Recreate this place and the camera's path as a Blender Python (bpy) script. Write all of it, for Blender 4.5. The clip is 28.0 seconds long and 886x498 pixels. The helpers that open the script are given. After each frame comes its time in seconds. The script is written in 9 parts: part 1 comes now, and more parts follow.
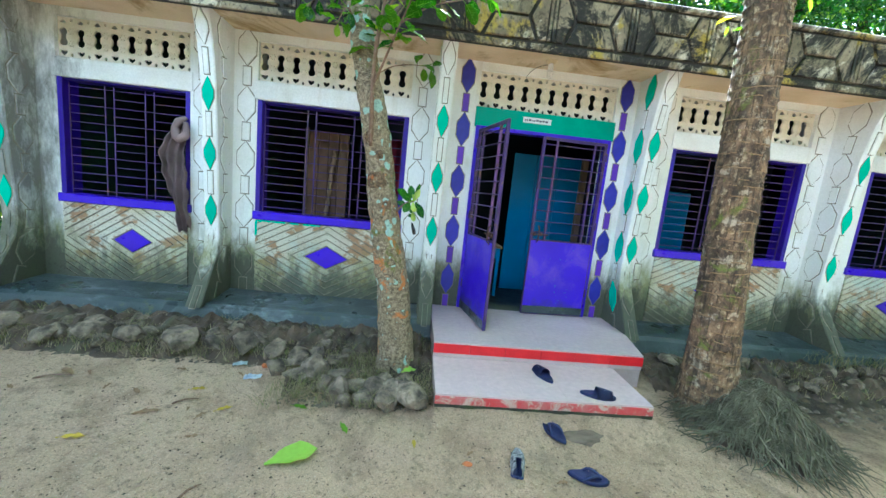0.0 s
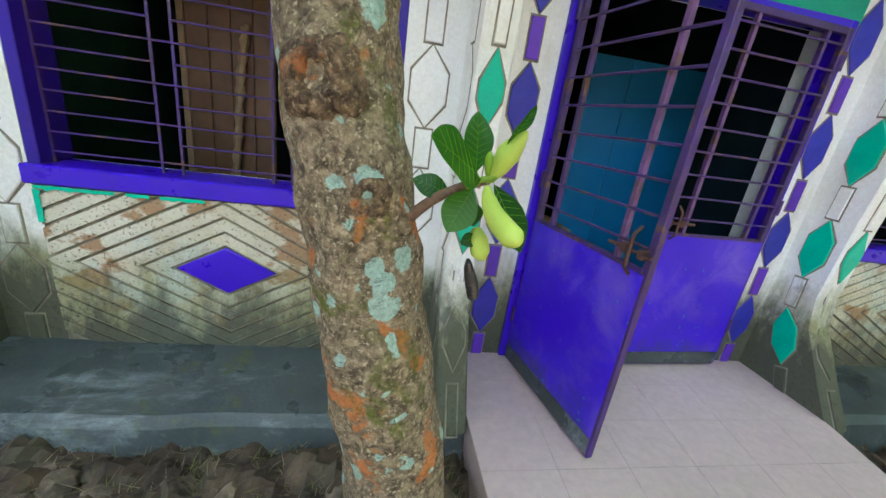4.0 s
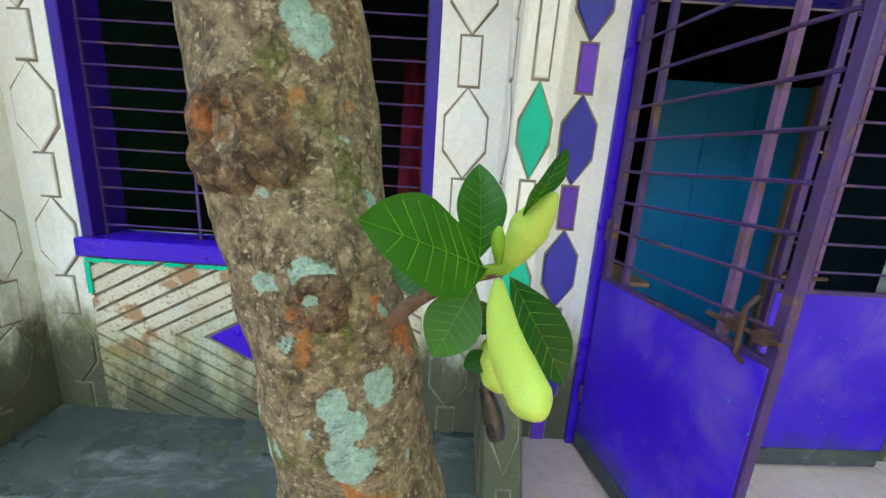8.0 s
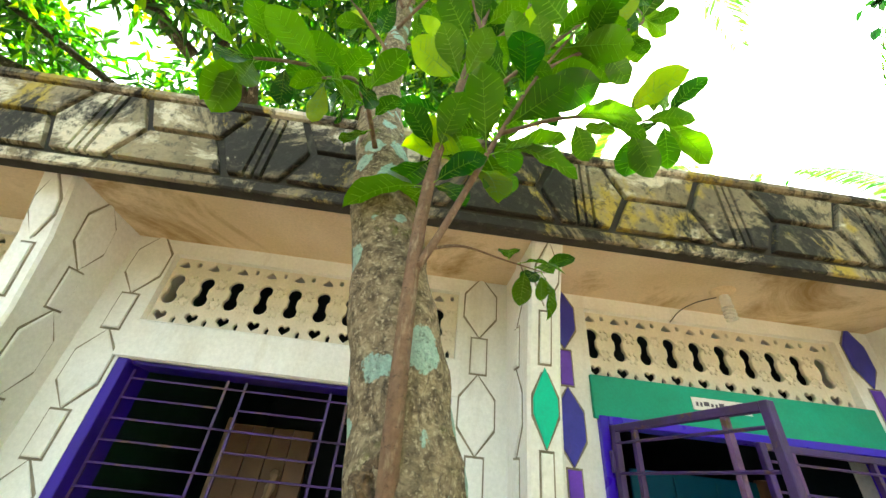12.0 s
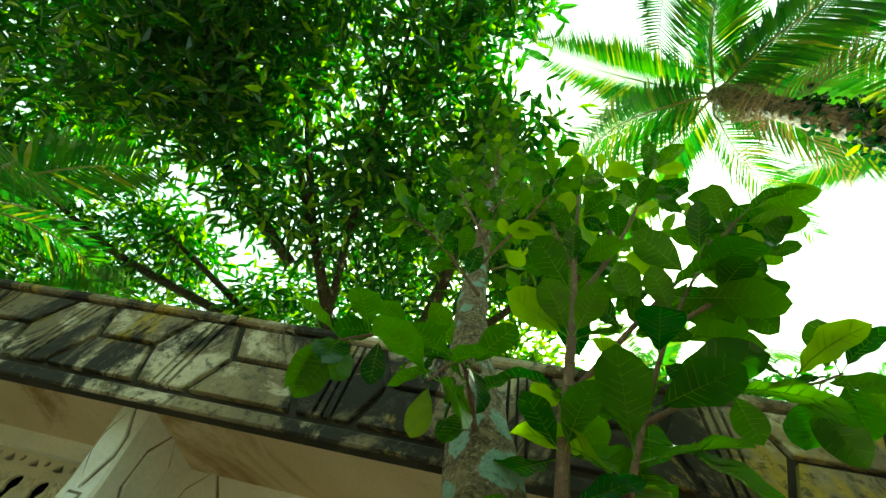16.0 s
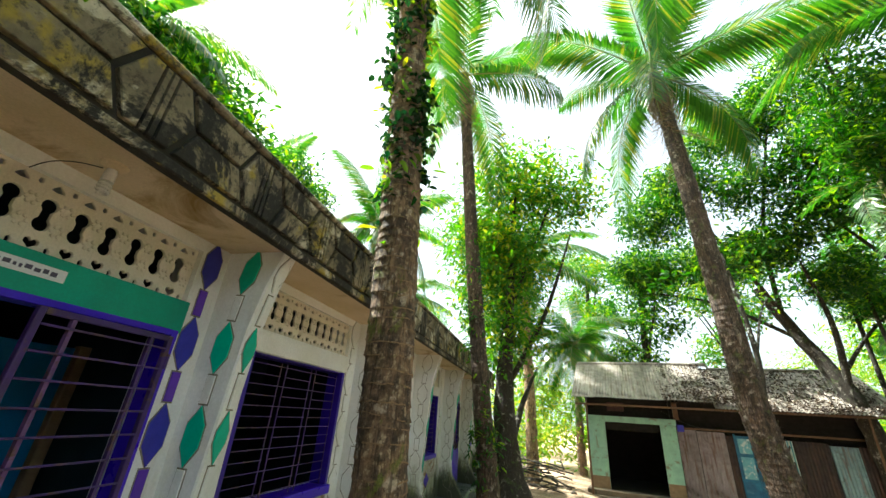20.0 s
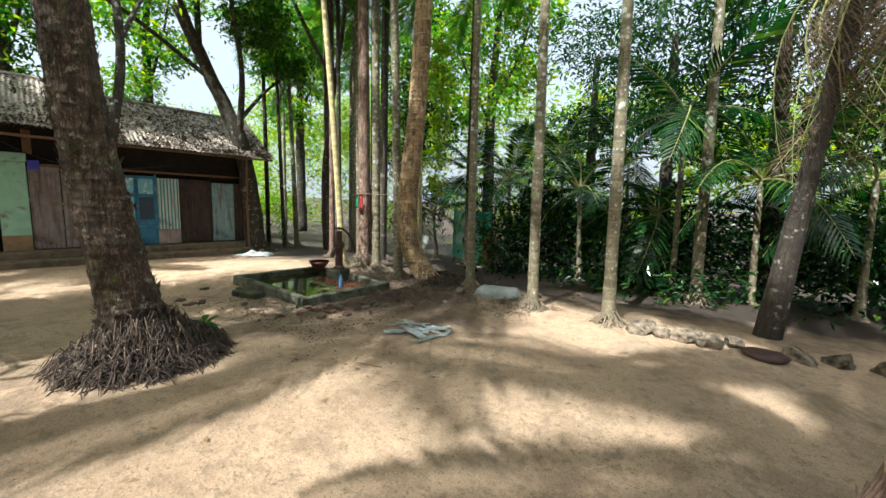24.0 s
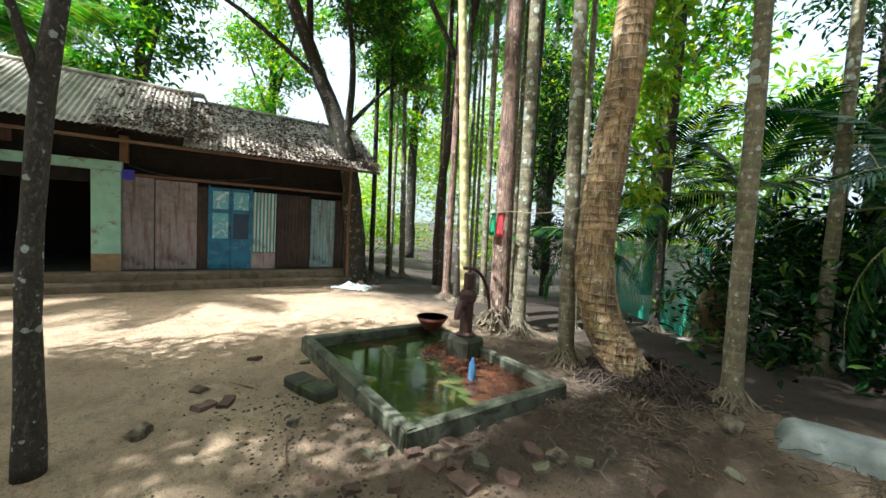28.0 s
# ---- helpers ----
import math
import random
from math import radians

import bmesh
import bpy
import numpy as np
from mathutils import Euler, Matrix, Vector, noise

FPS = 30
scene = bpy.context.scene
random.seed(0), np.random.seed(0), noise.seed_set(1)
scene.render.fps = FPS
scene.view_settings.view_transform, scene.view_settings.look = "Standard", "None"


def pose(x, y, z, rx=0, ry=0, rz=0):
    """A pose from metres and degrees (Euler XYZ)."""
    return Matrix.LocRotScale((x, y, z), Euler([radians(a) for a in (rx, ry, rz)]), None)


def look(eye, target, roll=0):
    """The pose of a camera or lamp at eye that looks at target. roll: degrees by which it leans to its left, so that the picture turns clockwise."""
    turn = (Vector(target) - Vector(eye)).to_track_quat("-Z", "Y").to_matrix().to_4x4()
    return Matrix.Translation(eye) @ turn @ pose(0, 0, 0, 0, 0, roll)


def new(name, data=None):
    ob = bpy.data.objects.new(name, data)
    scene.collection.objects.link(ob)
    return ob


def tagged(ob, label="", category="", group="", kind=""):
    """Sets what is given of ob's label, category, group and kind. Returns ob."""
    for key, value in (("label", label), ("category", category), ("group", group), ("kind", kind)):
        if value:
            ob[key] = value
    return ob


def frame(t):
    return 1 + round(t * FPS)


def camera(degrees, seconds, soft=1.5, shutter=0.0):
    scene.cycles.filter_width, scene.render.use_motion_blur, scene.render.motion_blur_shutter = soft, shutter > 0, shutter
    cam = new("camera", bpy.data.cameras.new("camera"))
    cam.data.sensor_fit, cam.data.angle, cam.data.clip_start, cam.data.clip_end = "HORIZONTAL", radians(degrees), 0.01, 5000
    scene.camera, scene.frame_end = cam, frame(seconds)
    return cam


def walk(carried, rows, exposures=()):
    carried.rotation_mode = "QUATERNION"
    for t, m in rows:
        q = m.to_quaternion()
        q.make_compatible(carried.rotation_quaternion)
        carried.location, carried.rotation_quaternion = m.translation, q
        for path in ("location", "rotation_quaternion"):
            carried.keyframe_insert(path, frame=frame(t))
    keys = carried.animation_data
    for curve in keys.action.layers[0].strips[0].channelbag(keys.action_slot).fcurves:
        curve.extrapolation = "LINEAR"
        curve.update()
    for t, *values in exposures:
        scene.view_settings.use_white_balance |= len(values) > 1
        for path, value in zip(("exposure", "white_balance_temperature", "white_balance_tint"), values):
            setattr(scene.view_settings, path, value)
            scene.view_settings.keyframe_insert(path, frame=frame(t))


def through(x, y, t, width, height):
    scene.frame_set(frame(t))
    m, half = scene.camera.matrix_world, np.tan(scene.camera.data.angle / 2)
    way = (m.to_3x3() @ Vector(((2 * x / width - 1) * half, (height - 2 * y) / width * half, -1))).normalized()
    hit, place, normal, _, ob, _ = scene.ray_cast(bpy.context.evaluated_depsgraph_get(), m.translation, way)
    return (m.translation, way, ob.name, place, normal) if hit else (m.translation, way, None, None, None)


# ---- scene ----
cam = camera(99.6, 28.0)
PATH = [
    (0, (-0.15, -0.095, 1.616), (0.004, 1.877, 1.319), 5.9),
    (0.5, (-0.138, 0.331, 1.583), (-0.087, 2.282, 1.146), 6.2),
    (1, (-0.245, 0.671, 1.514), (-0.356, 2.541, 0.813), 6.3),
    (1.5, (-0.358, 1.007, 1.519), (-0.533, 2.79, 0.629), 5.9),
    (2, (-0.39, 1.37, 1.524), (-0.552, 3.152, 0.63), 6.2),
    (2.5, (-0.381, 1.642, 1.565), (-0.498, 3.463, 0.746), 6.8),
    (3, (-0.405, 1.888, 1.59), (-0.323, 3.76, 0.892), 7.9),
    (3.5, (-0.411, 2.09, 1.626), (-0.032, 3.947, 0.986), 8.6),
    (5.5, (-0.234, 2.57, 1.588), (-0.145, 4.463, 0.949), 4.3),
    (6, (-0.237, 2.575, 1.609), (-0.182, 4.476, 0.989), 4.0),
    (6.5, (-0.221, 2.579, 1.611), (-0.182, 4.489, 1.02), 3.9),
    (7, (-0.23, 2.578, 1.613), (-0.203, 4.498, 1.051), 3.9),
    (7.5, (-0.232, 2.564, 1.628), (-0.224, 4.494, 1.105), 3.8),
    (8, (-0.252, 2.536, 1.647), (-0.271, 4.483, 1.189), 3.6),
    (8.5, (-0.302, 2.5, 1.703), (-0.349, 4.476, 1.4), 3.8),
    (9, (-0.421, 2.482, 1.793), (-0.529, 4.479, 1.829), 4.8),
    (9.5, (-0.513, 2.442, 1.822), (-0.625, 4.415, 2.134), 5.7),
    (10, (-0.547, 2.421, 1.818), (-0.568, 4.385, 2.199), 6.1),
    (10.5, (-0.595, 2.445, 1.824), (-0.605, 4.407, 2.214), 6.7),
    (11, (-0.597, 2.425, 1.87), (-0.643, 4.348, 2.416), 7.4),
    (11.5, (-0.562, 2.337, 1.946), (-0.467, 4.121, 2.845), 7.2),
    (13.5, (-0.544, 2.144, 2.063), (-0.516, 3.655, 3.374), 4.4),
    (14, (-0.585, 2.224, 2.123), (-0.543, 3.513, 3.652), 5.6),
    (14.5, (-0.616, 2.241, 2.189), (-0.554, 3.342, 3.858), 6.5),
    (15, (-0.637, 2.227, 2.252), (-0.564, 3.237, 3.977), 6.8),
    (15.5, (-0.674, 2.214, 2.275), (-0.704, 3.223, 4.002), 11.5),
    (16, (-0.708, 2.221, 2.277), (-1.053, 3.254, 3.954), 21.9),
    (16.5, (-0.697, 2.21, 2.233), (-1.422, 3.185, 3.822), 31.1),
    (17, (-0.706, 2.25, 2.259), (-1.474, 3.238, 3.819), 31.3),
    (17.5, (-0.688, 2.267, 2.259), (-1.089, 3.44, 3.829), 21.7),
    (18, (-0.638, 2.279, 2.24), (-0.469, 3.562, 3.765), 10.6),
    (18.5, (-0.594, 2.213, 2.191), (0.146, 3.394, 3.625), 1.9),
    (19, (-0.45, 2.136, 2.123), (0.72, 3.114, 3.417), 1.1),
    (19.5, (-0.297, 2.0, 2.089), (1.209, 2.747, 3.173), 3.1),
    (20, (-0.059, 1.832, 1.992), (1.706, 2.311, 2.801), 4.1),
    (20.5, (0.246, 1.686, 1.859), (2.179, 1.804, 2.36), 4.9),
    (21, (0.501, 1.47, 1.801), (2.47, 1.26, 2.085), 3.4),
    (21.5, (0.796, 1.159, 1.719), (2.72, 0.627, 1.851), 2.9),
    (22, (1.129, 0.863, 1.639), (2.874, -0.114, 1.622), 3.4),
    (22.5, (1.49, 0.667, 1.603), (2.954, -0.687, 1.443), 2.7),
    (24.5, (2.777, -0.419, 1.553), (3.791, -2.126, 1.306), 1.9),
    (25, (3.16, -0.703, 1.581), (4.283, -2.342, 1.351), 3.9),
    (25.5, (3.499, -0.953, 1.566), (4.631, -2.586, 1.343), 5.2),
    (26, (3.809, -1.219, 1.529), (4.931, -2.859, 1.304), 5.1),
    (26.5, (4.141, -1.504, 1.559), (5.359, -3.077, 1.347), 4.8),
    (27, (4.537, -1.712, 1.518), (5.871, -3.188, 1.314), 3.4),
    (27.5, (4.902, -1.965, 1.458), (6.286, -3.398, 1.279), 2.5),
    (28, (5.251, -2.27, 1.46), (6.7, -3.641, 1.322), 3.4),
]
EXPOSURES = [(0.0, 3.2, 4850, 1), (1.0, 2.7, 6350, 13), (2.0, 2.85, 6050, 17), (3.0, 2.98, 5650, 14), (6.0, 3.35, 5850, 10), (8.0, 3.3, 5850, 8), (9.0, 3.3, 5800, 4), (11.0, 3.4, 6000, 2), (14.0, 2.6, 6650, -20), (15.0, 2.0, 6650, -34), (16.0, 1.9, 6600, -40), (17.0, 2.05, 6600, -36), (18.0, 2.25, 6500, -22), (19.0, 2.05, 6350, -8), (20.0, 1.75, 6000, 0), (21.0, 1.5, 5900, 3), (22.5, 1.3, 5700, 6), (25.0, 1.15, 5950, 4), (26.5, 1.32, 5750, 2), (28.0, 1.5, 5600, 4)]
walk(cam, [(t, look(eye, target, roll)) for t, eye, target, roll in PATH], EXPOSURES)

# ---- sky and sun ----
SUN_AZIMUTH, SUN_HEIGHT = 12.0, 56.0     # degrees from +y towards +x, degrees up
world = bpy.data.worlds.new("sky")
scene.world = world
world.use_nodes = True
_wt = world.node_tree
_sky = _wt.nodes.new("ShaderNodeTexSky")
_sky.sky_type, _sky.sun_disc = "NISHITA", False
_sky.sun_elevation, _sky.sun_rotation = radians(SUN_HEIGHT), radians(SUN_AZIMUTH)
_sky.air_density, _sky.dust_density, _sky.ozone_density = 0.9, 10.0, 0.6
_haze = _wt.nodes.new("ShaderNodeMix")       # thin white haze over the whole sky
_haze.data_type = "RGBA"
_haze.inputs[0].default_value = 0.5
_haze.inputs[7].default_value = (5.2, 5.4, 5.4, 1)
_wt.links.new(_sky.outputs[0], _haze.inputs[6])
_wt.links.new(_haze.outputs[2], _wt.nodes["Background"].inputs[0])
_wt.nodes["Background"].inputs[1].default_value = 0.125
_sl = bpy.data.lights.new("sun", "SUN")
_sl.energy, _sl.angle, _sl.color = 5.0, radians(0.5), (1.0, 0.955, 0.88)
sun = new("sun", _sl)
_a, _h = radians(SUN_AZIMUTH), radians(SUN_HEIGHT)
sun.matrix_world = look((20 * math.sin(_a) * math.cos(_h), 20 * math.cos(_a) * math.cos(_h), 20 * math.sin(_h)), (0, 0, 0))

# ---- materials ----
class Mat:
    """A node material with short names for the nodes that it needs."""

    def __init__(self, name, rough=0.7, metal=0.0, spec=0.5):
        self.m = bpy.data.materials.new(name)
        self.m.use_nodes = True
        self.t = self.m.node_tree
        self.b = self.t.nodes["Principled BSDF"]
        self.b.inputs["Roughness"].default_value = rough
        self.b.inputs["Metallic"].default_value = metal
        self.b.inputs["Specular IOR Level"].default_value = spec
        self.co = self.t.nodes.new("ShaderNodeTexCoord").outputs["Object"]
        self.geo = self.t.nodes.new("ShaderNodeNewGeometry")

    def world(self):
        self.co = self.geo.outputs["Position"]
        return self

    def scaled(self, sx, sy, sz, co=None):
        n = self.t.nodes.new("ShaderNodeMapping")
        n.inputs["Scale"].default_value = (sx, sy, sz)
        self.t.links.new(co or self.co, n.inputs["Vector"])
        return n.outputs[0]

    def noise(self, scale, detail=4, rough=0.55, co=None, dist=0.0):
        n = self.t.nodes.new("ShaderNodeTexNoise")
        n.inputs["Scale"].default_value, n.inputs["Detail"].default_value = scale, detail
        n.inputs["Roughness"].default_value, n.inputs["Distortion"].default_value = rough, dist
        self.t.links.new(co or self.co, n.inputs["Vector"])
        return n.outputs[0]

    def voronoi(self, scale, feature="F1", co=None):
        n = self.t.nodes.new("ShaderNodeTexVoronoi")
        n.feature = feature
        n.inputs["Scale"].default_value = scale
        self.t.links.new(co or self.co, n.inputs["Vector"])
        return n.outputs[0]

    def wave(self, scale, dist=2.0, direction="X", co=None):
        n = self.t.nodes.new("ShaderNodeTexWave")
        n.bands_direction = direction
        n.inputs["Scale"].default_value, n.inputs["Distortion"].default_value = scale, dist
        n.inputs["Detail"].default_value = 3
        self.t.links.new(co or self.co, n.inputs["Vector"])
        return n.outputs["Fac"]

    def step(self, fac, lo, hi, a=0.0, b=1.0):
        n = self.t.nodes.new("ShaderNodeMapRange")
        for i, v in enumerate((lo, hi, a, b)):
            n.inputs[i + 1].default_value = v
        self.t.links.new(fac, n.inputs[0])
        return n.outputs[0]

    def math(self, op, a, b):
        n = self.t.nodes.new("ShaderNodeMath")
        n.operation = op
        for i, v in enumerate((a, b)):
            if isinstance(v, (int, float)):
                n.inputs[i].default_value = v
            else:
                self.t.links.new(v, n.inputs[i])
        return n.outputs[0]

    def mix(self, fac, a, b, blend="MIX"):
        n = self.t.nodes.new("ShaderNodeMix")
        n.data_type, n.blend_type = "RGBA", blend
        for i, v in ((0, fac), (6, a), (7, b)):
            if isinstance(v, (int, float)):
                n.inputs[i].default_value = v
            elif isinstance(v, tuple):
                n.inputs[i].default_value = (*v, 1)
            else:
                self.t.links.new(v, n.inputs[i])
        return n.outputs[2]

    def z(self):
        n = self.t.nodes.new("ShaderNodeSeparateXYZ")
        self.t.links.new(self.geo.outputs["Position"], n.inputs[0])
        return n.outputs[2]

    def rand(self, island=False):
        return self.geo.outputs["Random Per Island"] if island else self.t.nodes.new("ShaderNodeObjectInfo").outputs["Random"]

    def vary(self, col, fac, amount=0.25):
        """Lightens and darkens a colour by a factor of 0 to 1."""
        n = self.t.nodes.new("ShaderNodeHueSaturation")
        n.inputs["Hue"].default_value = 0.5
        self.t.links.new(self.step(fac, 0, 1, 1 - amount, 1 + amount), n.inputs["Value"])
        self.t.links.new(col, n.inputs["Color"])
        return n.outputs[0]

    def bump(self, height, strength=0.3, dist=0.01):
        n = self.t.nodes.new("ShaderNodeBump")
        n.inputs["Strength"].default_value, n.inputs["Distance"].default_value = strength, dist
        self.t.links.new(height, n.inputs["Height"])
        old = self.b.inputs["Normal"]
        if old.is_linked:
            self.t.links.new(old.links[0].from_socket, n.inputs["Normal"])
        self.t.links.new(n.outputs[0], old)
        return self

    def colour(self, col):
        if isinstance(col, tuple):
            self.b.inputs["Base Color"].default_value = (*col, 1)
        else:
            self.t.links.new(col, self.b.inputs["Base Color"])
        return self

    def rough(self, fac):
        self.t.links.new(fac, self.b.inputs["Roughness"])
        return self


def plain(name, a, b, scale=5.0, rough=0.7, metal=0.0, grain=80.0, bump=0.2, dirt=None, dirt_at=(0.58, 0.72), rnd=0.0, spec=0.5, world=False):
    """Two tones by a coarse noise, a grain, and stains with edges of their own."""
    m = Mat(name, rough, metal, spec)
    if world:
        m.world()
    col = m.mix(m.step(m.noise(scale), 0.35, 0.65), a, b)
    col = m.vary(col, m.noise(grain, 5, 0.65), 0.22 + 0.3 * min(bump, 1.0) ** 1.5)
    if dirt:
        col = m.mix(m.step(m.noise(scale * 0.9, 8, 0.7, dist=0.6), *dirt_at), col, dirt)
    if rnd:
        col = m.vary(col, m.rand(), rnd)
    m.colour(col).bump(m.noise(grain, 5), bump, 0.004).bump(m.noise(scale * 2, 3), bump * 0.6, 0.01)
    m.rough(m.step(m.noise(scale * 3), 0.2, 0.8, max(rough - 0.12, 0.05), min(rough + 0.12, 1)))
    return m.m


def plaster(name, a, b, algae=0.55, top=0.75, rusty=False):
    """Old lime-washed plaster: rain streaks, and algae and mould that climb from the wet plinth in ragged tongues."""
    m = Mat(name, 0.82).world()
    col = m.mix(m.step(m.noise(2.2, 6), 0.35, 0.68), a, b)
    streak = m.noise(7.0, 6, 0.6, m.scaled(1.0, 1.0, 0.16))
    col = m.mix(m.step(streak, 0.58, 0.78, 0, 0.4), col, (0.42, 0.36, 0.22))
    if rusty:
        col = m.mix(m.step(m.noise(3.1, 7, 0.65, m.scaled(1, 1, 1.6)), 0.53, 0.58, 0, 0.85), col, (0.33, 0.17, 0.07))
        col = m.mix(m.step(m.noise(2.3, 6, 0.6), 0.56, 0.64, 0, 0.7), col, (0.52, 0.60, 0.55))
        col = m.mix(m.step(m.noise(60, 5, 0.7), 0.57, 0.63, 0, 0.85), col, (0.07, 0.06, 0.04))
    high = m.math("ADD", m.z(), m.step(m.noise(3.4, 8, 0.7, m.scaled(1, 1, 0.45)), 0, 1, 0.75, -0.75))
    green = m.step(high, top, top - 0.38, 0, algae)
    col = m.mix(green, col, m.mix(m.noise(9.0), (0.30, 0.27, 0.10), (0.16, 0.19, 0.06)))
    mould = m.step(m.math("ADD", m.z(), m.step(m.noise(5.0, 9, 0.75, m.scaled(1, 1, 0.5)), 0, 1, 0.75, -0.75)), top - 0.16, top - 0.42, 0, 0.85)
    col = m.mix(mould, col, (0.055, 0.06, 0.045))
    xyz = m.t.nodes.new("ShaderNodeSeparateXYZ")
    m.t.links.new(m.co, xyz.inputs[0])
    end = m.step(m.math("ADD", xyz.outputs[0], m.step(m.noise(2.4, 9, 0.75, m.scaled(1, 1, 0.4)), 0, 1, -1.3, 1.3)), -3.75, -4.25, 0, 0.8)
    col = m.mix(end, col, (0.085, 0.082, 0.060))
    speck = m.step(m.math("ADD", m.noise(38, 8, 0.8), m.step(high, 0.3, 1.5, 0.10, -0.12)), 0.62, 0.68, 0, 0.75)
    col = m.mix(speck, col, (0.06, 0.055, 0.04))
    col = m.vary(col, m.noise(55, 5, 0.7), 0.22)
    m.colour(col).bump(m.noise(70, 5), 0.25, 0.004).bump(m.noise(8, 4), 0.3, 0.012)
    return m.m


def bark(name, a, b, c, scale=14.0, stretch=(1, 1, 0.5), lichen=None, moss=None, rust=None, bump=0.9, rings=0.0, cracks=0.0, ringcol=None, split=0.0):
    m = Mat(name, 0.9)
    co = m.scaled(*stretch)
    n1 = m.noise(scale, 8, 0.65, co, 0.4)
    col = m.mix(m.step(n1, 0.36, 0.62), a, b)
    col = m.mix(m.step(m.noise(scale * 2.7, 5, 0.6, co), 0.54, 0.66), col, c)
    h = n1
    if rings:
        ring = m.wave(rings, 1.1, "Z")
        col = m.mix(m.step(ring, 0.08, 0.0, 0, 0.6), col, ringcol or c)
        m.bump(ring, 0.6, 0.012)
    if cracks:
        warp = m.t.nodes.new("ShaderNodeVectorMath")
        warp.operation = "MULTIPLY_ADD"
        nz = m.t.nodes.new("ShaderNodeTexNoise")
        nz.inputs["Scale"].default_value, nz.inputs["Detail"].default_value = 9.0, 5
        m.t.links.new(m.co, nz.inputs["Vector"])
        m.t.links.new(nz.outputs["Color"], warp.inputs[0])
        warp.inputs[1].default_value = (0.10, 0.10, 0.14)
        m.t.links.new(m.co, warp.inputs[2])
        cr = m.voronoi(cracks, "DISTANCE_TO_EDGE", m.scaled(1, 1, 0.34, warp.outputs[0]))
        cr = m.step(m.math("ADD", cr, m.step(m.noise(22, 6, 0.7), 0.35, 0.65, -0.03, 0.10)), 0.0, 0.07)
        col = m.mix(cr, m.mix(0.55, col, (0.04, 0.026, 0.018)), col)
        m.bump(cr, 0.8, 0.010)
    if split:
        col = m.mix(m.step(m.noise(5.0, 8, 0.7, m.scaled(1, 1, 0.6), 0.5), 0.47, 0.60, 0, 0.8), col, m.mix(0.8, col, (0.03, 0.024, 0.018)))
        col = m.mix(m.step(m.noise(7.0, 7, 0.7), 0.57, 0.63, 0, 0.75), col, m.mix(0.5, c, (0.55, 0.50, 0.42)))
        sp = m.step(m.noise(split, 3, 0.5, m.scaled(1, 1, 0.055), 0.1), 0.40, 0.45)
        col = m.mix(sp, m.mix(0.6, col, (0.035, 0.022, 0.016)), col)
        m.bump(sp, 0.9, 0.010)
    if rust:
        col = m.mix(m.math("MULTIPLY", m.step(m.noise(5.5, 7, 0.65, dist=0.3), 0.575, 0.615), m.step(m.z(), 2.0, 1.6)), col, rust)
    if moss:
        col = m.mix(m.step(m.noise(4.5, 8, 0.7, dist=0.5), 0.57, 0.66), col, moss)
    if lichen:
        near = m.math("ADD", m.voronoi(9.0), m.step(m.noise(30, 5, 0.7), 0.3, 0.7, -0.08, 0.08))
        near = m.math("ADD", near, m.step(m.noise(2.6, 3), 0.46, 0.64, 0.24, -0.05))
        near = m.math("ADD", near, m.step(m.z(), 1.5, 2.0, 0.0, -0.13))
        spot = m.step(near, 0.31, 0.285)
        fleck = m.step(m.math("ADD", m.noise(17, 2, 0.4), m.step(m.noise(60, 5, 0.7), 0, 1, -0.08, 0.08)), 0.70, 0.72)
        col = m.mix(m.math("MAXIMUM", spot, fleck), col, m.vary(m.mix(m.noise(70, 4), lichen, (0.40, 0.47, 0.42)), m.noise(130, 6, 0.8), 0.45))
    col = m.mix(m.step(m.noise(48, 8, 0.8, m.scaled(1, 1, 1.8)), 0.56, 0.62, 0, 0.75), col, m.mix(0.75, col, (0.03, 0.022, 0.016)))
    col = m.vary(col, m.noise(75, 8, 0.75), 0.75)
    m.colour(col).bump(h, bump, 0.02).bump(m.noise(scale * 6, 6, 0.7), bump * 0.7, 0.006)
    return m.m


def leafy(name, a, b, yellow=(0.22, 0.26, 0.03), gloss=0.45, through=0.35, share=0.12, lit=1.6, each=False):
    """Leaves: each island has a tint of its own, and some light comes through the blade."""
    m = Mat(name, gloss)
    r = m.rand(not each)
    col = m.mix(r, a, b)
    col = m.mix(m.step(m.math("FRACT", m.math("MULTIPLY", r, 37.7), 0), 1 - share, 1 - share + 0.02), col, yellow)
    col = m.vary(col, m.noise(25, 3), 0.2)
    m.colour(col)
    tr = m.t.nodes.new("ShaderNodeBsdfTranslucent")
    bright = m.t.nodes.new("ShaderNodeHueSaturation")
    bright.inputs["Value"].default_value, bright.inputs["Saturation"].default_value = lit, 1.15
    m.t.links.new(col, bright.inputs["Color"])
    m.t.links.new(bright.outputs[0], tr.inputs["Color"])
    mixer = m.t.nodes.new("ShaderNodeMixShader")
    mixer.inputs[0].default_value = through
    out = m.t.nodes["Material Output"]
    m.t.links.new(m.b.outputs[0], mixer.inputs[1])
    m.t.links.new(tr.outputs[0], mixer.inputs[2])
    m.t.links.new(mixer.outputs[0], out.inputs["Surface"])
    return m.m


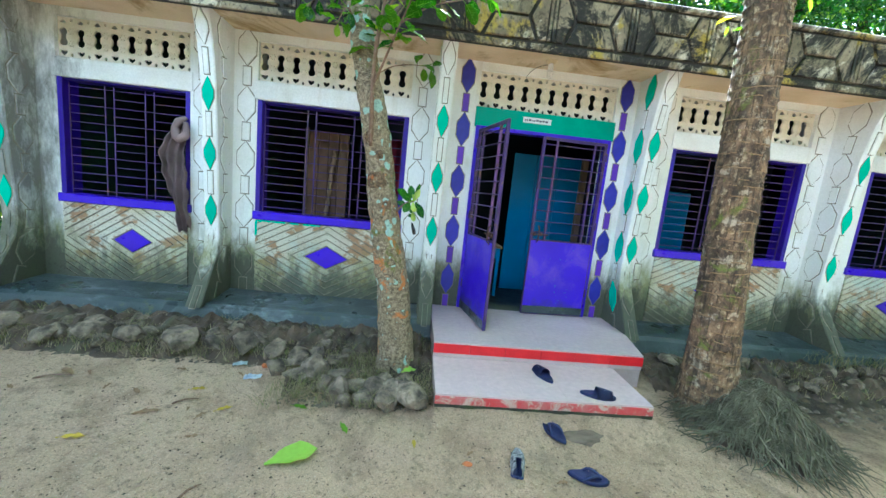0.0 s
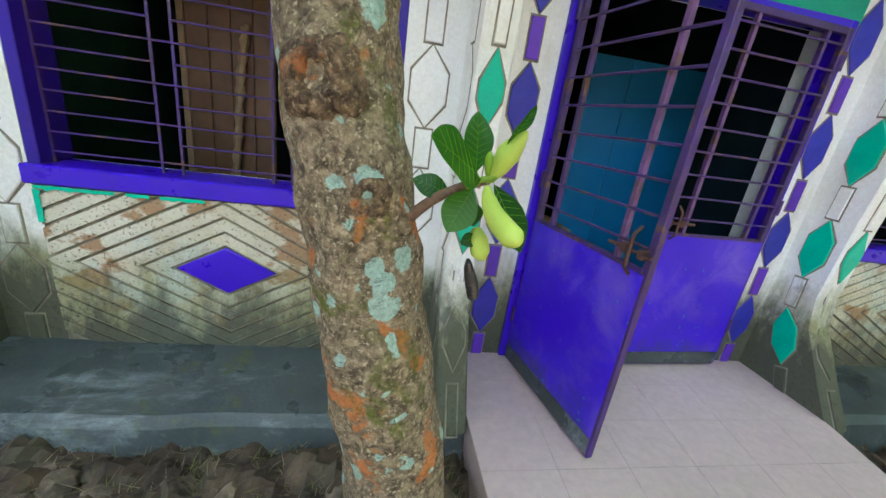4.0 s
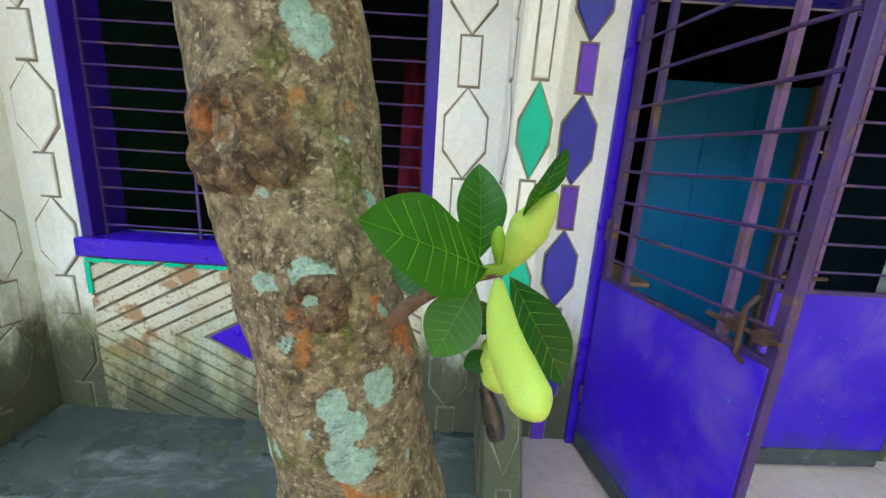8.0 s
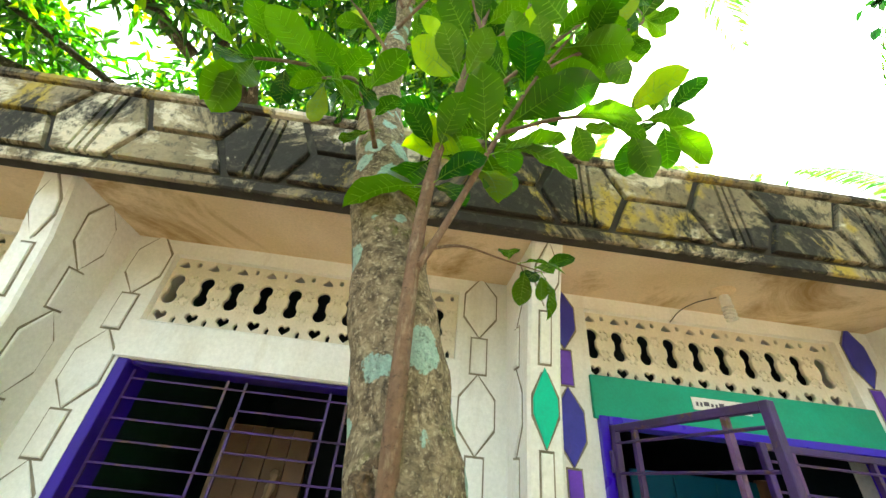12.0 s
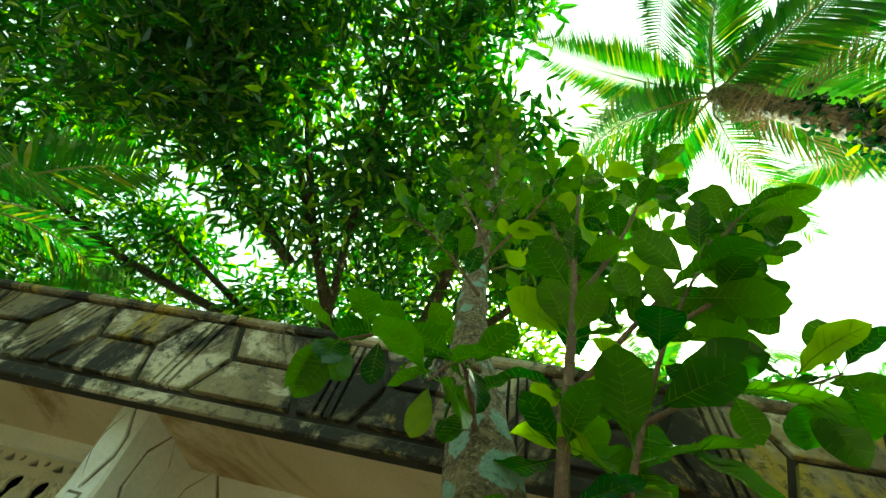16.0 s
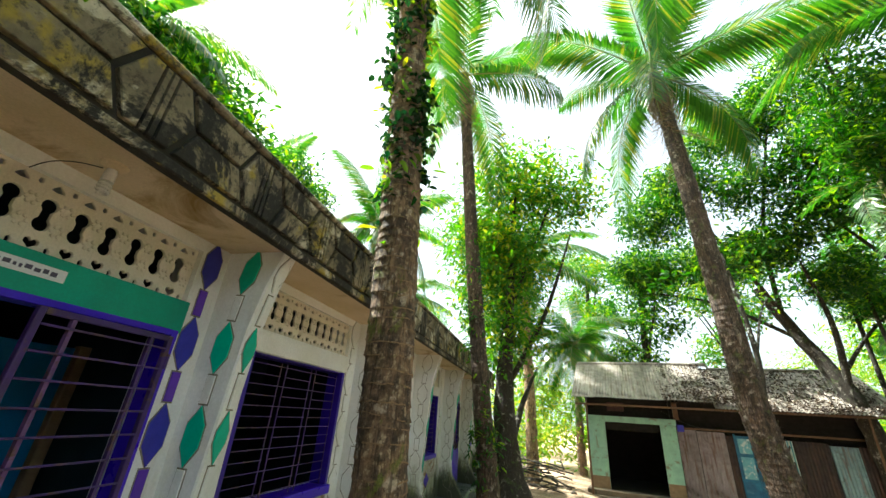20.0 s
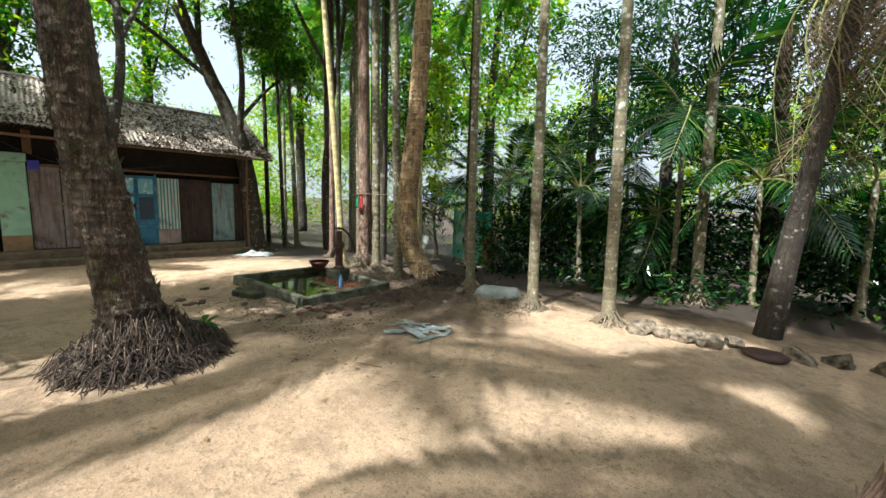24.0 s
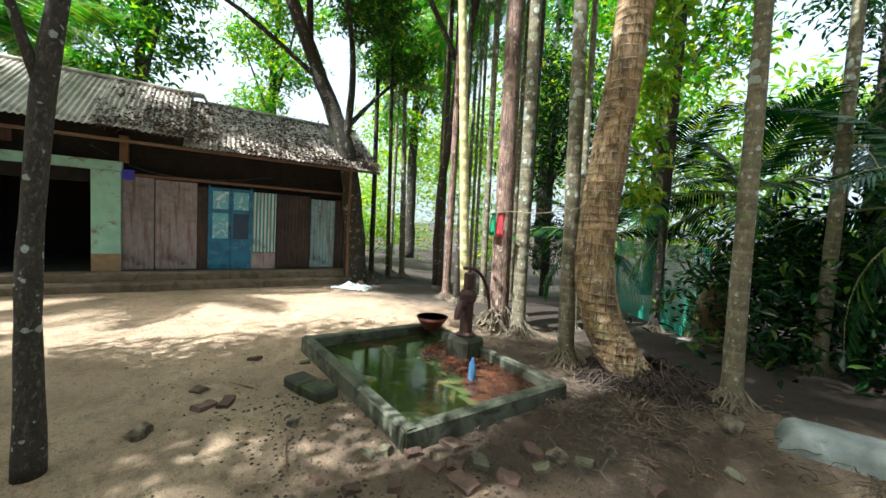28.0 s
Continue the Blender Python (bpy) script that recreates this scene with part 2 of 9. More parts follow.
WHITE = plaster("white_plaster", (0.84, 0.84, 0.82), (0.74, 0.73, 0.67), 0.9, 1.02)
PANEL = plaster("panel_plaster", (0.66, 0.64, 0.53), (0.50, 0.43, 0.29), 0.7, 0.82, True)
# Stands in for cut grooves: their dirt and their shade are in this colour.
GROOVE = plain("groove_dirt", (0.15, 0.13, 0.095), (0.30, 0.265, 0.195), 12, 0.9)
SOFFIT = plain("soffit_limewash", (0.72, 0.59, 0.41), (0.62, 0.48, 0.29), 1.6, 0.85, dirt=(0.30, 0.19, 0.06), dirt_at=(0.54, 0.68))
VENTM = plain("vent_cement", (0.76, 0.71, 0.60), (0.68, 0.61, 0.48), 6, 0.85, dirt=(0.42, 0.34, 0.22), dirt_at=(0.60, 0.75))
PURPLE = plain("violet_enamel", (0.048, 0.006, 0.62), (0.040, 0.005, 0.52), 2.5, 0.32, bump=0.05, dirt=(0.11, 0.05, 0.44), dirt_at=(0.62, 0.82))
# Darkened copy of the violet: the window recess's shade is in the colour.
FRAMEV = plain("deep_violet_enamel", (0.034, 0.007, 0.36), (0.024, 0.006, 0.25), 3, 0.4, bump=0.1, dirt=(0.03, 0.02, 0.12), dirt_at=(0.58, 0.72))


def sheet_mat():
    """Violet enamel on steel: hazy rubbed patches, scuffs, small chips and a grimy foot."""
    m = Mat("violet_sheet_paint", 0.36).world()
    col = m.mix(m.step(m.noise(1.5), 0.35, 0.65), (0.050, 0.006, 0.68), (0.040, 0.005, 0.56))
    col = m.mix(m.step(m.noise(2.6, 8, 0.7, dist=0.5), 0.50, 0.70, 0, 0.55), col, (0.20, 0.13, 0.55))
    low = m.math("ADD", m.z(), m.step(m.noise(4.0, 8, 0.7), 0, 1, 0.34, -0.34))
    col = m.mix(m.step(low, 0.52, 0.36, 0, 0.75), col, (0.03, 0.035, 0.12))
    col = m.mix(m.step(m.noise(38, 3, 0.5), 0.70, 0.72), col, (0.02, 0.22, 0.40))
    col = m.vary(col, m.noise(90, 4), 0.12)
    m.rough(m.step(m.noise(3.0, 6), 0.3, 0.7, 0.28, 0.55))
    return m.colour(col).bump(m.noise(4, 3), 0.15, 0.01).m


SHEET = sheet_mat()
GRILLE = plain("worn_violet_grille", (0.060, 0.024, 0.17), (0.045, 0.022, 0.085), 9, 0.45, bump=0.3, dirt=(0.11, 0.06, 0.05), dirt_at=(0.55, 0.62))
MAUVE = plain("worn_mauve_paint", (0.16, 0.075, 0.22), (0.11, 0.05, 0.15), 14, 0.5, bump=0.4, dirt=(0.10, 0.05, 0.04), dirt_at=(0.54, 0.62))
RUSTY = plain("rusty_iron", (0.085, 0.035, 0.024), (0.045, 0.022, 0.022), 20, 0.7, bump=0.4)
INDIGO = plain("indigo_paint", (0.038, 0.036, 0.42), (0.030, 0.028, 0.34), 8, 0.45, bump=0.15, dirt=(0.11, 0.04, 0.40), dirt_at=(0.60, 0.8), rnd=0.12)
VIOLET = plain("light_violet_paint", (0.13, 0.035, 0.52), (0.11, 0.030, 0.44), 8, 0.45, bump=0.15, rnd=0.15)
EMERALD = plain("emerald_paint", (0.006, 0.52, 0.33), (0.006, 0.44, 0.28), 7, 0.45, bump=0.15, dirt=(0.03, 0.25, 0.16), dirt_at=(0.62, 0.8), rnd=0.10)
LINTEL = plain("green_lintel_paint", (0.008, 0.34, 0.22), (0.008, 0.27, 0.17), 3, 0.5, bump=0.12)
def ledge_mat():
    """Wet grey cement with pale scuffs, dark damp and green algae."""
    m = Mat("wet_cement", 0.4).world()
    col = m.mix(m.step(m.noise(1.6, 6), 0.38, 0.62), (0.026, 0.040, 0.043), (0.075, 0.090, 0.090))
    col = m.mix(m.step(m.noise(3.0, 9, 0.75, m.scaled(0.5, 1.6, 1), 0.4), 0.54, 0.68, 0, 0.65), col, (0.30, 0.34, 0.36))
    col = m.mix(m.step(m.noise(2.3, 8, 0.7), 0.57, 0.68, 0, 0.7), col, (0.022, 0.034, 0.038))
    col = m.mix(m.step(m.noise(4.5, 8, 0.7), 0.60, 0.68, 0, 0.8), col, (0.10, 0.11, 0.035))
    col = m.vary(col, m.noise(70, 5), 0.3)
    m.rough(m.step(m.noise(2.3, 6), 0.40, 0.62, 0.55, 0.22))
    return m.colour(col).bump(m.noise(45, 7, 0.7), 0.6, 0.006).bump(m.noise(7, 4), 0.4, 0.012).m


LEDGE = ledge_mat()
TILE = plain("pale_floor_tile", (0.56, 0.435, 0.42), (0.53, 0.405, 0.39), 2, 0.55, grain=20, bump=0.02, rnd=0.01)
REDTILE = plain("red_riser_tile", (0.66, 0.014, 0.022), (0.56, 0.011, 0.018), 5, 0.4, bump=0.1, rnd=0.06)
REDWORN = plain("worn_red_paint", (0.50, 0.04, 0.045), (0.42, 0.12, 0.11), 9, 0.6, bump=0.2, dirt=(0.48, 0.36, 0.30), dirt_at=(0.50, 0.58))
JOINT = plain("tile_joint", (0.47, 0.365, 0.34), (0.42, 0.32, 0.29), 20, 0.9)
# Room tones lowered to near black: the gloom indoors is in the colour.
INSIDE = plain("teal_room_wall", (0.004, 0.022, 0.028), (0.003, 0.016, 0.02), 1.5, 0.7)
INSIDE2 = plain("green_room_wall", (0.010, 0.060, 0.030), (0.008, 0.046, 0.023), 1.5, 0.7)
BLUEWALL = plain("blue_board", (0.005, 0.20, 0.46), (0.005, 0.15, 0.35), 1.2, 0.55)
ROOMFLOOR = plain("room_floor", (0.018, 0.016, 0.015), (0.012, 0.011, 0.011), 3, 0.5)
WOOD = plain("brown_wood", (0.15, 0.075, 0.032), (0.10, 0.048, 0.02), 6, 0.5, bump=0.2)
PALEWOOD = plain("pale_bare_wood", (0.30, 0.20, 0.11), (0.23, 0.15, 0.08), 8, 0.6)
MAROON = plain("maroon_cloth", (0.30, 0.014, 0.050), (0.20, 0.011, 0.036), 5, 0.9)
GREYCLOTH = plain("grey_mauve_cloth", (0.27, 0.20, 0.195), (0.17, 0.12, 0.12), 4, 0.95, grain=220, bump=0.3)
BLACKRUB = plain("dark_blue_rubber", (0.010, 0.018, 0.085), (0.008, 0.013, 0.06), 12, 0.55)
SHOEGREY = plain("speckled_shoe", (0.03, 0.03, 0.035), (0.32, 0.32, 0.34), 60, 0.8)
PAPERW = plain("white_sticker", (0.75, 0.75, 0.76), (0.68, 0.68, 0.70), 4, 0.6, bump=0.02)
INK = plain("ink", (0.08, 0.07, 0.11), (0.10, 0.09, 0.13), 4, 0.7)
BULBM = plain("white_glass_tube", (0.82, 0.80, 0.76), (0.78, 0.76, 0.72), 8, 0.2, bump=0.0)
BLACKPL = plain("black_plastic", (0.018, 0.018, 0.02), (0.025, 0.025, 0.027), 9, 0.3)
ROCK = plain("clod_stone", (0.034, 0.025, 0.017), (0.24, 0.185, 0.130), 11, 0.95, grain=60, bump=1.0, dirt=(0.095, 0.08, 0.05), dirt_at=(0.52, 0.66), rnd=0.25, world=True)
CONC = plain("old_concrete", (0.024, 0.024, 0.014), (0.060, 0.054, 0.036), 5, 0.85, bump=0.5, dirt=(0.05, 0.065, 0.025), dirt_at=(0.50, 0.62), world=True)
RIMC = plain("algae_stained_cement", (0.060, 0.062, 0.036), (0.135, 0.135, 0.095), 4, 0.8, bump=0.6, dirt=(0.030, 0.030, 0.016), dirt_at=(0.48, 0.60), world=True)
WETALGAE = plain("wet_algae_floor", (0.075, 0.10, 0.028), (0.045, 0.06, 0.022), 2.0, 0.22, bump=0.2, dirt=(0.20, 0.085, 0.045), dirt_at=(0.56, 0.68))
MINT = plain("mint_plaster", (0.36, 0.60, 0.47), (0.28, 0.48, 0.38), 3.5, 0.8, bump=0.5, dirt=(0.22, 0.16, 0.09), dirt_at=(0.54, 0.66))
MUD = plain("mud_plinth", (0.20, 0.15, 0.105), (0.13, 0.095, 0.065), 3, 0.95, bump=0.7, dirt=(0.07, 0.065, 0.035), dirt_at=(0.52, 0.64))
def tin_mat(name, a, b, rust, stripe=None):
    """Old corrugated tin: dull zinc, rust that runs down the flutes, soot in the hollows of the paint."""
    m = Mat(name, 0.5, 0.25)
    col = m.mix(m.step(m.noise(2.5, 6), 0.35, 0.65), a, b)
    if stripe:
        col = m.mix(m.step(m.wave(3.75, 0.3, "Y"), 0.35, 0.65), col, stripe)
    run = m.noise(9.0, 7, 0.65, m.scaled(1, 1, 0.10))
    col = m.mix(m.step(run, 0.52, 0.66, 0, 0.8), col, rust)
    col = m.mix(m.step(m.noise(3.0, 8, 0.7), 0.56, 0.68, 0, 0.7), col, (0.06, 0.035, 0.025))
    col = m.vary(col, m.noise(45, 6, 0.7), 0.35)
    col = m.vary(col, m.rand(), 0.15)
    m.rough(m.step(m.noise(5, 5), 0.3, 0.7, 0.38, 0.7))
    return m.colour(col).bump(m.noise(40, 5), 0.3, 0.004).m


TIN = tin_mat("grey_tin", (0.34, 0.29, 0.30), (0.22, 0.18, 0.185), (0.16, 0.085, 0.06))
TINBLUE = tin_mat("bluish_tin", (0.30, 0.42, 0.45), (0.20, 0.30, 0.33), (0.16, 0.10, 0.08))
TINSTRIPE = tin_mat("striped_teal_tin", (0.62, 0.66, 0.62), (0.50, 0.56, 0.54), (0.30, 0.30, 0.25), (0.05, 0.26, 0.30))
TINDARK = tin_mat("rust_brown_tin", (0.055, 0.035, 0.030), (0.030, 0.022, 0.024), (0.08, 0.04, 0.03))
TINROOF = tin_mat("weathered_roof_tin", (0.44, 0.38, 0.31), (0.27, 0.235, 0.20), (0.19, 0.13, 0.085))
BLUEDOOR = plain("blue_door_paint", (0.025, 0.17, 0.30), (0.015, 0.10, 0.20), 4, 0.6, bump=0.2, dirt=(0.16, 0.30, 0.36), dirt_at=(0.55, 0.75))
DARKDOOR = plain("dark_blue_panel", (0.012, 0.035, 0.08), (0.010, 0.028, 0.06), 4, 0.5)
PALEBLUE = plain("pale_blue_panel", (0.18, 0.44, 0.52), (0.13, 0.35, 0.43), 7, 0.6, bump=0.4, dirt=(0.55, 0.62, 0.62), dirt_at=(0.53, 0.60))
# Shade inside the shed and under its eave, put into the board colour.
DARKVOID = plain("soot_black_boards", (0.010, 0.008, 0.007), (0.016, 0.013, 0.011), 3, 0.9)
REDPL = plain("red_plastic", (0.55, 0.03, 0.02), (0.45, 0.025, 0.02), 5, 0.4)
BROWNPL = plain("brown_plastic", (0.20, 0.055, 0.035), (0.12, 0.035, 0.025), 10, 0.5)
BLUEPL = plain("blue_plastic", (0.10, 0.22, 0.40), (0.08, 0.18, 0.34), 5, 0.4)
FLAGRED = plain("red_cloth", (0.55, 0.07, 0.07), (0.46, 0.05, 0.06), 6, 0.85)
FLAGGREEN = plain("green_cloth", (0.05, 0.42, 0.20), (0.04, 0.36, 0.18), 6, 0.85)
ROPE = plain("jute_rope", (0.22, 0.17, 0.10), (0.17, 0.13, 0.08), 30, 0.9)
SACK = plain("pale_plastic_sack", (0.36, 0.40, 0.39), (0.22, 0.27, 0.27), 8, 0.7, bump=0.4, dirt=(0.26, 0.19, 0.12), dirt_at=(0.52, 0.62))
STRAW = plain("dry_roots", (0.16, 0.125, 0.085), (0.24, 0.19, 0.13), 8, 0.95, rnd=0.2)
SLIPWHITE = plain("pale_print", (0.55, 0.58, 0.62), (0.45, 0.50, 0.56), 10, 0.5)
WRAP = plain("foil_wrapper", (0.45, 0.55, 0.66), (0.70, 0.72, 0.74), 30, 0.3)
RUSTFLOOR = plain("rust_stained_floor", (0.095, 0.034, 0.018), (0.055, 0.022, 0.012), 6, 0.25, bump=0.4, dirt=(0.15, 0.06, 0.03), dirt_at=(0.56, 0.66))
ORANGE = plain("orange_peel", (0.42, 0.13, 0.03), (0.34, 0.09, 0.02), 12, 0.6)

BARKJACK = bark("jackfruit_bark", (0.40, 0.31, 0.19), (0.105, 0.074, 0.041), (0.54, 0.44, 0.29), 34, (1, 1, 1.1), (0.36, 0.60, 0.50), (0.13, 0.15, 0.015), (0.52, 0.19, 0.05), 1.0, 0.0, 46.0, None, 0.0)
KNOT = bark("knotted_bark", (0.26, 0.165, 0.085), (0.05, 0.030, 0.016), (0.38, 0.27, 0.15), 40, (1, 1, 1), None, None, (0.46, 0.15, 0.04), 1.0, 0.0, 40.0)
BARKCOCO = bark("coconut_bark", (0.40, 0.25, 0.175), (0.27, 0.16, 0.105), (0.50, 0.35, 0.25), 26, (1, 1, 0.25), None, None, None, 1.0, 0.0, 0.0, None, 85.0)
BARKOLD = bark("old_coconut_bark", (0.150, 0.098, 0.068), (0.045, 0.032, 0.024), (0.30, 0.22, 0.155), 26, (1, 1, 0.2), None, (0.11, 0.12, 0.04), None, 1.0, 0.0, 0.0, None, 50.0)
BARKMOSS = bark("mossy_palm_bark", (0.34, 0.215, 0.12), (0.075, 0.050, 0.033), (0.48, 0.36, 0.22), 10, (1, 1, 0.8), None, (0.15, 0.17, 0.03), None, 1.0, 0.0, 0.0, None, 60.0)
RINGRUST = bark("ragged_scar_edge", (0.31, 0.20, 0.10), (0.20, 0.12, 0.06), (0.38, 0.27, 0.15), 30, (1, 1, 1), None, (0.16, 0.17, 0.03), None, 0.8)
# Pale leaf scars, with the light their ledges catch put into the tone.
RINGPALE = bark("pale_scar_edge", (0.52, 0.375, 0.27), (0.38, 0.26, 0.185), (0.60, 0.46, 0.35), 30, (1, 1, 1), None, None, None, 0.6)
BARKGREY = bark("areca_bark", (0.20, 0.165, 0.10), (0.105, 0.09, 0.055), (0.30, 0.25, 0.165), 9, (1, 1, 0.6), (0.34, 0.33, 0.25), (0.11, 0.14, 0.05), None, 0.5, 1.6, 0.0, (0.25, 0.225, 0.155))
BARKBROWN = bark("reddish_palm_bark", (0.30, 0.19, 0.14), (0.15, 0.085, 0.06), (0.40, 0.28, 0.21), 12, (1, 1, 0.3), None, (0.13, 0.12, 0.04), None, 0.8, 0.0, 0.0, None, 40.0)
BARKCREAM = bark("cream_palm_bark", (0.58, 0.50, 0.26), (0.44, 0.37, 0.17), (0.66, 0.58, 0.36), 9, (1, 1, 0.5), None, (0.24, 0.27, 0.08), None, 0.4, 1.6, 0.0, (0.34, 0.30, 0.15))
BARKDARK = bark("dark_tree_bark", (0.050, 0.038, 0.026), (0.020, 0.016, 0.011), (0.10, 0.08, 0.055), 18, (1, 1, 0.5), None, (0.06, 0.08, 0.02), None, 1.0, 0.0, 0.0, None, 22.0)
BARKORANGE = bark("orange_palm_bark", (0.50, 0.33, 0.17), (0.30, 0.18, 0.09), (0.60, 0.46, 0.27), 9, (1, 1, 0.3), None, (0.20, 0.18, 0.05), None, 0.8, 0.0, 0.0, None, 55.0)
BARKSPOT = bark("spotted_bark", (0.075, 0.06, 0.045), (0.04, 0.033, 0.025), (0.14, 0.12, 0.09), 20, (1, 1, 0.5), (0.40, 0.38, 0.32), None, None, 1.0, 0.0, 0.0, None, 0.0)
TWIG = bark("brown_twig_bark", (0.22, 0.13, 0.08), (0.17, 0.10, 0.06), (0.28, 0.20, 0.13), 30, (1, 1, 0.3))

LEAFJACK = leafy("jackfruit_leaf", (0.012, 0.055, 0.006), (0.085, 0.175, 0.010), (0.19, 0.29, 0.02), 0.26, 0.50, 0.14, 2.5, True)
LEAFTUFT = leafy("dark_glossy_leaf", (0.010, 0.066, 0.004), (0.030, 0.12, 0.006), (0.05, 0.15, 0.010), 0.34, 0.34, 0.12, 2.0, True)
LEAFTUFT.node_tree.nodes["Principled BSDF"].inputs["Specular IOR Level"].default_value = 0.28
LEAFBUD = leafy("young_leaf", (0.26, 0.42, 0.03), (0.34, 0.50, 0.05), (0.30, 0.46, 0.04), 0.4, 0.45)
VEIN = leafy("leaf_vein", (0.17, 0.29, 0.035), (0.14, 0.25, 0.03), (0.17, 0.29, 0.035), 0.5, 0.5, 0.1, 2.4)
LEAFMANGO = leafy("mango_leaf", (0.011, 0.052, 0.007), (0.038, 0.120, 0.010), (0.17, 0.28, 0.02), 0.30, 0.44, 0.20, 2.4)
LEAFBUSH = leafy("bush_leaf", (0.030, 0.12, 0.008), (0.10, 0.24, 0.015), (0.26, 0.30, 0.02), 0.32, 0.50, 0.22, 2.0)
# Bright and dark leaf tones with sun and canopy shade put into the colour.
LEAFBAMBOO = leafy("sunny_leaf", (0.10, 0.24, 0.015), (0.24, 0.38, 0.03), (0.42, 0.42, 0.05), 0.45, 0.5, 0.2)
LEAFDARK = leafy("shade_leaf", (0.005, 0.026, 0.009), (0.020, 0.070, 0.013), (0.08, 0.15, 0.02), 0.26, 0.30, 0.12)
LEAFPALM = leafy("palm_frond_leaf", (0.026, 0.095, 0.016), (0.065, 0.155, 0.022), (0.17, 0.19, 0.03), 0.28, 0.40, 0.12, 1.9)
LEAFDRY = leafy("dry_frond", (0.26, 0.17, 0.09), (0.18, 0.11, 0.06), (0.32, 0.22, 0.10), 0.8, 0.2)
LEAFWITHERED = leafy("withered_frond", (0.13, 0.085, 0.045), (0.08, 0.05, 0.03), (0.19, 0.13, 0.06), 0.8, 0.2)
LEAFLITTER = leafy("dark_leaf_litter", (0.035, 0.024, 0.018), (0.085, 0.055, 0.036), (0.16, 0.10, 0.05), 0.8, 0.1)
GRASSM = leafy("weed_blades", (0.13, 0.105, 0.055), (0.36, 0.30, 0.185), (0.17, 0.18, 0.05), 0.7, 0.3, 0.3)
RIB = plain("frond_rib", (0.20, 0.22, 0.06), (0.26, 0.24, 0.09), 6, 0.6)


def parapet_mat():
    m = Mat("black_stained_parapet", 0.9).world()
    col = m.mix(m.step(m.noise(2.5, 6), 0.38, 0.62), (0.29, 0.24, 0.15), (0.16, 0.13, 0.08))
    col = m.mix(m.step(m.noise(2.1, 8, 0.7, dist=0.5), 0.53, 0.58), col, (0.58, 0.52, 0.39))
    col = m.mix(m.step(m.noise(2.3, 6, 0.6, m.scaled(1.3, 1, 1)), 0.55, 0.61), col, (0.36, 0.27, 0.05))
    col = m.mix(m.step(m.noise(1.7, 10, 0.78, m.scaled(1.0, 1.0, 0.6), 0.8), 0.475, 0.53), col, (0.022, 0.020, 0.016))
    col = m.mix(m.step(m.noise(24, 6, 0.7), 0.54, 0.62, 0, 0.8), col, (0.06, 0.052, 0.04))
    col = m.vary(col, m.noise(50, 5), 0.35)
    return m.colour(col).bump(m.noise(60, 6, 0.7), 0.6, 0.006).bump(m.noise(9), 0.4, 0.012).m


# Parapet base: mould, and the shade of the gaps between panels, as colour.
MOULDSHADE = plain("black_mould", (0.022, 0.020, 0.016), (0.045, 0.040, 0.030), 6, 0.95, bump=0.4, dirt=(0.10, 0.09, 0.065), dirt_at=(0.60, 0.70))


def sand_mat():
    m = Mat("sandy_yard", 0.95).world()
    col = m.mix(m.step(m.noise(0.55, 6), 0.38, 0.64), (0.60, 0.425, 0.275), (0.48, 0.33, 0.21))
    col = m.mix(m.step(m.noise(2.6, 8, 0.65), 0.50, 0.62, 0, 0.7), col, (0.37, 0.25, 0.155))
    col = m.mix(m.step(m.noise(11, 8, 0.75), 0.55, 0.61, 0, 0.6), col, (0.25, 0.175, 0.11))
    col = m.mix(m.step(m.noise(48, 6, 0.75), 0.57, 0.62, 0, 0.85), col, (0.13, 0.09, 0.055))
    col = m.mix(m.step(m.noise(75, 5, 0.7), 0.59, 0.64, 0, 0.85), col, (0.66, 0.52, 0.37))
    col = m.mix(m.step(m.noise(1.6, 9, 0.7, dist=0.6), 0.54, 0.64, 0, 0.35), col, (0.27, 0.215, 0.155))
    col = m.mix(m.step(m.noise(0.9, 10, 0.75, dist=0.8), 0.55, 0.63, 0, 0.6), col, (0.21, 0.145, 0.092))
    d = m.t.nodes.new("ShaderNodeVectorMath")
    d.operation = "DISTANCE"
    d.inputs[1].default_value = (7.0, -5.5, 0.0)
    m.t.links.new(m.co, d.inputs[0])
    damp = m.step(m.math("ADD", d.outputs["Value"], m.step(m.noise(0.9, 6, 0.6), 0, 1, -2.0, 2.0)), 3.0, 1.3)
    col = m.mix(damp, col, m.mix(m.noise(3.0, 6), (0.055, 0.036, 0.025), (0.14, 0.090, 0.055)))
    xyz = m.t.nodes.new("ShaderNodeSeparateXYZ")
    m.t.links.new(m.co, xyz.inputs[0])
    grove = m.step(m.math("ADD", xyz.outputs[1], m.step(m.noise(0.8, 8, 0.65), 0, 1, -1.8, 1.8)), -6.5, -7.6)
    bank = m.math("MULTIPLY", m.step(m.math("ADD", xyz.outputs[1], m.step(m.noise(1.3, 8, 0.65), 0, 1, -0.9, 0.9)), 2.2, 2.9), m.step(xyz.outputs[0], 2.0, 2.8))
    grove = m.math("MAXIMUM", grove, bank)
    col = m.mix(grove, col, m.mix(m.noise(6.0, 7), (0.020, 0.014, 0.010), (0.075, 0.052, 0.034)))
    col = m.vary(col, m.noise(110, 5, 0.7), 0.75)
    return m.colour(col).bump(m.noise(30, 8, 0.75), 1.0, 0.045).bump(m.noise(160, 5, 0.7), 0.7, 0.008).bump(m.noise(6, 5), 0.8, 0.06).m


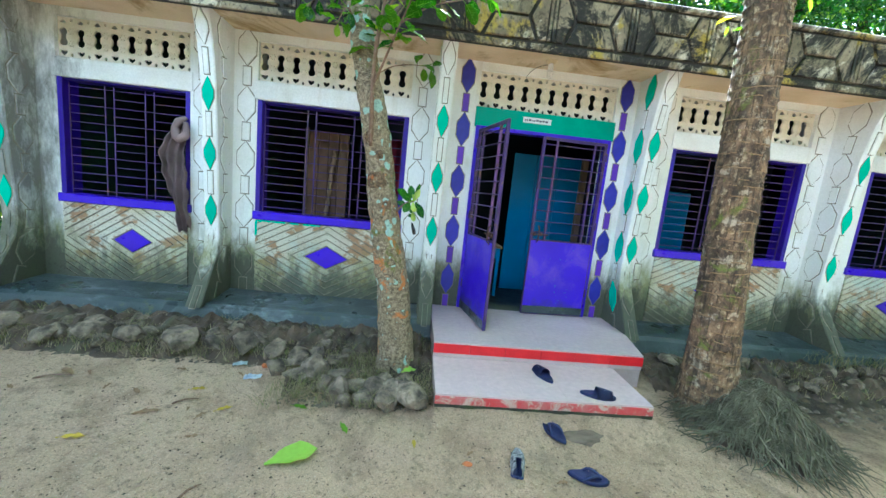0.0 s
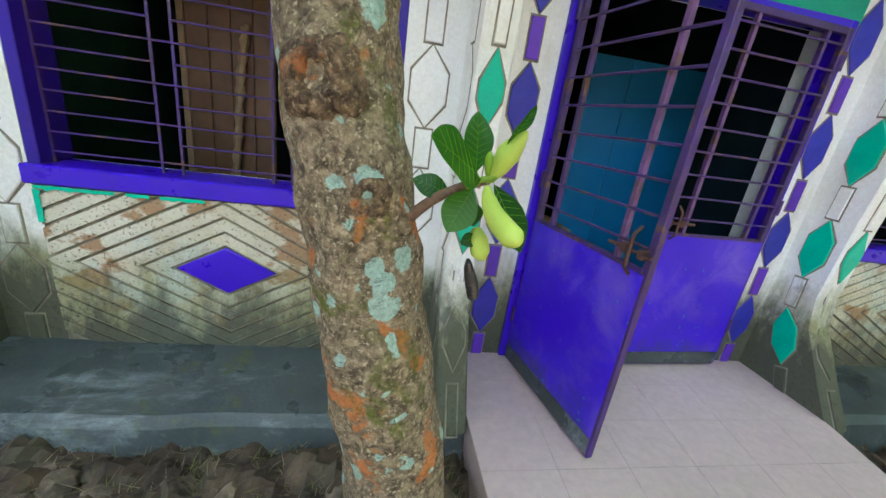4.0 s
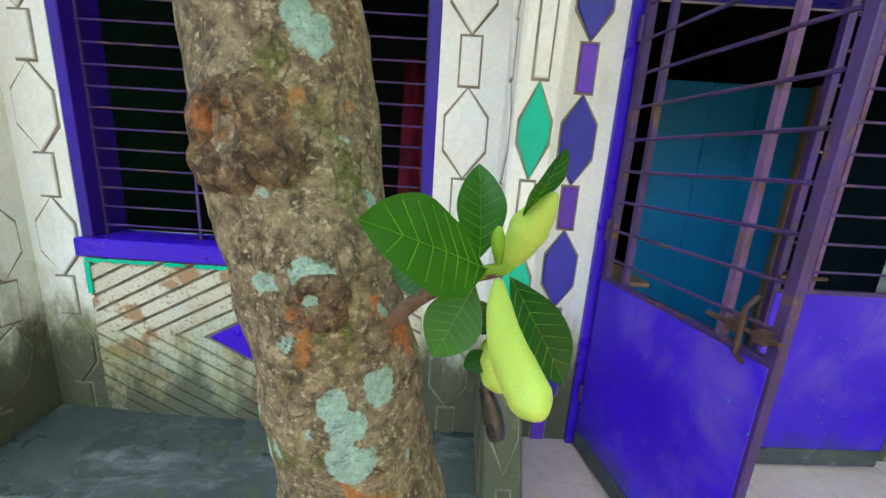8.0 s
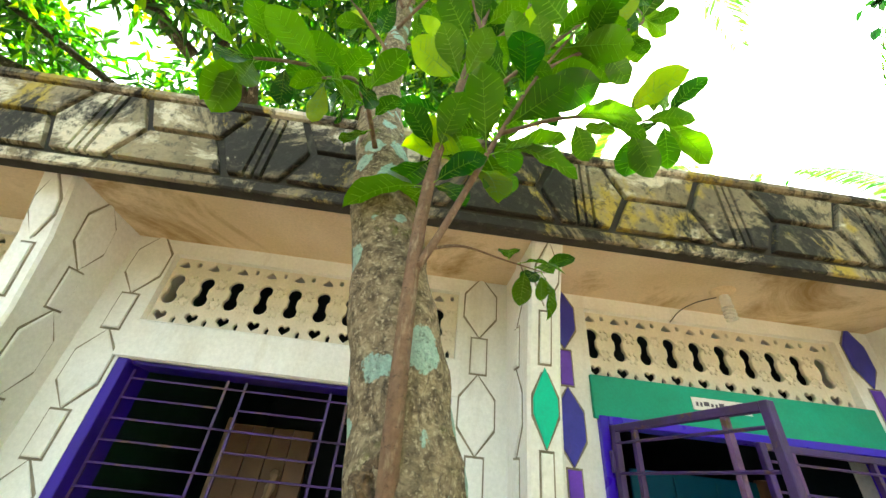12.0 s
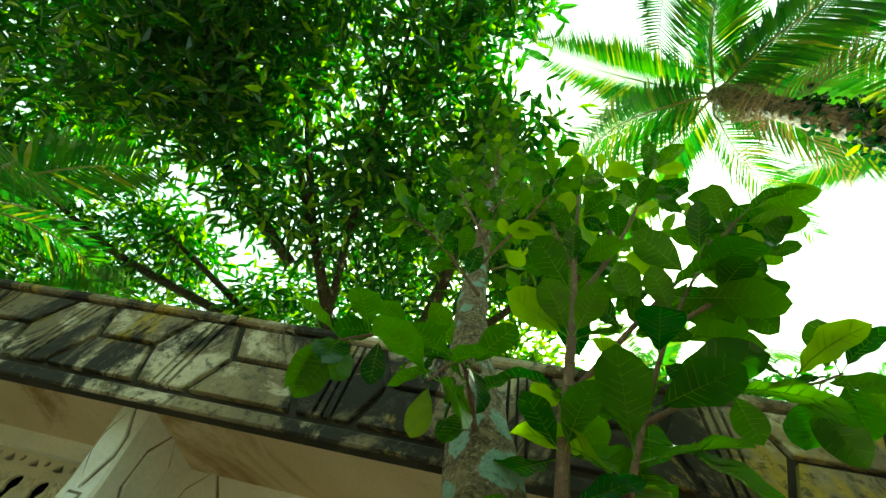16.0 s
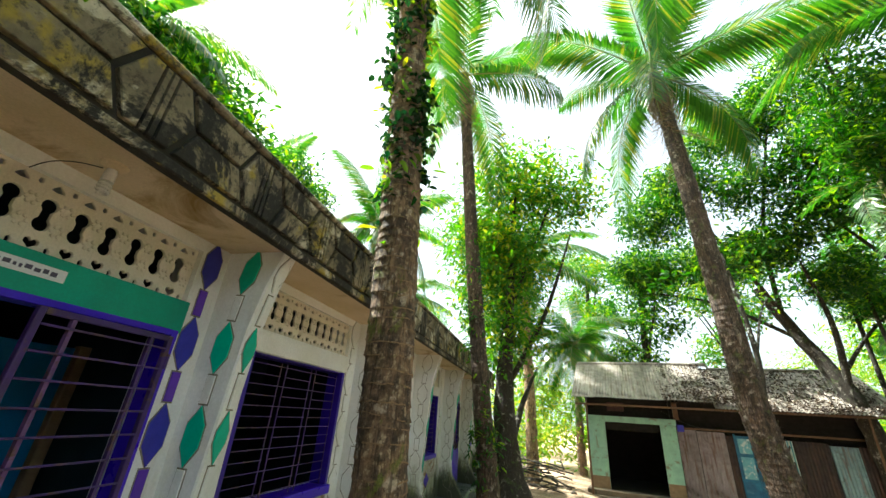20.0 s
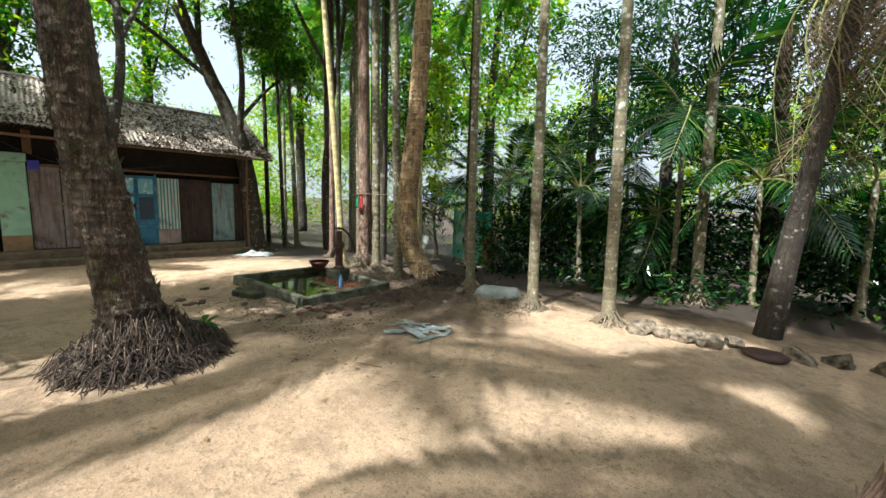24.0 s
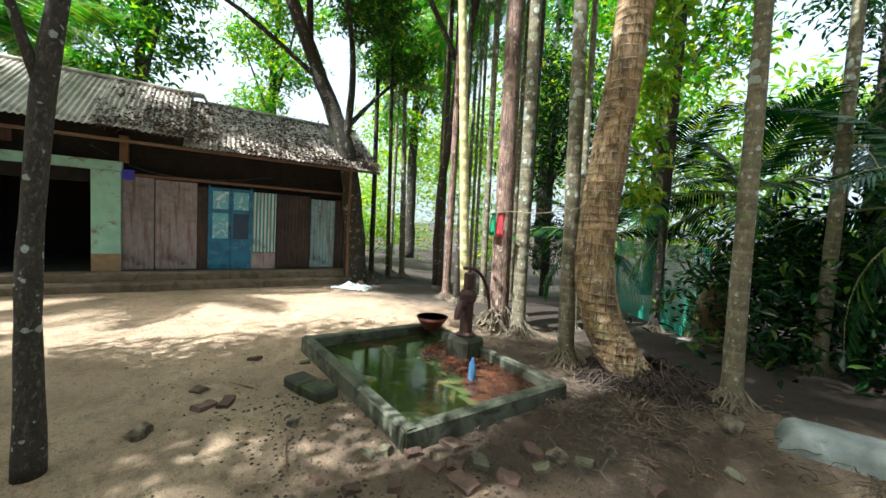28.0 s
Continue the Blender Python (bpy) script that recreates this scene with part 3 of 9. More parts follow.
PARAPET, SAND = parapet_mat(), sand_mat()
BANK = plain("dark_bank_soil", (0.030, 0.020, 0.013), (0.105, 0.073, 0.046), 5, 0.98, grain=60, bump=0.9, dirt=(0.07, 0.065, 0.04), dirt_at=(0.52, 0.64))
ROOTGREY = plain("grey_grass_roots", (0.09, 0.082, 0.05), (0.19, 0.17, 0.105), 9, 0.95, rnd=0.2)
ROOTBROWN = plain("brown_bare_roots", (0.055, 0.038, 0.026), (0.20, 0.145, 0.095), 14, 0.9, rnd=0.2)
ROOTDARK = plain("dark_rootlets", (0.018, 0.012, 0.009), (0.075, 0.050, 0.035), 9, 0.95, rnd=0.2)

# ---- shaping helpers ----
def finish(name, bm, mat, smooth=False):
    me = bpy.data.meshes.new(name)
    bm.normal_update()
    bm.to_mesh(me)
    bm.free()
    me.materials.append(mat)
    if smooth:
        me.shade_smooth()
    return me


def part(name, bm, mat, parent=None, label="", smooth=False):
    ob = new(name, finish(name, bm, mat, smooth))
    ob.parent = parent
    return tagged(ob, label)


def piece(name, me, parent, m=None):
    ob = new(name, me)
    ob.parent = parent
    if m is not None:
        ob.matrix_basis = m
    return ob


def thing(name, label, category, at=(0, 0, 0), turn=0, group="", kind=""):
    ob = new(name)
    ob.empty_display_size = 0.1
    ob.matrix_basis = pose(*at, 0, 0, turn)
    return tagged(ob, label, category, group, kind)


def box(bm, x0, x1, y0, y1, z0, z1, bevel=0.0, m=None):
    r = bmesh.ops.create_cube(bm, size=1)
    t = Matrix.Translation(((x0 + x1) / 2, (y0 + y1) / 2, (z0 + z1) / 2)) @ Matrix.Diagonal((x1 - x0, y1 - y0, z1 - z0, 1))
    bmesh.ops.transform(bm, matrix=(m @ t if m is not None else t), verts=r["verts"])
    if bevel:
        es = list({e for v in r["verts"] for e in v.link_edges})
        bmesh.ops.bevel(bm, geom=es, offset=bevel, segments=1, affect="EDGES")
    return bm


def prism(bm, pts, depth, m, bevel=0.0):
    """A flat outline in its own x and z, standing depth proud along -y, its edges chamfered by bevel; placed by m."""
    n = len(pts)
    cx, cz = sum(p[0] for p in pts) / n, sum(p[1] for p in pts) / n
    back = [bm.verts.new(m @ Vector((x, 0, z))) for x, z in pts]
    if bevel:
        def inner(x, z):
            d = math.hypot(x - cx, z - cz) or 1
            return x - (x - cx) / d * bevel, z - (z - cz) / d * bevel
        mid = [bm.verts.new(m @ Vector((x, -depth + bevel * 0.6, z))) for x, z in pts]
        top = [bm.verts.new(m @ Vector((*inner(x, z)[:1], -depth, inner(x, z)[1]))) for x, z in pts]
        rings = [back, mid, top]
    else:
        rings = [back, [bm.verts.new(m @ Vector((x, -depth, z))) for x, z in pts]]
    for a, b in zip(rings, rings[1:]):
        for i in range(n):
            bm.faces.new((a[i], a[(i + 1) % n], b[(i + 1) % n], b[i]))
    bm.faces.new(rings[-1])
    return bm


def tube(bm, pts, radii, seg=10, rough=0.0, freq=3.0, caps=True, seed=0.0):
    """A round limb through pts, with radii, its skin made uneven by rough."""
    pts = [Vector(p) for p in pts]
    rings, side = [], None
    for i, p in enumerate(pts):
        way = (pts[min(i + 1, len(pts) - 1)] - pts[max(i - 1, 0)]).normalized()
        if side is None:
            side = way.orthogonal().normalized()
        side = (side - way * side.dot(way)).normalized()
        up = way.cross(side)
        ring = []
        for k in range(seg):
            a = 2 * math.pi * k / seg
            d = side * math.cos(a) + up * math.sin(a)
            r = radii[i]
            if rough:
                r *= 1 + rough * noise.noise((p + d * radii[i]) * freq + Vector((seed, seed, 0)))
            ring.append(bm.verts.new(p + d * r))
        rings.append(ring)
    for a, b in zip(rings, rings[1:]):
        for k in range(seg):
            bm.faces.new((a[k], a[(k + 1) % seg], b[(k + 1) % seg], b[k]))
    if caps:
        bm.faces.new(rings[0][::-1])
        bm.faces.new(rings[-1])
    return bm


def smooth_path(pts, n):
    """n points on a Catmull-Rom line through pts."""
    pts = [Vector(p) for p in pts]
    out = []
    for i in range(n):
        u = i / (n - 1) * (len(pts) - 1)
        k = min(int(u), len(pts) - 2)
        f = u - k
        p0, p1, p2, p3 = pts[max(k - 1, 0)], pts[k], pts[k + 1], pts[min(k + 2, len(pts) - 1)]
        out.append(0.5 * (2 * p1 + (p2 - p0) * f + (2 * p0 - 5 * p1 + 4 * p2 - p3) * f * f + (3 * p1 - p0 - 3 * p2 + p3) * f ** 3))
    return out


def lerp_list(vals, n):
    out = []
    for i in range(n):
        u = i / (n - 1) * (len(vals) - 1)
        k = min(int(u), len(vals) - 2)
        out.append(vals[k] + (vals[k + 1] - vals[k]) * (u - k))
    return out


def clip(poly, a, b, c):
    """The part of a flat polygon where a x + b z <= c."""
    out = []
    for i, p in enumerate(poly):
        q = poly[(i + 1) % len(poly)]
        dp, dq = a * p[0] + b * p[1] - c, a * q[0] + b * q[1] - c
        if dp <= 0:
            out.append(p)
        if dp * dq < 0:
            f = dp / (dp - dq)
            out.append((p[0] + (q[0] - p[0]) * f, p[1] + (q[1] - p[1]) * f))
    return out


def hexagon(w, h, flat=0.34):
    """A tall six-sided lozenge; flat is the share of its height that its sides stand straight."""
    s = h * flat / 2
    return [(0, -h / 2), (w / 2, -s), (w / 2, s), (0, h / 2), (-w / 2, s), (-w / 2, -s)]


def oblong(w, h):
    return [(-w / 2, -h / 2), (w / 2, -h / 2), (w / 2, h / 2), (-w / 2, h / 2)]


# ---- the plan, in metres: the front wall stands along x at y = 4.2 ----
WALL, LEDGE_Z, FLOOR_Z, STEP_Z = 4.2, 0.285, 0.295, 0.155
X0, X1 = -4.40, 15.2
SOFFIT_Z, EAVE_Y, EAVE_Z, TOP_Z = 3.06, 3.60, 3.02, 3.565
WIN_Z0, WIN_Z1, VENT_Z0, VENT_Z1 = 1.20, 2.39, 2.585, 2.975
BRACKETS = (-4.22, -2.265, 0.022, 2.285, 4.74, 7.33, 9.78, 12.1, 14.5)
WINDOWS = ((-3.945, -2.63), (-1.945, -0.33), (2.73, 4.42), (5.27, 6.79), (7.94, 9.22), (12.5, 14.0))
DOORS = ((0.41, 1.97), (10.55, 11.65))


def ground_height(x, y):
    """The yard: nearly level, falling a little away from the house, banked up with rubble along the plinth."""
    z = -0.02 - 0.15 * min(max((2.6 - y) / 4.0, 0), 1) - 0.03 * min(max((x - 6) / 6, 0), 1)
    u = min(max((x - 10.5) / 3.5, 0), 1) * min(max((0.8 - y) / 2.0, 0), 1) * min(max((26 - x) / 4, 0), 1)
    z -= 0.20 * u * u * (3 - 2 * u)
    bank = math.exp(-((y - 3.42) / 0.34) ** 2) * 0.11
    if 0.0 < x < 2.1:
        bank *= 0.0
    if y > 3.5:
        bank = min(bank, 0.1)
    z += bank
    near = math.exp(-((x - 2) ** 2 + y ** 2) / 500)
    z += near * (0.035 * noise.noise((x * 0.7, y * 0.7, 3)) + 0.012 * noise.noise((x * 2.6, y * 2.6, 1)))
    if y < -9:
        z -= min((-9 - y) * 0.12, 1.2)
    return z


def axis(lo, hi, step, far):
    a = list(np.arange(lo, hi + 1e-6, step))
    out, s = [], step
    x = hi
    while x < far:
        s *= 1.35
        x += s
        out.append(x)
    low, s, x = [], step, lo
    while x > -far:
        s *= 1.35
        x -= s
        low.append(x)
    return low[::-1] + a + out


def build_ground():
    xs, ys = axis(-7, 18, 0.13, 900), axis(-10, 4.6, 0.13, 900)
    verts = [(x, y, ground_height(x, y)) for y in ys for x in xs]
    n = len(xs)
    faces = [(j * n + i, j * n + i + 1, (j + 1) * n + i + 1, (j + 1) * n + i) for j in range(len(ys) - 1) for i in range(n - 1)]
    me = bpy.data.meshes.new("ground")
    me.from_pydata(verts, [], faces)
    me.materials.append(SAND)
    me.shade_smooth()
    tagged(new("ground", me), "bare trodden sandy earth yard with scattered litter", "ground", kind="structure")


build_ground()


def grid_wall(name, xs, zs, y0, y1, solid, mat, label):
    """A wall of cells in x and z with true reveals where a cell is left open."""
    bm = bmesh.new()
    made = {}

    def v(i, j, y):
        key = (i, j, y)
        if key not in made:
            made[key] = bm.verts.new((xs[i], y, zs[j]))
        return made[key]

    def full(i, j):
        return 0 <= i < len(xs) - 1 and 0 <= j < len(zs) - 1 and solid((xs[i] + xs[i + 1]) / 2, (zs[j] + zs[j + 1]) / 2)

    for i in range(len(xs) - 1):
        for j in range(len(zs) - 1):
            if not full(i, j):
                continue
            bm.faces.new((v(i, j, y0), v(i + 1, j, y0), v(i + 1, j + 1, y0), v(i, j + 1, y0)))
            bm.faces.new((v(i, j, y1), v(i, j + 1, y1), v(i + 1, j + 1, y1), v(i + 1, j, y1)))
            for (a, b), (di, dj) in ((((i, j), (i, j + 1)), (-1, 0)), (((i + 1, j + 1), (i + 1, j)), (1, 0)), (((i + 1, j), (i, j)), (0, -1)), (((i, j + 1), (i + 1, j + 1)), (0, 1))):
                if not full(i + di, j + dj):
                    bm.faces.new((v(*a, y0), v(*b, y0), v(*b, y1), v(*a, y1)))
    bmesh.ops.recalc_face_normals(bm, faces=bm.faces)
    return tagged(part(name, bm, mat), label, "wall", kind="structure")


def wall_open(x, z):
    for a, b in WINDOWS:
        if a < x < b and (WIN_Z0 < z < WIN_Z1 or VENT_Z0 < z < VENT_Z1):
            return False
    for a, b in DOORS:
        if a < x < b and (FLOOR_Z < z < WIN_Z1 or VENT_Z0 < z < VENT_Z1):
            return False
    return True


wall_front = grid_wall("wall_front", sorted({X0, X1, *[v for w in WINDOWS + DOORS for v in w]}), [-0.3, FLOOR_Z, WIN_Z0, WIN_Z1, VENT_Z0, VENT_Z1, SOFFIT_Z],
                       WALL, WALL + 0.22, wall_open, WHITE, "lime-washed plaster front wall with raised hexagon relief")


def structure(name, bm, mat, label, category):
    return tagged(part(name, bm, mat), label, category, kind="structure")


# rooms behind the wall, near black because their gloom is in the colour
ROOM_Y0, ROOM_Y1 = WALL + 0.22, 7.6
structure("wall_back", box(bmesh.new(), X0, X1, ROOM_Y1, ROOM_Y1 + 0.2, 0, SOFFIT_Z), INSIDE, "teal back wall of the rooms, darkened as unlit", "wall")
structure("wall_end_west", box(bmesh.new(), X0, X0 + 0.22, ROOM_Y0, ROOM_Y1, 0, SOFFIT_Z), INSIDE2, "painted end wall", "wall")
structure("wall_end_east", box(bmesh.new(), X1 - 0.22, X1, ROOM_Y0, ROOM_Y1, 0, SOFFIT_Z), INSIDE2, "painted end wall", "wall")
structure("floor_rooms", box(bmesh.new(), X0, X1, ROOM_Y0 + 0.002, ROOM_Y1, 0.2, FLOOR_Z - 0.004), ROOMFLOOR, "cement floor of the rooms, darkened as unlit", "floor")
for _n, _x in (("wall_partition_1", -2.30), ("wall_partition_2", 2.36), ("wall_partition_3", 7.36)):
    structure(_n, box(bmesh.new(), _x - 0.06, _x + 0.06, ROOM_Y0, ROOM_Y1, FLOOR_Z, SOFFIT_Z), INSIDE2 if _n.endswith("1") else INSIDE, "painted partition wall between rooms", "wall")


def build_roof():
    bm = bmesh.new()
    box(bm, X0 - 0.35, X1 + 0.2, EAVE_Y + 0.06, ROOM_Y1 + 0.4, SOFFIT_Z, SOFFIT_Z + 0.14)
    structure("ceiling", bm, SOFFIT, "stained lime-washed concrete soffit of the flat roof", "ceiling")
    # Dark sheet added below the soffit so that the vent holes look black.
    structure("ceiling_rooms", box(bmesh.new(), X0 + 0.05, X1 - 0.05, ROOM_Y0 + 0.02, ROOM_Y1 - 0.02, SOFFIT_Z - 0.012, SOFFIT_Z - 0.004), INSIDE, "sheet added under the ceiling, darkened as unlit", "ceiling")
    bm = bmesh.new()
    box(bm, X0 - 0.40, X1 + 0.25, EAVE_Y, EAVE_Y + 0.06, EAVE_Z, TOP_Z - 0.05)
    box(bm, X0 - 0.40, X0 - 0.34, EAVE_Y + 0.06, ROOM_Y1 + 0.4, EAVE_Z, TOP_Z - 0.05)
    parapet = structure("parapet", bm, MOULDSHADE, "concrete parapet black with mould, with raised hexagon panels", "parapet")
    part("coping", box(bmesh.new(), X0 - 0.43, X1 + 0.28, EAVE_Y - 0.035, EAVE_Y + 0.10, TOP_Z - 0.05, TOP_Z, 0.012), PARAPET, parapet)
    part("drip_edge", box(bmesh.new(), X0 - 0.43, X1 + 0.28, EAVE_Y - 0.025, EAVE_Y, EAVE_Z - 0.01, EAVE_Z + 0.05, 0.008), PARAPET, parapet)
    unit, h, zc = 0.77, 0.385, (EAVE_Z + 0.05 + TOP_Z - 0.05) / 2
    half = h / 2
    shapes = {
        "half_hexagon": [(0.046, -half), (0.112, -half), (0.200, 0), (0.112, half), (0.046, half)],
        "bar": oblong(0.026, h),
        "upper_trapezoid": [(0.232, 0.014), (unit - 0.232, 0.014), (unit - 0.150, half), (0.150, half)],
        "lower_trapezoid": [(0.150, -half), (unit - 0.150, -half), (unit - 0.232, -0.014), (0.232, -0.014)],
    }
    meshes = {k: finish(k, prism(bmesh.new(), pts, 0.030, Matrix(), 0.008), PARAPET) for k, pts in shapes.items()}
    x = 0.165 - 6 * unit
    while x < X1:
        at = lambda dx, mirror=1: Matrix.Translation((x + dx, EAVE_Y, zc)) @ Matrix.Diagonal((mirror, 1, 1, 1))
        for d in (-0.019, 0.019):
            piece("bar", meshes["bar"], parapet, at(d))
        for k in ("half_hexagon", "upper_trapezoid", "lower_trapezoid"):
            piece(k, meshes[k], parapet, at(0))
        piece("half_hexagon", meshes["half_hexagon"], parapet, at(0, -1))
        x += unit


build_roof()


def build_ledge():
    """The cement plinth along the wall, its front worn and sloping into the rubble."""
    for n, (a, b) in enumerate(((X0 - 0.1, 0.10), (2.24, X1))):
        bm = bmesh.new()
        steps = int((b - a) / 0.12)
        rows = []
        for i in range(steps + 1):
            x = a + (b - a) * i / steps
            w = 0.03 * noise.noise((x * 1.7, 5, 0)) + 0.012 * noise.noise((x * 7, 2, 0))
            prof = ((WALL, LEDGE_Z + 0.012), (WALL - 0.25, LEDGE_Z), (3.70 + w, LEDGE_Z - 0.014), (3.65 + w, LEDGE_Z - 0.045), (3.60 + w * 1.5, 0.08), (3.54 + w * 2, -0.25))
            rows.append([bm.verts.new((x, y, z + 0.006 * noise.noise((x * 4, y * 4, 7)))) for y, z in prof])
        for p, q in zip(rows, rows[1:]):
            for k in range(len(p) - 1):
                bm.faces.new((p[k], p[k + 1], q[k + 1], q[k]))
        structure("plinth_%d" % (n + 1), bm, LEDGE, "dark wet cement plinth ledge, worn at its edge", "plinth")


build_ledge()


def build_bank(name, a, b, y0, y1, height):
    """Broken earth heaped against the plinth, in clods."""
    bm = bmesh.new()
    nx, ny = int((b - a) / 0.028), int((y1 - y0) / 0.028)
    rows = []
    for j in range(ny + 1):
        v = j / ny
        y = y0 + (y1 - y0) * v
        row = []
        for i in range(nx + 1):
            x = a + (b - a) * i / nx
            w = 0.10 * noise.noise((x * 1.3, 1.0, 0)) + 0.05 * noise.noise((x * 4.0, 5.0, 0))
            u = min(max((v - 0.12 - w) / 0.30, 0), 1)
            lump = noise.noise((x * 5.0, y * 5.0, 2.0)) * 0.5 + noise.noise((x * 12.0, y * 12.0, 7.0)) * 0.35
            cell = noise.voronoi((x * 7.0, y * 7.0, 0.0))[0][0]
            z = ground_height(x, y) - 0.03 + u * (height + 0.085 * lump + 0.13 * (0.42 - cell) + 0.030 * noise.noise((x * 26, y * 26, 3)))
            row.append(bm.verts.new((x, y, z)))
        rows.append(row)
    for p, q in zip(rows, rows[1:]):
        for i in range(nx):
            bm.faces.new((p[i], p[i + 1], q[i + 1], q[i]))
    return structure(name, bm, BANK, "bank of broken dark earth against the plinth", "earth bank")


build_bank("bank_west", X0 - 0.9, 0.08, 2.85, 3.66, 0.14)
build_bank("bank_corner", -1.05, 0.10, 2.42, 3.05, 0.06)
build_bank("bank_steps", -0.26, 0.12, 2.44, 3.66, 0.15)
build_bank("bank_east", 2.20, 11.0, 2.80, 3.62, 0.09)


# ---- relief on the piers and under the windows ----
HEX_BIG, HEX_SMALL = hexagon(0.175, 0.362, 0.36), oblong(0.078, 0.182)
LOZ_BIG, LOZ_SMALL = hexagon(0.105, 0.318, 0.20), oblong(0.046, 0.226)


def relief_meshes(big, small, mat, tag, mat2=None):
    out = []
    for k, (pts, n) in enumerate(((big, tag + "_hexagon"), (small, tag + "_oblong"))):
        # Flat outline 2 mm proud, coloured like the shade of a cut groove.
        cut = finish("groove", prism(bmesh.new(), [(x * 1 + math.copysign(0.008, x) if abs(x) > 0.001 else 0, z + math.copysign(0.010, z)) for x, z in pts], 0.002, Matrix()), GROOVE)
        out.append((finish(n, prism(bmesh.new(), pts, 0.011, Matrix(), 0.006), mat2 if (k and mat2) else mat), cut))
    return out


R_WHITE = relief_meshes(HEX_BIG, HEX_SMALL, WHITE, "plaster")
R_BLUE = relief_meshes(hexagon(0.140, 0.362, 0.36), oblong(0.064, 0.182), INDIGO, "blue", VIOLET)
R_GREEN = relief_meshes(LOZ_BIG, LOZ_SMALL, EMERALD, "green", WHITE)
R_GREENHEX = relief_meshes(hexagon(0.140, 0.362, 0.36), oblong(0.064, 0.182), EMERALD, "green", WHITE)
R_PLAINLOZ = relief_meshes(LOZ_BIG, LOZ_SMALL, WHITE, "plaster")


def chain(parent, meshes, place, z_first, z_last, pitch, pale=None):
    """Alternating lozenges and oblongs up a face; place(z) gives the pose of the face at that height. pale: heights past which they are unpainted."""
    z, k = z_first, 1
    while z < z_last:
        use = meshes[k % 2]
        if pale and k % 2 == 0 and not (pale[0] < z < pale[1]):
            use = R_PLAINLOZ[0]
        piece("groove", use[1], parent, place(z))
        piece(use[0].name.split(".")[0], use[0], parent, place(z))
        z += pitch / 2
        k += 1


PROFILE = ((LEDGE_Z - 0.03, 3.60), (0.44, 3.72), (0.74, 3.90), (0.92, 3.935), (1.36, 3.92), (1.90, 3.885), (2.45, 3.845), (2.77, 3.785), (SOFFIT_Z, 3.69))


def profile_y(z):
    for (z0, y0), (z1, y1) in zip(PROFILE, PROFILE[1:]):
        if z <= z1:
            return y0 + (y1 - y0) * (z - z0) / (z1 - z0)
    return PROFILE[-1][1]


def build_bracket(i, x):
    """A fin that flares at its foot and under the eave, with a chain of lozenges on its edge and hexagons on its flanks."""
    pier = thing("wall_bracket", "flared plaster bracket pier with %s" % ("green painted lozenges" if i < 5 else "lozenge relief"), "pier", (x, WALL, 0), group="brackets of the front wall", kind="structure")
    pier.name = "pier_%d" % (i + 1)
    w = 0.075
    bm = bmesh.new()
    rows = []
    zs = []
    for (z0, _), (z1, _) in zip(PROFILE, PROFILE[1:]):
        zs += [z0, (z0 + z1) / 2]
    zs.append(PROFILE[-1][0])
    for z in zs:
        y = profile_y(z) - WALL
        rows.append([bm.verts.new(p) for p in ((-w, 0.0, z), (-w, y + 0.012, z), (-w + 0.012, y, z), (w - 0.012, y, z), (w, y + 0.012, z), (w, 0.0, z))])
    for a, b in zip(rows, rows[1:]):
        for k in range(5):
            bm.faces.new((a[k], a[k + 1], b[k + 1], b[k]))
    part("fin", bm, WHITE, pier)

    def front(z):
        s = (profile_y(z + 0.05) - profile_y(z - 0.05)) / 0.1
        return Matrix.Translation((0, profile_y(z) - WALL, z)) @ Matrix.Rotation(-math.atan(s), 4, "X")

    chain(pier, R_GREEN, front, 0.342, 3.0, 0.568, (0.75, 2.66))
    for side in (-1, 1):
        turn = Matrix.Rotation(side * math.pi / 2, 4, "Z")
        door_side = (i == 3 and side == -1)

        def flank(z):
            mid = (profile_y(z) - WALL) * 0.52
            s = (profile_y(z + 0.1) - profile_y(z - 0.1)) / 0.2 * 0.52
            return Matrix.Translation((side * w, mid, z)) @ turn @ Matrix.Rotation(side * math.atan(s), 4, "Y")

        chain(pier, R_GREENHEX if door_side else R_WHITE, flank, 0.342, 3.0, 0.568)
        # the flat wall beside the fin
        edges = [v for pair in WINDOWS + DOORS for v in pair] + [X0, X1]
        gap = min([abs(e - x) for e in edges if (e - x) * side > 0])
        beside_door = any(abs(x + side * gap - e) < 1e-6 for pair in DOORS[:1] for e in pair)
        cx = side * (w + (gap - w) * 0.55)
        if gap - w > 0.2:
            chain(pier, R_BLUE if beside_door else R_WHITE, lambda z: Matrix.Translation((cx, 0, z)), 0.342, 3.0, 0.568)
    return pier


for _i, _x in enumerate(BRACKETS):
    build_bracket(_i, _x)


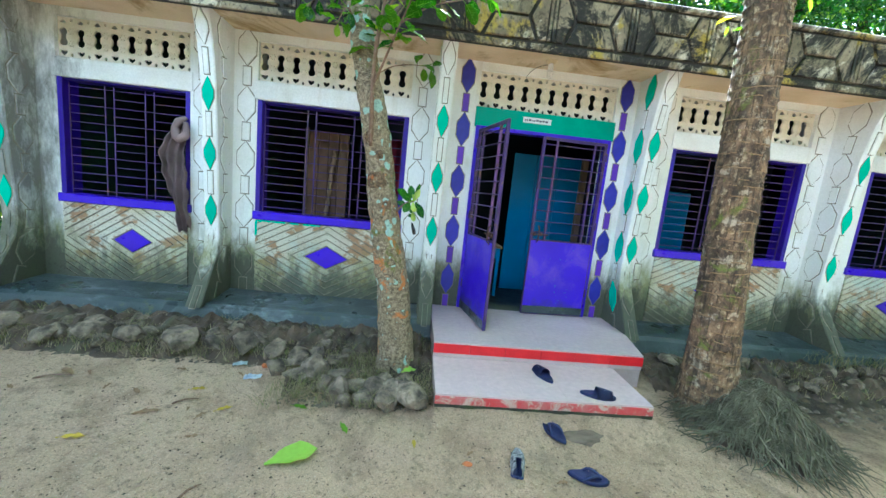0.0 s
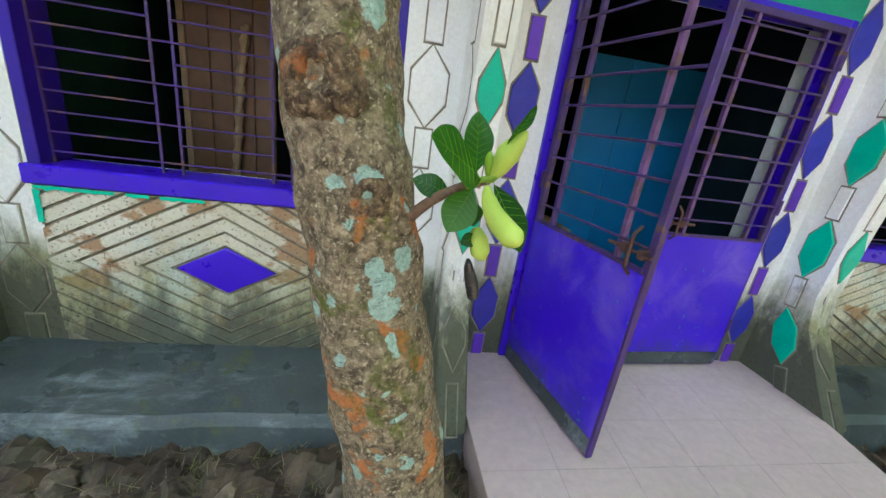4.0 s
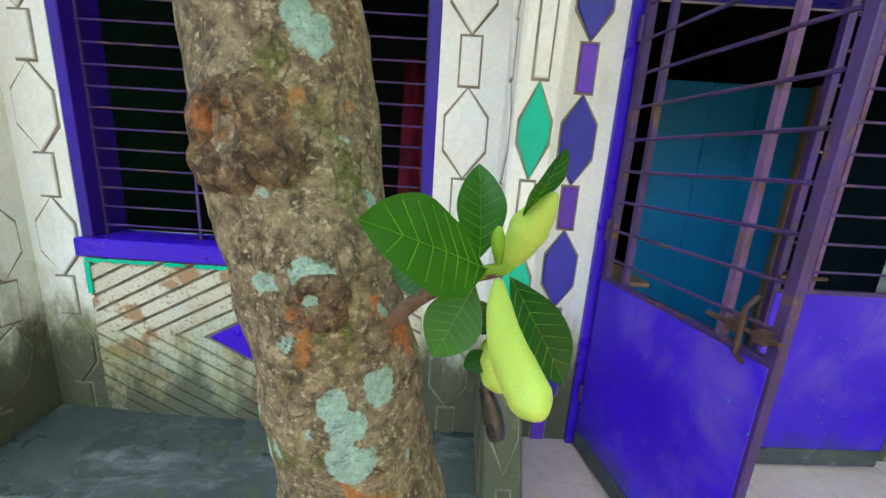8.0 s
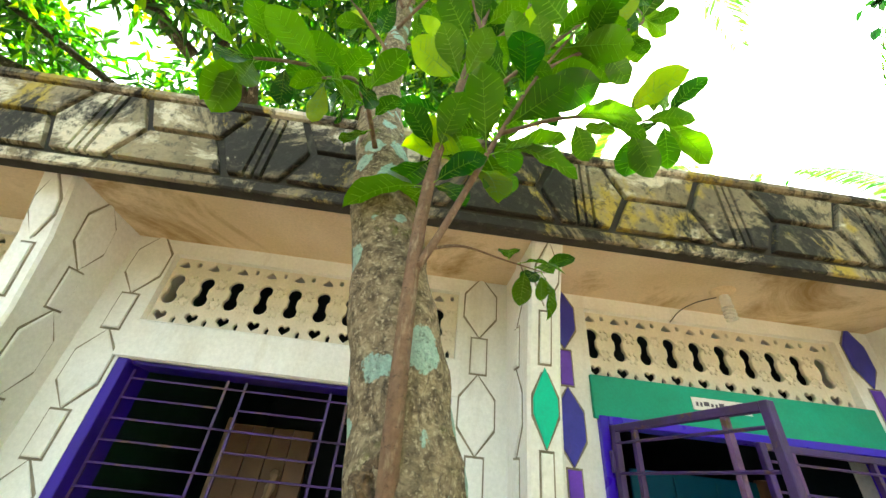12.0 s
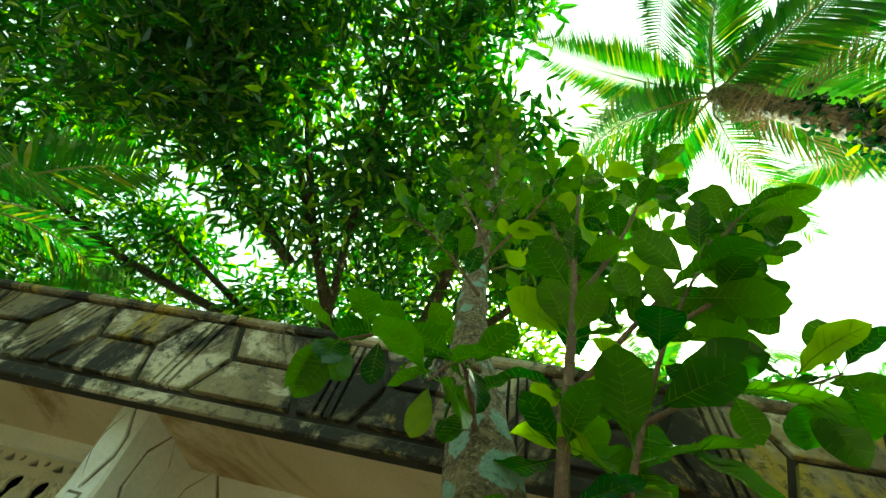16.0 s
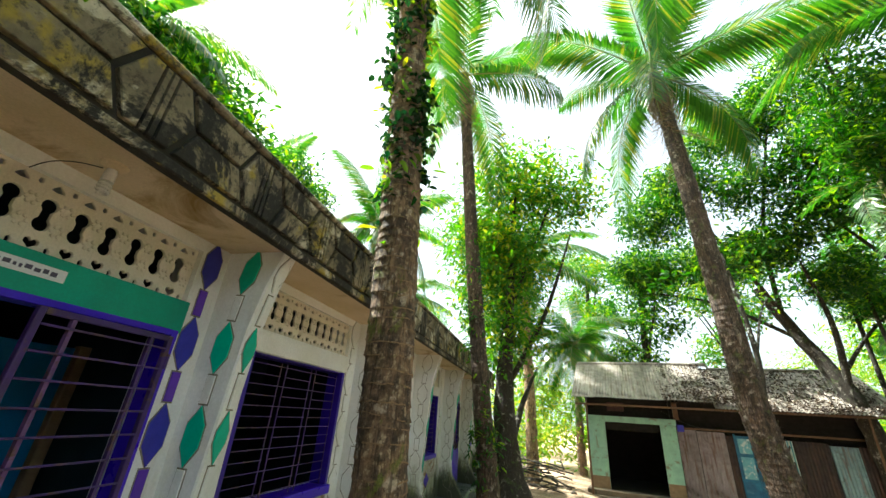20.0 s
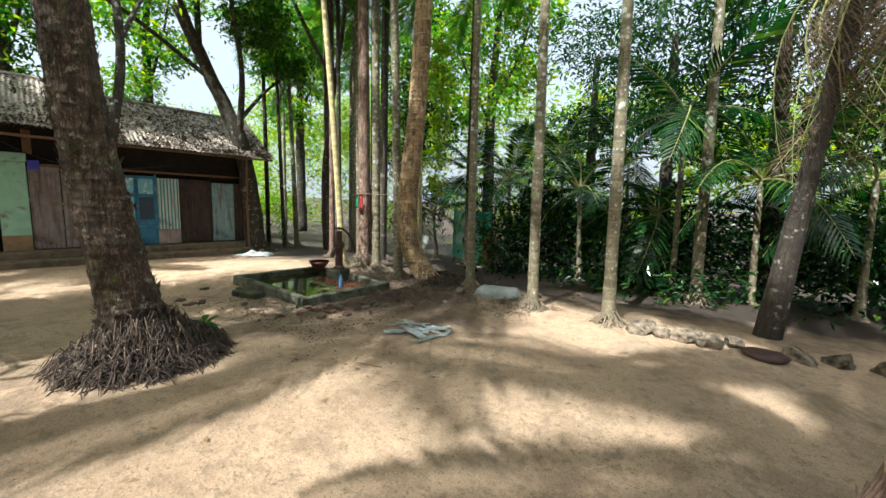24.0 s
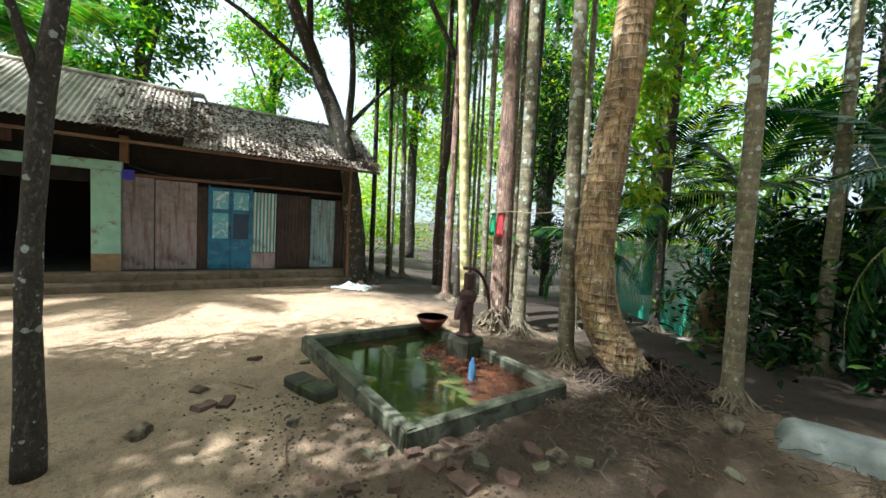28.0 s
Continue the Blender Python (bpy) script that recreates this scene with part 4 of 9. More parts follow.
def build_panel(n, x0, x1):
    """Nested diamonds in plaster bands round a violet tile, under a window."""
    cx, cz = (x0 + x1) / 2 + (0.06 if n == 1 else 0.0), 0.745
    z0, z1 = LEDGE_Z + 0.01, WIN_Z0 - 0.09
    panel = thing("relief_panel", "dirty plaster panel of nested diamonds round a violet diamond", "wall panel", (cx, WALL, cz), group="panels under the windows", kind="structure")
    panel.name = "panel_%d" % n
    bm = prism(bmesh.new(), [(x0 - cx, z0 - cz), (x1 - cx, z0 - cz), (x1 - cx, z1 - cz), (x0 - cx, z1 - cz)], 0.006, Matrix())
    part("backing", bm, GROOVE, panel, "flat backing coloured with groove dirt and groove shade")
    hw, hz = 0.150 * (x1 - x0), 0.126
    part("violet_diamond", prism(bmesh.new(), [(0, -hz), (hw, 0), (0, hz), (-hw, 0)], 0.020, Matrix(), 0.006), PURPLE, panel, "violet painted diamond")
    k, r = 0, 1.13
    while r * hw < (x1 - x0) / 2 + 0.75:
        r2 = r + 0.47
        for sx in (-1, 1):
            for sz in (-1, 1):
                band = [(sx * r * hw, 0), (sx * r2 * hw, 0), (0, sz * r2 * hz), (0, sz * r * hz)]
                for c in ((1, 0, x1 - cx), (-1, 0, cx - x0), (0, 1, z1 - cz), (0, -1, cz - z0)):
                    band = clip(band, *c) if len(band) > 2 else band
                if len(band) > 2:
                    if sx * sz < 0:
                        band = band[::-1]
                    part("plaster_band", prism(bmesh.new(), band, 0.017 + 0.002 * (k % 2), Matrix()), PANEL, panel)
        r, k = r2 + 0.13, k + 1


for _k, (_a, _b) in enumerate(WINDOWS):
    build_panel(_k + 1, _a + 0.02, _b - 0.02)


def build_splash():
    """Green paint that ran over the top and side edge of the panel under the second window."""
    ob = thing("paint_splash", "streak of spilt green paint under the violet sill", "paint", (WINDOWS[1][0] + 0.02, WALL - 0.024, WIN_Z0 - 0.09), kind="structure")
    ob.name = "trim_paint"
    bm = bmesh.new()
    top = [(0.012 * k, 0.0) for k in range(60)]
    low = [(0.012 * k, -0.014 - 0.016 * max(0, noise.noise((k * 0.37, 2, 0))) - 0.012 * max(0, noise.noise((k * 0.9, 5, 0)))) for k in range(60)]
    for k in range(59):
        if noise.noise((k * 0.16, 8, 1)) > -0.30:
            bm.faces.new([bm.verts.new((x, -0.001, z)) for x, z in (low[k], low[k + 1], top[k + 1], top[k])])
    for k in range(12):
        w = 0.020 + 0.012 * noise.noise((k * 0.6, 1, 4))
        w2 = 0.020 + 0.012 * noise.noise((k * 0.6 + 0.6, 1, 4))
        bm.faces.new([bm.verts.new((x, -0.0015, z)) for x, z in ((-0.004, -0.018 - 0.013 * (k + 1)), (w2, -0.018 - 0.013 * (k + 1)), (w, -0.018 - 0.013 * k), (-0.004, -0.018 - 0.013 * k))])
    bmesh.ops.remove_doubles(bm, verts=bm.verts, dist=0.0004)
    bmesh.ops.solidify(bm, geom=bm.faces[:], thickness=-0.002)
    part("paint_run", bm, EMERALD, ob)


build_splash()


# ---- windows ----
def rod(bm, a, b, r, seg=6):
    return tube(bm, [a, b], [r, r], seg)


def build_window(n, x0, x1):
    cx = (x0 + x1) / 2
    w, h = x1 - x0, WIN_Z1 - WIN_Z0
    win = thing("window", "open violet window frame with iron bar grille", "window", (cx, WALL, WIN_Z0), group="barred windows", kind="structure")
    win.name = "window_%d" % n
    t, d = 0.05, 0.20
    fr = part("window_frame", bmesh.new(), FRAMEV, win)
    bm = bmesh.new()
    for a, b in ((-w / 2, -w / 2 + t), (w / 2 - t, w / 2)):
        box(bm, a, b, 0.0, d, 0, h, 0.004)
    box(bm, -w / 2 + t, w / 2 - t, 0.03, d, h - 0.018, h, 0.004)
    fr.data = finish("window_frame", bm, FRAMEV)
    part("window_sill", box(bmesh.new(), -w / 2 - 0.015, w / 2 + 0.015, -0.035, 0.20, -0.085, 0.004, 0.008), PURPLE, win, "violet painted sill")
    inner = w - 2 * t
    count = 3 if w > 1.1 else 2
    for k in range(count):
        a = -w / 2 + t + inner * k / count + (0.045 if k else 0.006)
        b = -w / 2 + t + inner * (k + 1) / count - (0.045 if k < count - 1 else 0.006)
        for x in (a, b):
            part("grille_upright", box(bmesh.new(), x - 0.006, x + 0.006, 0.072, 0.082, 0.0, h - 0.035), GRILLE, win)
        for r in range(13):
            z = 0.055 + (h - 0.13) * r / 12
            whole = r % 2 == 0
            lo, hi = (a, b) if not whole else (a - 0.05 if k else a, b + 0.05 if k < count - 1 else b)
            part("grille_bar", rod(bmesh.new(), (lo, 0.066, z), (hi, 0.066, z), 0.0048), GRILLE, win)
    return win


for _k, (_a, _b) in enumerate(WINDOWS):
    build_window(_k + 1, _a, _b)


# ---- pierced cement vents ----
def flat_mesh(name, outlines, depth, mat):
    """A slab pierced by holes: the first outline is its edge."""
    cu = bpy.data.curves.new(name, "CURVE")
    cu.dimensions, cu.fill_mode, cu.extrude, cu.bevel_depth, cu.bevel_resolution = "2D", "BOTH", depth / 2 - 0.003, 0.003, 0
    for pts in outlines:
        sp = cu.splines.new("POLY")
        sp.points.add(len(pts) - 1)
        for p, (x, y) in zip(sp.points, pts):
            p.co = (x, y, 0, 1)
        sp.use_cyclic_u = True
    ob = bpy.data.objects.new(name, cu)
    scene.collection.objects.link(ob)
    me = bpy.data.meshes.new_from_object(ob.evaluated_get(bpy.context.evaluated_depsgraph_get()))
    bpy.data.objects.remove(ob)
    me.name = name
    me.materials.clear()
    me.materials.append(mat)
    me.transform(Matrix.Rotation(math.pi / 2, 4, "X"))
    return me


def ring_pts(cx, cy, r, n=14, a0=0.0, a1=2 * math.pi, close=True):
    m = n if close else n - 1
    return [(cx + r * math.cos(a0 + (a1 - a0) * k / m), cy + r * math.sin(a0 + (a1 - a0) * k / m)) for k in range(n)]


def vent_block(w, h):
    e = 0.001
    outer = [(-w / 2 + e, 0), (w / 2 - e, 0), (w / 2 - e, h), (-w / 2 + e, h)]
    cx, cy, r = -w * 0.20, h * 0.52, w * 0.255
    # two lobes joined by a neck
    eight = ring_pts(cx, cy + r * 1.25, r, 10, radians(-50), radians(230), False) + ring_pts(cx, cy - r * 1.25, r, 10, radians(130), radians(410), False)
    heart = [(cx, h * 0.045), (cx + 0.034, h * 0.12), (cx + 0.034, h * 0.17), (cx + 0.022, h * 0.195), (cx + 0.010, h * 0.195), (cx, h * 0.165), (cx - 0.010, h * 0.195), (cx - 0.022, h * 0.195), (cx - 0.034, h * 0.17), (cx - 0.034, h * 0.12)]
    spade = [(cx - 0.034, h * 0.86), (cx, h * 0.845), (cx + 0.034, h * 0.86), (cx + 0.026, h * 0.90), (cx, h * 0.965), (cx - 0.026, h * 0.90)]
    tx = w * 0.27
    tear = [(tx - 0.011, h * 0.03), (tx + 0.011, h * 0.03), (tx + 0.014, h * 0.10), (tx, h * 0.15), (tx - 0.014, h * 0.10)]
    tear2 = [(tx - 0.014, h * 0.90), (tx, h * 0.875), (tx + 0.014, h * 0.90), (tx + 0.011, h * 0.965), (tx - 0.011, h * 0.965)]
    me = flat_mesh("vent_block", [outer, eight, heart, spade, tear, tear2], 0.024, VENTM)
    bm = bmesh.new()
    bm.from_mesh(me)
    for dz in (0.36, 0.66):
        for k in range(6):
            a = k * math.pi / 3
            c = Vector((tx + 0.026 * math.cos(a), -0.012, h * dz + 0.026 * math.sin(a)))
            r2 = bmesh.ops.create_cone(bm, cap_ends=True, segments=6, radius1=0.017, radius2=0.008, depth=0.014)
            bmesh.ops.transform(bm, matrix=Matrix.Translation(c) @ Matrix.Rotation(math.pi / 2, 4, "X"), verts=r2["verts"])
    bm.to_mesh(me)
    bm.free()
    return me


VENT_H = VENT_Z1 - VENT_Z0
BLOCK_W = 0.158
BLOCK = vent_block(BLOCK_W, VENT_H)


def build_vent(n, x0, x1):
    vent = thing("vent", "pierced cement vent blocks with hearts and flowers", "vent", ((x0 + x1) / 2, WALL + 0.055, VENT_Z0), group="vents above the openings", kind="structure")
    vent.name = "vent_%d" % n
    count = round((x1 - x0) / BLOCK_W)
    s = (x1 - x0) / count / BLOCK_W
    for k in range(count):
        piece("vent_block", BLOCK, vent, Matrix.Translation(((k + 0.5) * BLOCK_W * s - (x1 - x0) / 2, 0, 0)) @ Matrix.Diagonal((s, 1, 1, 1)))
    return vent


for _k, (_a, _b) in enumerate(sorted(WINDOWS + DOORS)):
    build_vent(_k + 1, _a, _b)
for _k, (_a, _b) in enumerate(WINDOWS):
    _l = thing("lintel", "white plaster band over the window", "lintel", ((_a + _b) / 2, WALL, WIN_Z1), kind="structure")
    _l.name = "lintel_%d" % (_k + 1)
    part("band", box(bmesh.new(), (_a - _b) / 2 - 0.03, (_b - _a) / 2 + 0.03, -0.012, 0.0, 0.004, VENT_Z0 - WIN_Z1 - 0.006, 0.004), WHITE, _l)


# ---- the steps and the doors ----
def build_steps():
    steps = thing("entrance_steps", "two pale tiled entrance steps with red risers", "steps", (0.105, 3.09, 0), kind="structure")
    steps.name = "steps_entrance"
    wide = lambda y: 1.975 + 0.25 * min(max(y, 0.0), 1.0)      # the landing widens towards the wall

    def slab(x0, x1, y0, y1, z0, z1, bevel=0.0):
        """A block whose x runs as shares of the landing's width."""
        bm = box(bmesh.new(), x0, x1, y0, y1, z0, z1, bevel)
        for v in bm.verts:
            v.co.x *= wide(v.co.y) / 1.975
        return bm

    part("core", slab(0.004, 1.971, 0.016, 1.11, -0.25, FLOOR_Z - 0.012), JOINT, steps)
    part("core", box(bmesh.new(), 0.004, 1.69, -0.62, 0.014, -0.25, STEP_Z - 0.012), JOINT, steps)

    def lay(x0, x1, y0, y1, z, nx, ny, put):
        for i in range(nx):
            for j in range(ny):
                a, b = x0 + (x1 - x0) * i / nx, x0 + (x1 - x0) * (i + 1) / nx
                c, d = y0 + (y1 - y0) * j / ny, y0 + (y1 - y0) * (j + 1) / ny
                part("tile", put(a + 0.0006, b - 0.0006, c + 0.0006, d - 0.0006, z - 0.014, z, 0.0007), TILE, steps)

    lay(0.0, 1.975, 0.0, 1.11, FLOOR_Z, 6, 4, slab)
    lay(0.0, 1.694, -0.63, 0.0, STEP_Z, 5, 2, lambda *r: box(bmesh.new(), *r))
    for k in range(6):
        a, b = 1.975 * k / 6 + 0.0012, 1.975 * (k + 1) / 6 - 0.0012
        part("riser_tile", box(bmesh.new(), a, b, -0.008, 0.012, FLOOR_Z - 0.100, FLOOR_Z - 0.015, 0.0015), REDTILE, steps, "red riser tile")
        part("riser_tile", box(bmesh.new(), a, b, 0.0, 0.012, STEP_Z + 0.001, FLOOR_Z - 0.101, 0.0015), TILE, steps)
    part("riser", box(bmesh.new(), -0.002, 1.696, -0.637, -0.62, STEP_Z - 0.078, STEP_Z - 0.015, 0.004), REDWORN, steps, "worn red painted riser")
    part("riser_foot", box(bmesh.new(), -0.003, 1.697, -0.633, -0.62, -0.2, STEP_Z - 0.08), CONC, steps)


build_steps()


def build_leaf(name, width, height, hinge, angle, label, mirror):
    """An iron door leaf: angle frame, sheet below, bars above. It turns round its hinge edge at local x = 0."""
    leaf = thing(name, label, "door", hinge, angle, kind="structure")
    s = -1 if mirror else 1
    X = lambda a, b: (min(s * a, s * b), max(s * a, s * b))
    mid = 0.875
    fr = 0.032
    bm = bmesh.new()
    for a, b in ((0, fr), (width - fr, width)):
        box(bm, *X(a, b), -0.016, 0.016, 0, height, 0.003)
    for z in (0, mid - fr / 2, height - fr):
        box(bm, *X(fr, width - fr), -0.014, 0.014, z, z + fr, 0.003)
    part("leaf_frame", bm, GRILLE, leaf)
    bm = bmesh.new()
    box(bm, *X(0.012, width - 0.012), -0.020, -0.0165, 0.02, mid, 0.001)
    part("sheet", bm, SHEET, leaf, "violet painted steel sheet")
    # a dark worn foot strip
    part("foot_strip", box(bmesh.new(), *X(0.010, width - 0.010), -0.0235, -0.0205, 0.015, 0.10), LEDGE, leaf, "scuffed dark foot strip")
    for k in (1, 2):
        x = s * (fr + (width - 2 * fr) * (0.16 if k == 1 else 0.80))
        part("upright", box(bmesh.new(), x - 0.010, x + 0.010, -0.012, 0.012, mid + fr / 2, height - fr), MAUVE if k == 2 else GRILLE, leaf)
    for k in range(9):
        z = mid + 0.10 + (height - mid - 0.18) * k / 8
        part("bar", rod(bmesh.new(), (s * fr, -0.013, z), (s * (width - fr), -0.013, z), 0.0062), GRILLE, leaf)
    # bolt and hasp
    x = s * (width - 0.02)
    bolt = part("bolt", rod(bmesh.new(), (x - s * 0.18, -0.034, mid + 0.075), (x + s * 0.03, -0.034, mid + 0.075), 0.008, 8), RUSTY, leaf, "rusty sliding bolt")
    part("staple", box(bmesh.new(), *X(width - 0.13, width - 0.10), -0.045, -0.012, mid + 0.055, mid + 0.095, 0.004), RUSTY, bolt)
    part("staple", box(bmesh.new(), *X(width - 0.05, width - 0.02), -0.045, -0.012, mid + 0.055, mid + 0.095, 0.004), RUSTY, bolt)
    part("pull", tube(bmesh.new(), [(x - s * 0.06, -0.018, mid - 0.02), (x - s * 0.06, -0.05, mid + 0.01), (x - s * 0.06, -0.05, mid + 0.14), (x - s * 0.06, -0.018, mid + 0.17)], [0.008] * 4, 6), RUSTY, leaf, "iron pull")
    for z in (0.25, 1.05, height - 0.2):
        part("hinge", rod(bmesh.new(), (0, -0.018, z), (0, -0.018, z + 0.09), 0.012, 8), GRILLE, leaf)
    return leaf


def build_door(n, x0, x1, left_angle, right_angle):
    fr = thing("door_frame", "violet iron door frame under a green lintel", "door frame", ((x0 + x1) / 2, WALL, FLOOR_Z), kind="structure")
    fr.name = "door_frame_%d" % n
    w, h = x1 - x0, WIN_Z1 - FLOOR_Z
    for a, b in ((-w / 2, -w / 2 + 0.045), (w / 2 - 0.045, w / 2)):
        part("jamb", box(bmesh.new(), a, b, -0.03, 0.10, 0, h, 0.004), PURPLE, fr)
    part("head", box(bmesh.new(), -w / 2 + 0.045, w / 2 - 0.045, -0.03, 0.10, h - 0.04, h, 0.004), PURPLE, fr)
    part("lintel_board", box(bmesh.new(), -w / 2 - 0.02, w / 2 + 0.02, -0.022, 0.0, h - 0.015, VENT_Z0 - FLOOR_Z + 0.005, 0.004), LINTEL, fr, "green painted lintel")
    leaf_w = w / 2 - 0.020
    a = build_leaf("door_leaf_left", leaf_w, h - 0.06, (x0 + 0.048, WALL - 0.045, FLOOR_Z + 0.012), left_angle, "violet iron door leaf, barred above, standing open", False)
    b = build_leaf("door_leaf_right", leaf_w, h - 0.06, (x1 - 0.048, WALL - 0.045, FLOOR_Z + 0.012), right_angle, "violet iron door leaf, barred above, nearly shut", True)
    a.name, b.name = "door_%d" % (2 * n - 1), "door_%d" % (2 * n)
    return fr


build_door(1, *DOORS[0], -78.5, 3)
build_door(2, *DOORS[1], 0, 0)

# ---- leaves, fronds and trees ----
def mesh_from(name, verts, faces, mat, smooth=False):
    me = bpy.data.meshes.new(name)
    me.from_pydata(verts, [], faces)
    me.materials.append(mat)
    if smooth:
        me.shade_smooth()
    return me


def leaf_cloud(name, centres, per, size, mat, seed, spread=0.22, ratio=0.32, droop=0.35):
    """Many small folded leaves in tufts round the centres: each leaf a blade of two halves, bent at its midrib."""
    rng = np.random.default_rng(seed)
    c = np.repeat(np.asarray(centres, float), per, axis=0)
    n = len(c)
    way = rng.normal(size=(n, 3))
    way[:, 2] = way[:, 2] * 0.55 - droop
    way /= np.linalg.norm(way, axis=1, keepdims=True)
    base = c + rng.normal(size=(n, 3)) * spread * np.array([1, 1, 0.7])
    up = rng.normal(size=(n, 3)) * 0.35 + np.array([0, 0, 1])
    side = np.cross(way, up)
    side /= np.linalg.norm(side, axis=1, keepdims=True) + 1e-9
    norm = np.cross(side, way)
    ln = (size * rng.uniform(0.65, 1.25, n))[:, None]
    w = ln * ratio * 0.5
    tip = base + way * ln - norm * ln * rng.uniform(0.02, 0.22, n)[:, None]
    m1, m2 = base + way * ln * 0.32, base + way * ln * 0.70
    v = np.stack([base, m1 + side * w + norm * w * 0.35, m2 + side * w * 0.85 + norm * w * 0.25, tip, m2 - side * w * 0.85 + norm * w * 0.25, m1 - side * w + norm * w * 0.35], axis=1).reshape(-1, 3)
    k = np.arange(n)[:, None] * 6
    f = np.concatenate([k + np.array([[0, 1, 2, 3]]), k + np.array([[0, 3, 4, 5]])])
    return mesh_from(name, v.tolist(), f.tolist(), mat)


def tufts(blobs, n, seed, shell=0.0):
    """n tuft centres in uneven lobes: blobs are (x, y, z, rx, ry, rz)."""
    rng = np.random.default_rng(seed)
    vol = np.array([b[3] * b[4] * b[5] for b in blobs]) ** 0.7
    pick = rng.choice(len(blobs), n, p=vol / vol.sum())
    d = rng.normal(size=(n, 3))
    d /= np.linalg.norm(d, axis=1, keepdims=True)
    rad = (shell + (1 - shell) * rng.random(n)) ** (1 / 2.2)
    b = np.array(blobs)[pick]
    return b[:, :3] + d * rad[:, None] * b[:, 3:]


def cloud(name, blobs, n, per, size, mat, parent, seed, **kw):
    shell = kw.pop("shell", 0.15)
    ob = new(name, leaf_cloud(name, tufts(blobs, n, seed, shell), per, size, mat, seed + 1, **kw))
    ob.parent = parent
    return tagged(ob, kind="stuff")


def frond_mesh(name, length, pairs, leaf, width, bend, mat, seed, hang=0.5, vee=0.35, sparse=0.0):
    """A feather leaf along +x: an arching rib and leaflets that hang from it."""
    rng = random.Random(seed)
    bm = bmesh.new()
    pts = []
    for i in range(9):
        u = i / 8
        pts.append(Vector((length * (u - 0.16 * bend * u * u), 0, length * (0.16 * u - bend * 0.62 * u ** 2.2))))
    tube(bm, pts, lerp_list([0.026, 0.016, 0.008, 0.003], 9), 5)
    for f in bm.faces:
        f.material_index = 1
    path = smooth_path(pts, pairs + 8)
    for i in range(pairs):
        p, q = path[i + 6], path[i + 7]
        way = (q - p).normalized()
        u = i / pairs
        ln = leaf * (math.sin(math.pi * (0.16 + 0.80 * u)) ** 0.6) * rng.uniform(0.85, 1.1)
        for s in (-1, 1):
            if rng.random() < sparse:
                continue
            out = (Vector((0, s, 0)) + way * (0.55 + 0.5 * u) + Vector((0, 0, vee - hang * 0.4 + rng.uniform(-0.12, 0.12)))).normalized()
            droop = Vector((0, 0, -hang * rng.uniform(0.6, 1.3)))
            a, b = p, p + out * ln * 0.5 + droop * ln * 0.12
            c = p + out * ln * 0.95 + droop * ln * 0.55
            wv = way * width * 0.5
            lift = Vector((0, 0, width * 0.3))
            v = [bm.verts.new(x) for x in (a - wv * 0.4, a + wv * 0.4, b + wv - lift * 0.2, b - wv - lift * 0.2, c)]
            bm.faces.new((v[0], v[1], v[2], v[3]))
            bm.faces.new((v[3], v[2], v[4]))
    me = finish(name, bm, mat)
    me.materials.append(RIB)
    return me


COCO_FRONDS = [frond_mesh("frond", 3.7, 92, 0.90, 0.052, b, LEAFPALM, 11 + k, 0.85, 0.2) for k, b in enumerate((0.55, 0.9, 1.25))]
WITHERED_FROND = frond_mesh("withered_frond", 2.9, 40, 0.5, 0.03, 1.7, LEAFWITHERED, 23, 1.1, 0.0, 0.3)
DRY_FROND = frond_mesh("dry_frond", 2.9, 46, 0.62, 0.035, 1.5, LEAFDRY, 21, 1.1, 0.0, 0.25)
ARECA_FRONDS = [frond_mesh("frond", 1.9, 30, 0.58, 0.060, b, LEAFPALM, 31 + k, 0.45, 0.35) for k, b in enumerate((0.5, 0.95))]
DARK_FRONDS = [frond_mesh("frond", 2.2, 32, 0.62, 0.055, b, LEAFDARK, 41 + k, 0.6, 0.25) for k, b in enumerate((0.6, 1.0))]


def crown(parent, at, fronds, count, seed, lift=50, scale=1.0, dry=0, skip=()):
    rng = random.Random(seed)
    for k in range(count):
        a = k * 137.5 + rng.uniform(-14, 14)
        tilt = lift - (lift + 28) * (k / max(count - 1, 1)) + rng.uniform(-8, 8)
        m = Matrix.Translation(at) @ pose(0, 0, 0, 0, 0, a) @ pose(0, 0, 0, rng.uniform(-18, 18), -tilt, 0) @ Matrix.Scale(scale * rng.uniform(0.85, 1.1), 4)
        me = rng.choice(fronds)
        if k not in skip:
            piece("frond", me, parent, m)
    for k in range(dry):
        a = k * 97 + rng.uniform(0, 60)
        piece("dry_frond", DRY_FROND, parent, Matrix.Translation(at) @ pose(0, 0, 0, 0, 0, a) @ pose(0, 0, 0, rng.uniform(-20, 20), 62, 0) @ Matrix.Scale(scale * 0.85, 4))


def trunk_mesh(pts, radii, mat, seg=14, n=26, rough=0.16, freq=5.0, rings=0.0, seed=0.0):
    bm = bmesh.new()
    path = smooth_path(pts, n)
    rad = lerp_list(radii, n)
    if rings:
        rad = [r * (1 + rings * (0.5 - (i % 2))) for i, r in enumerate(rad)]
    tube(bm, path, rad, seg, rough, freq, True, seed)
    return finish("trunk", bm, mat, True)


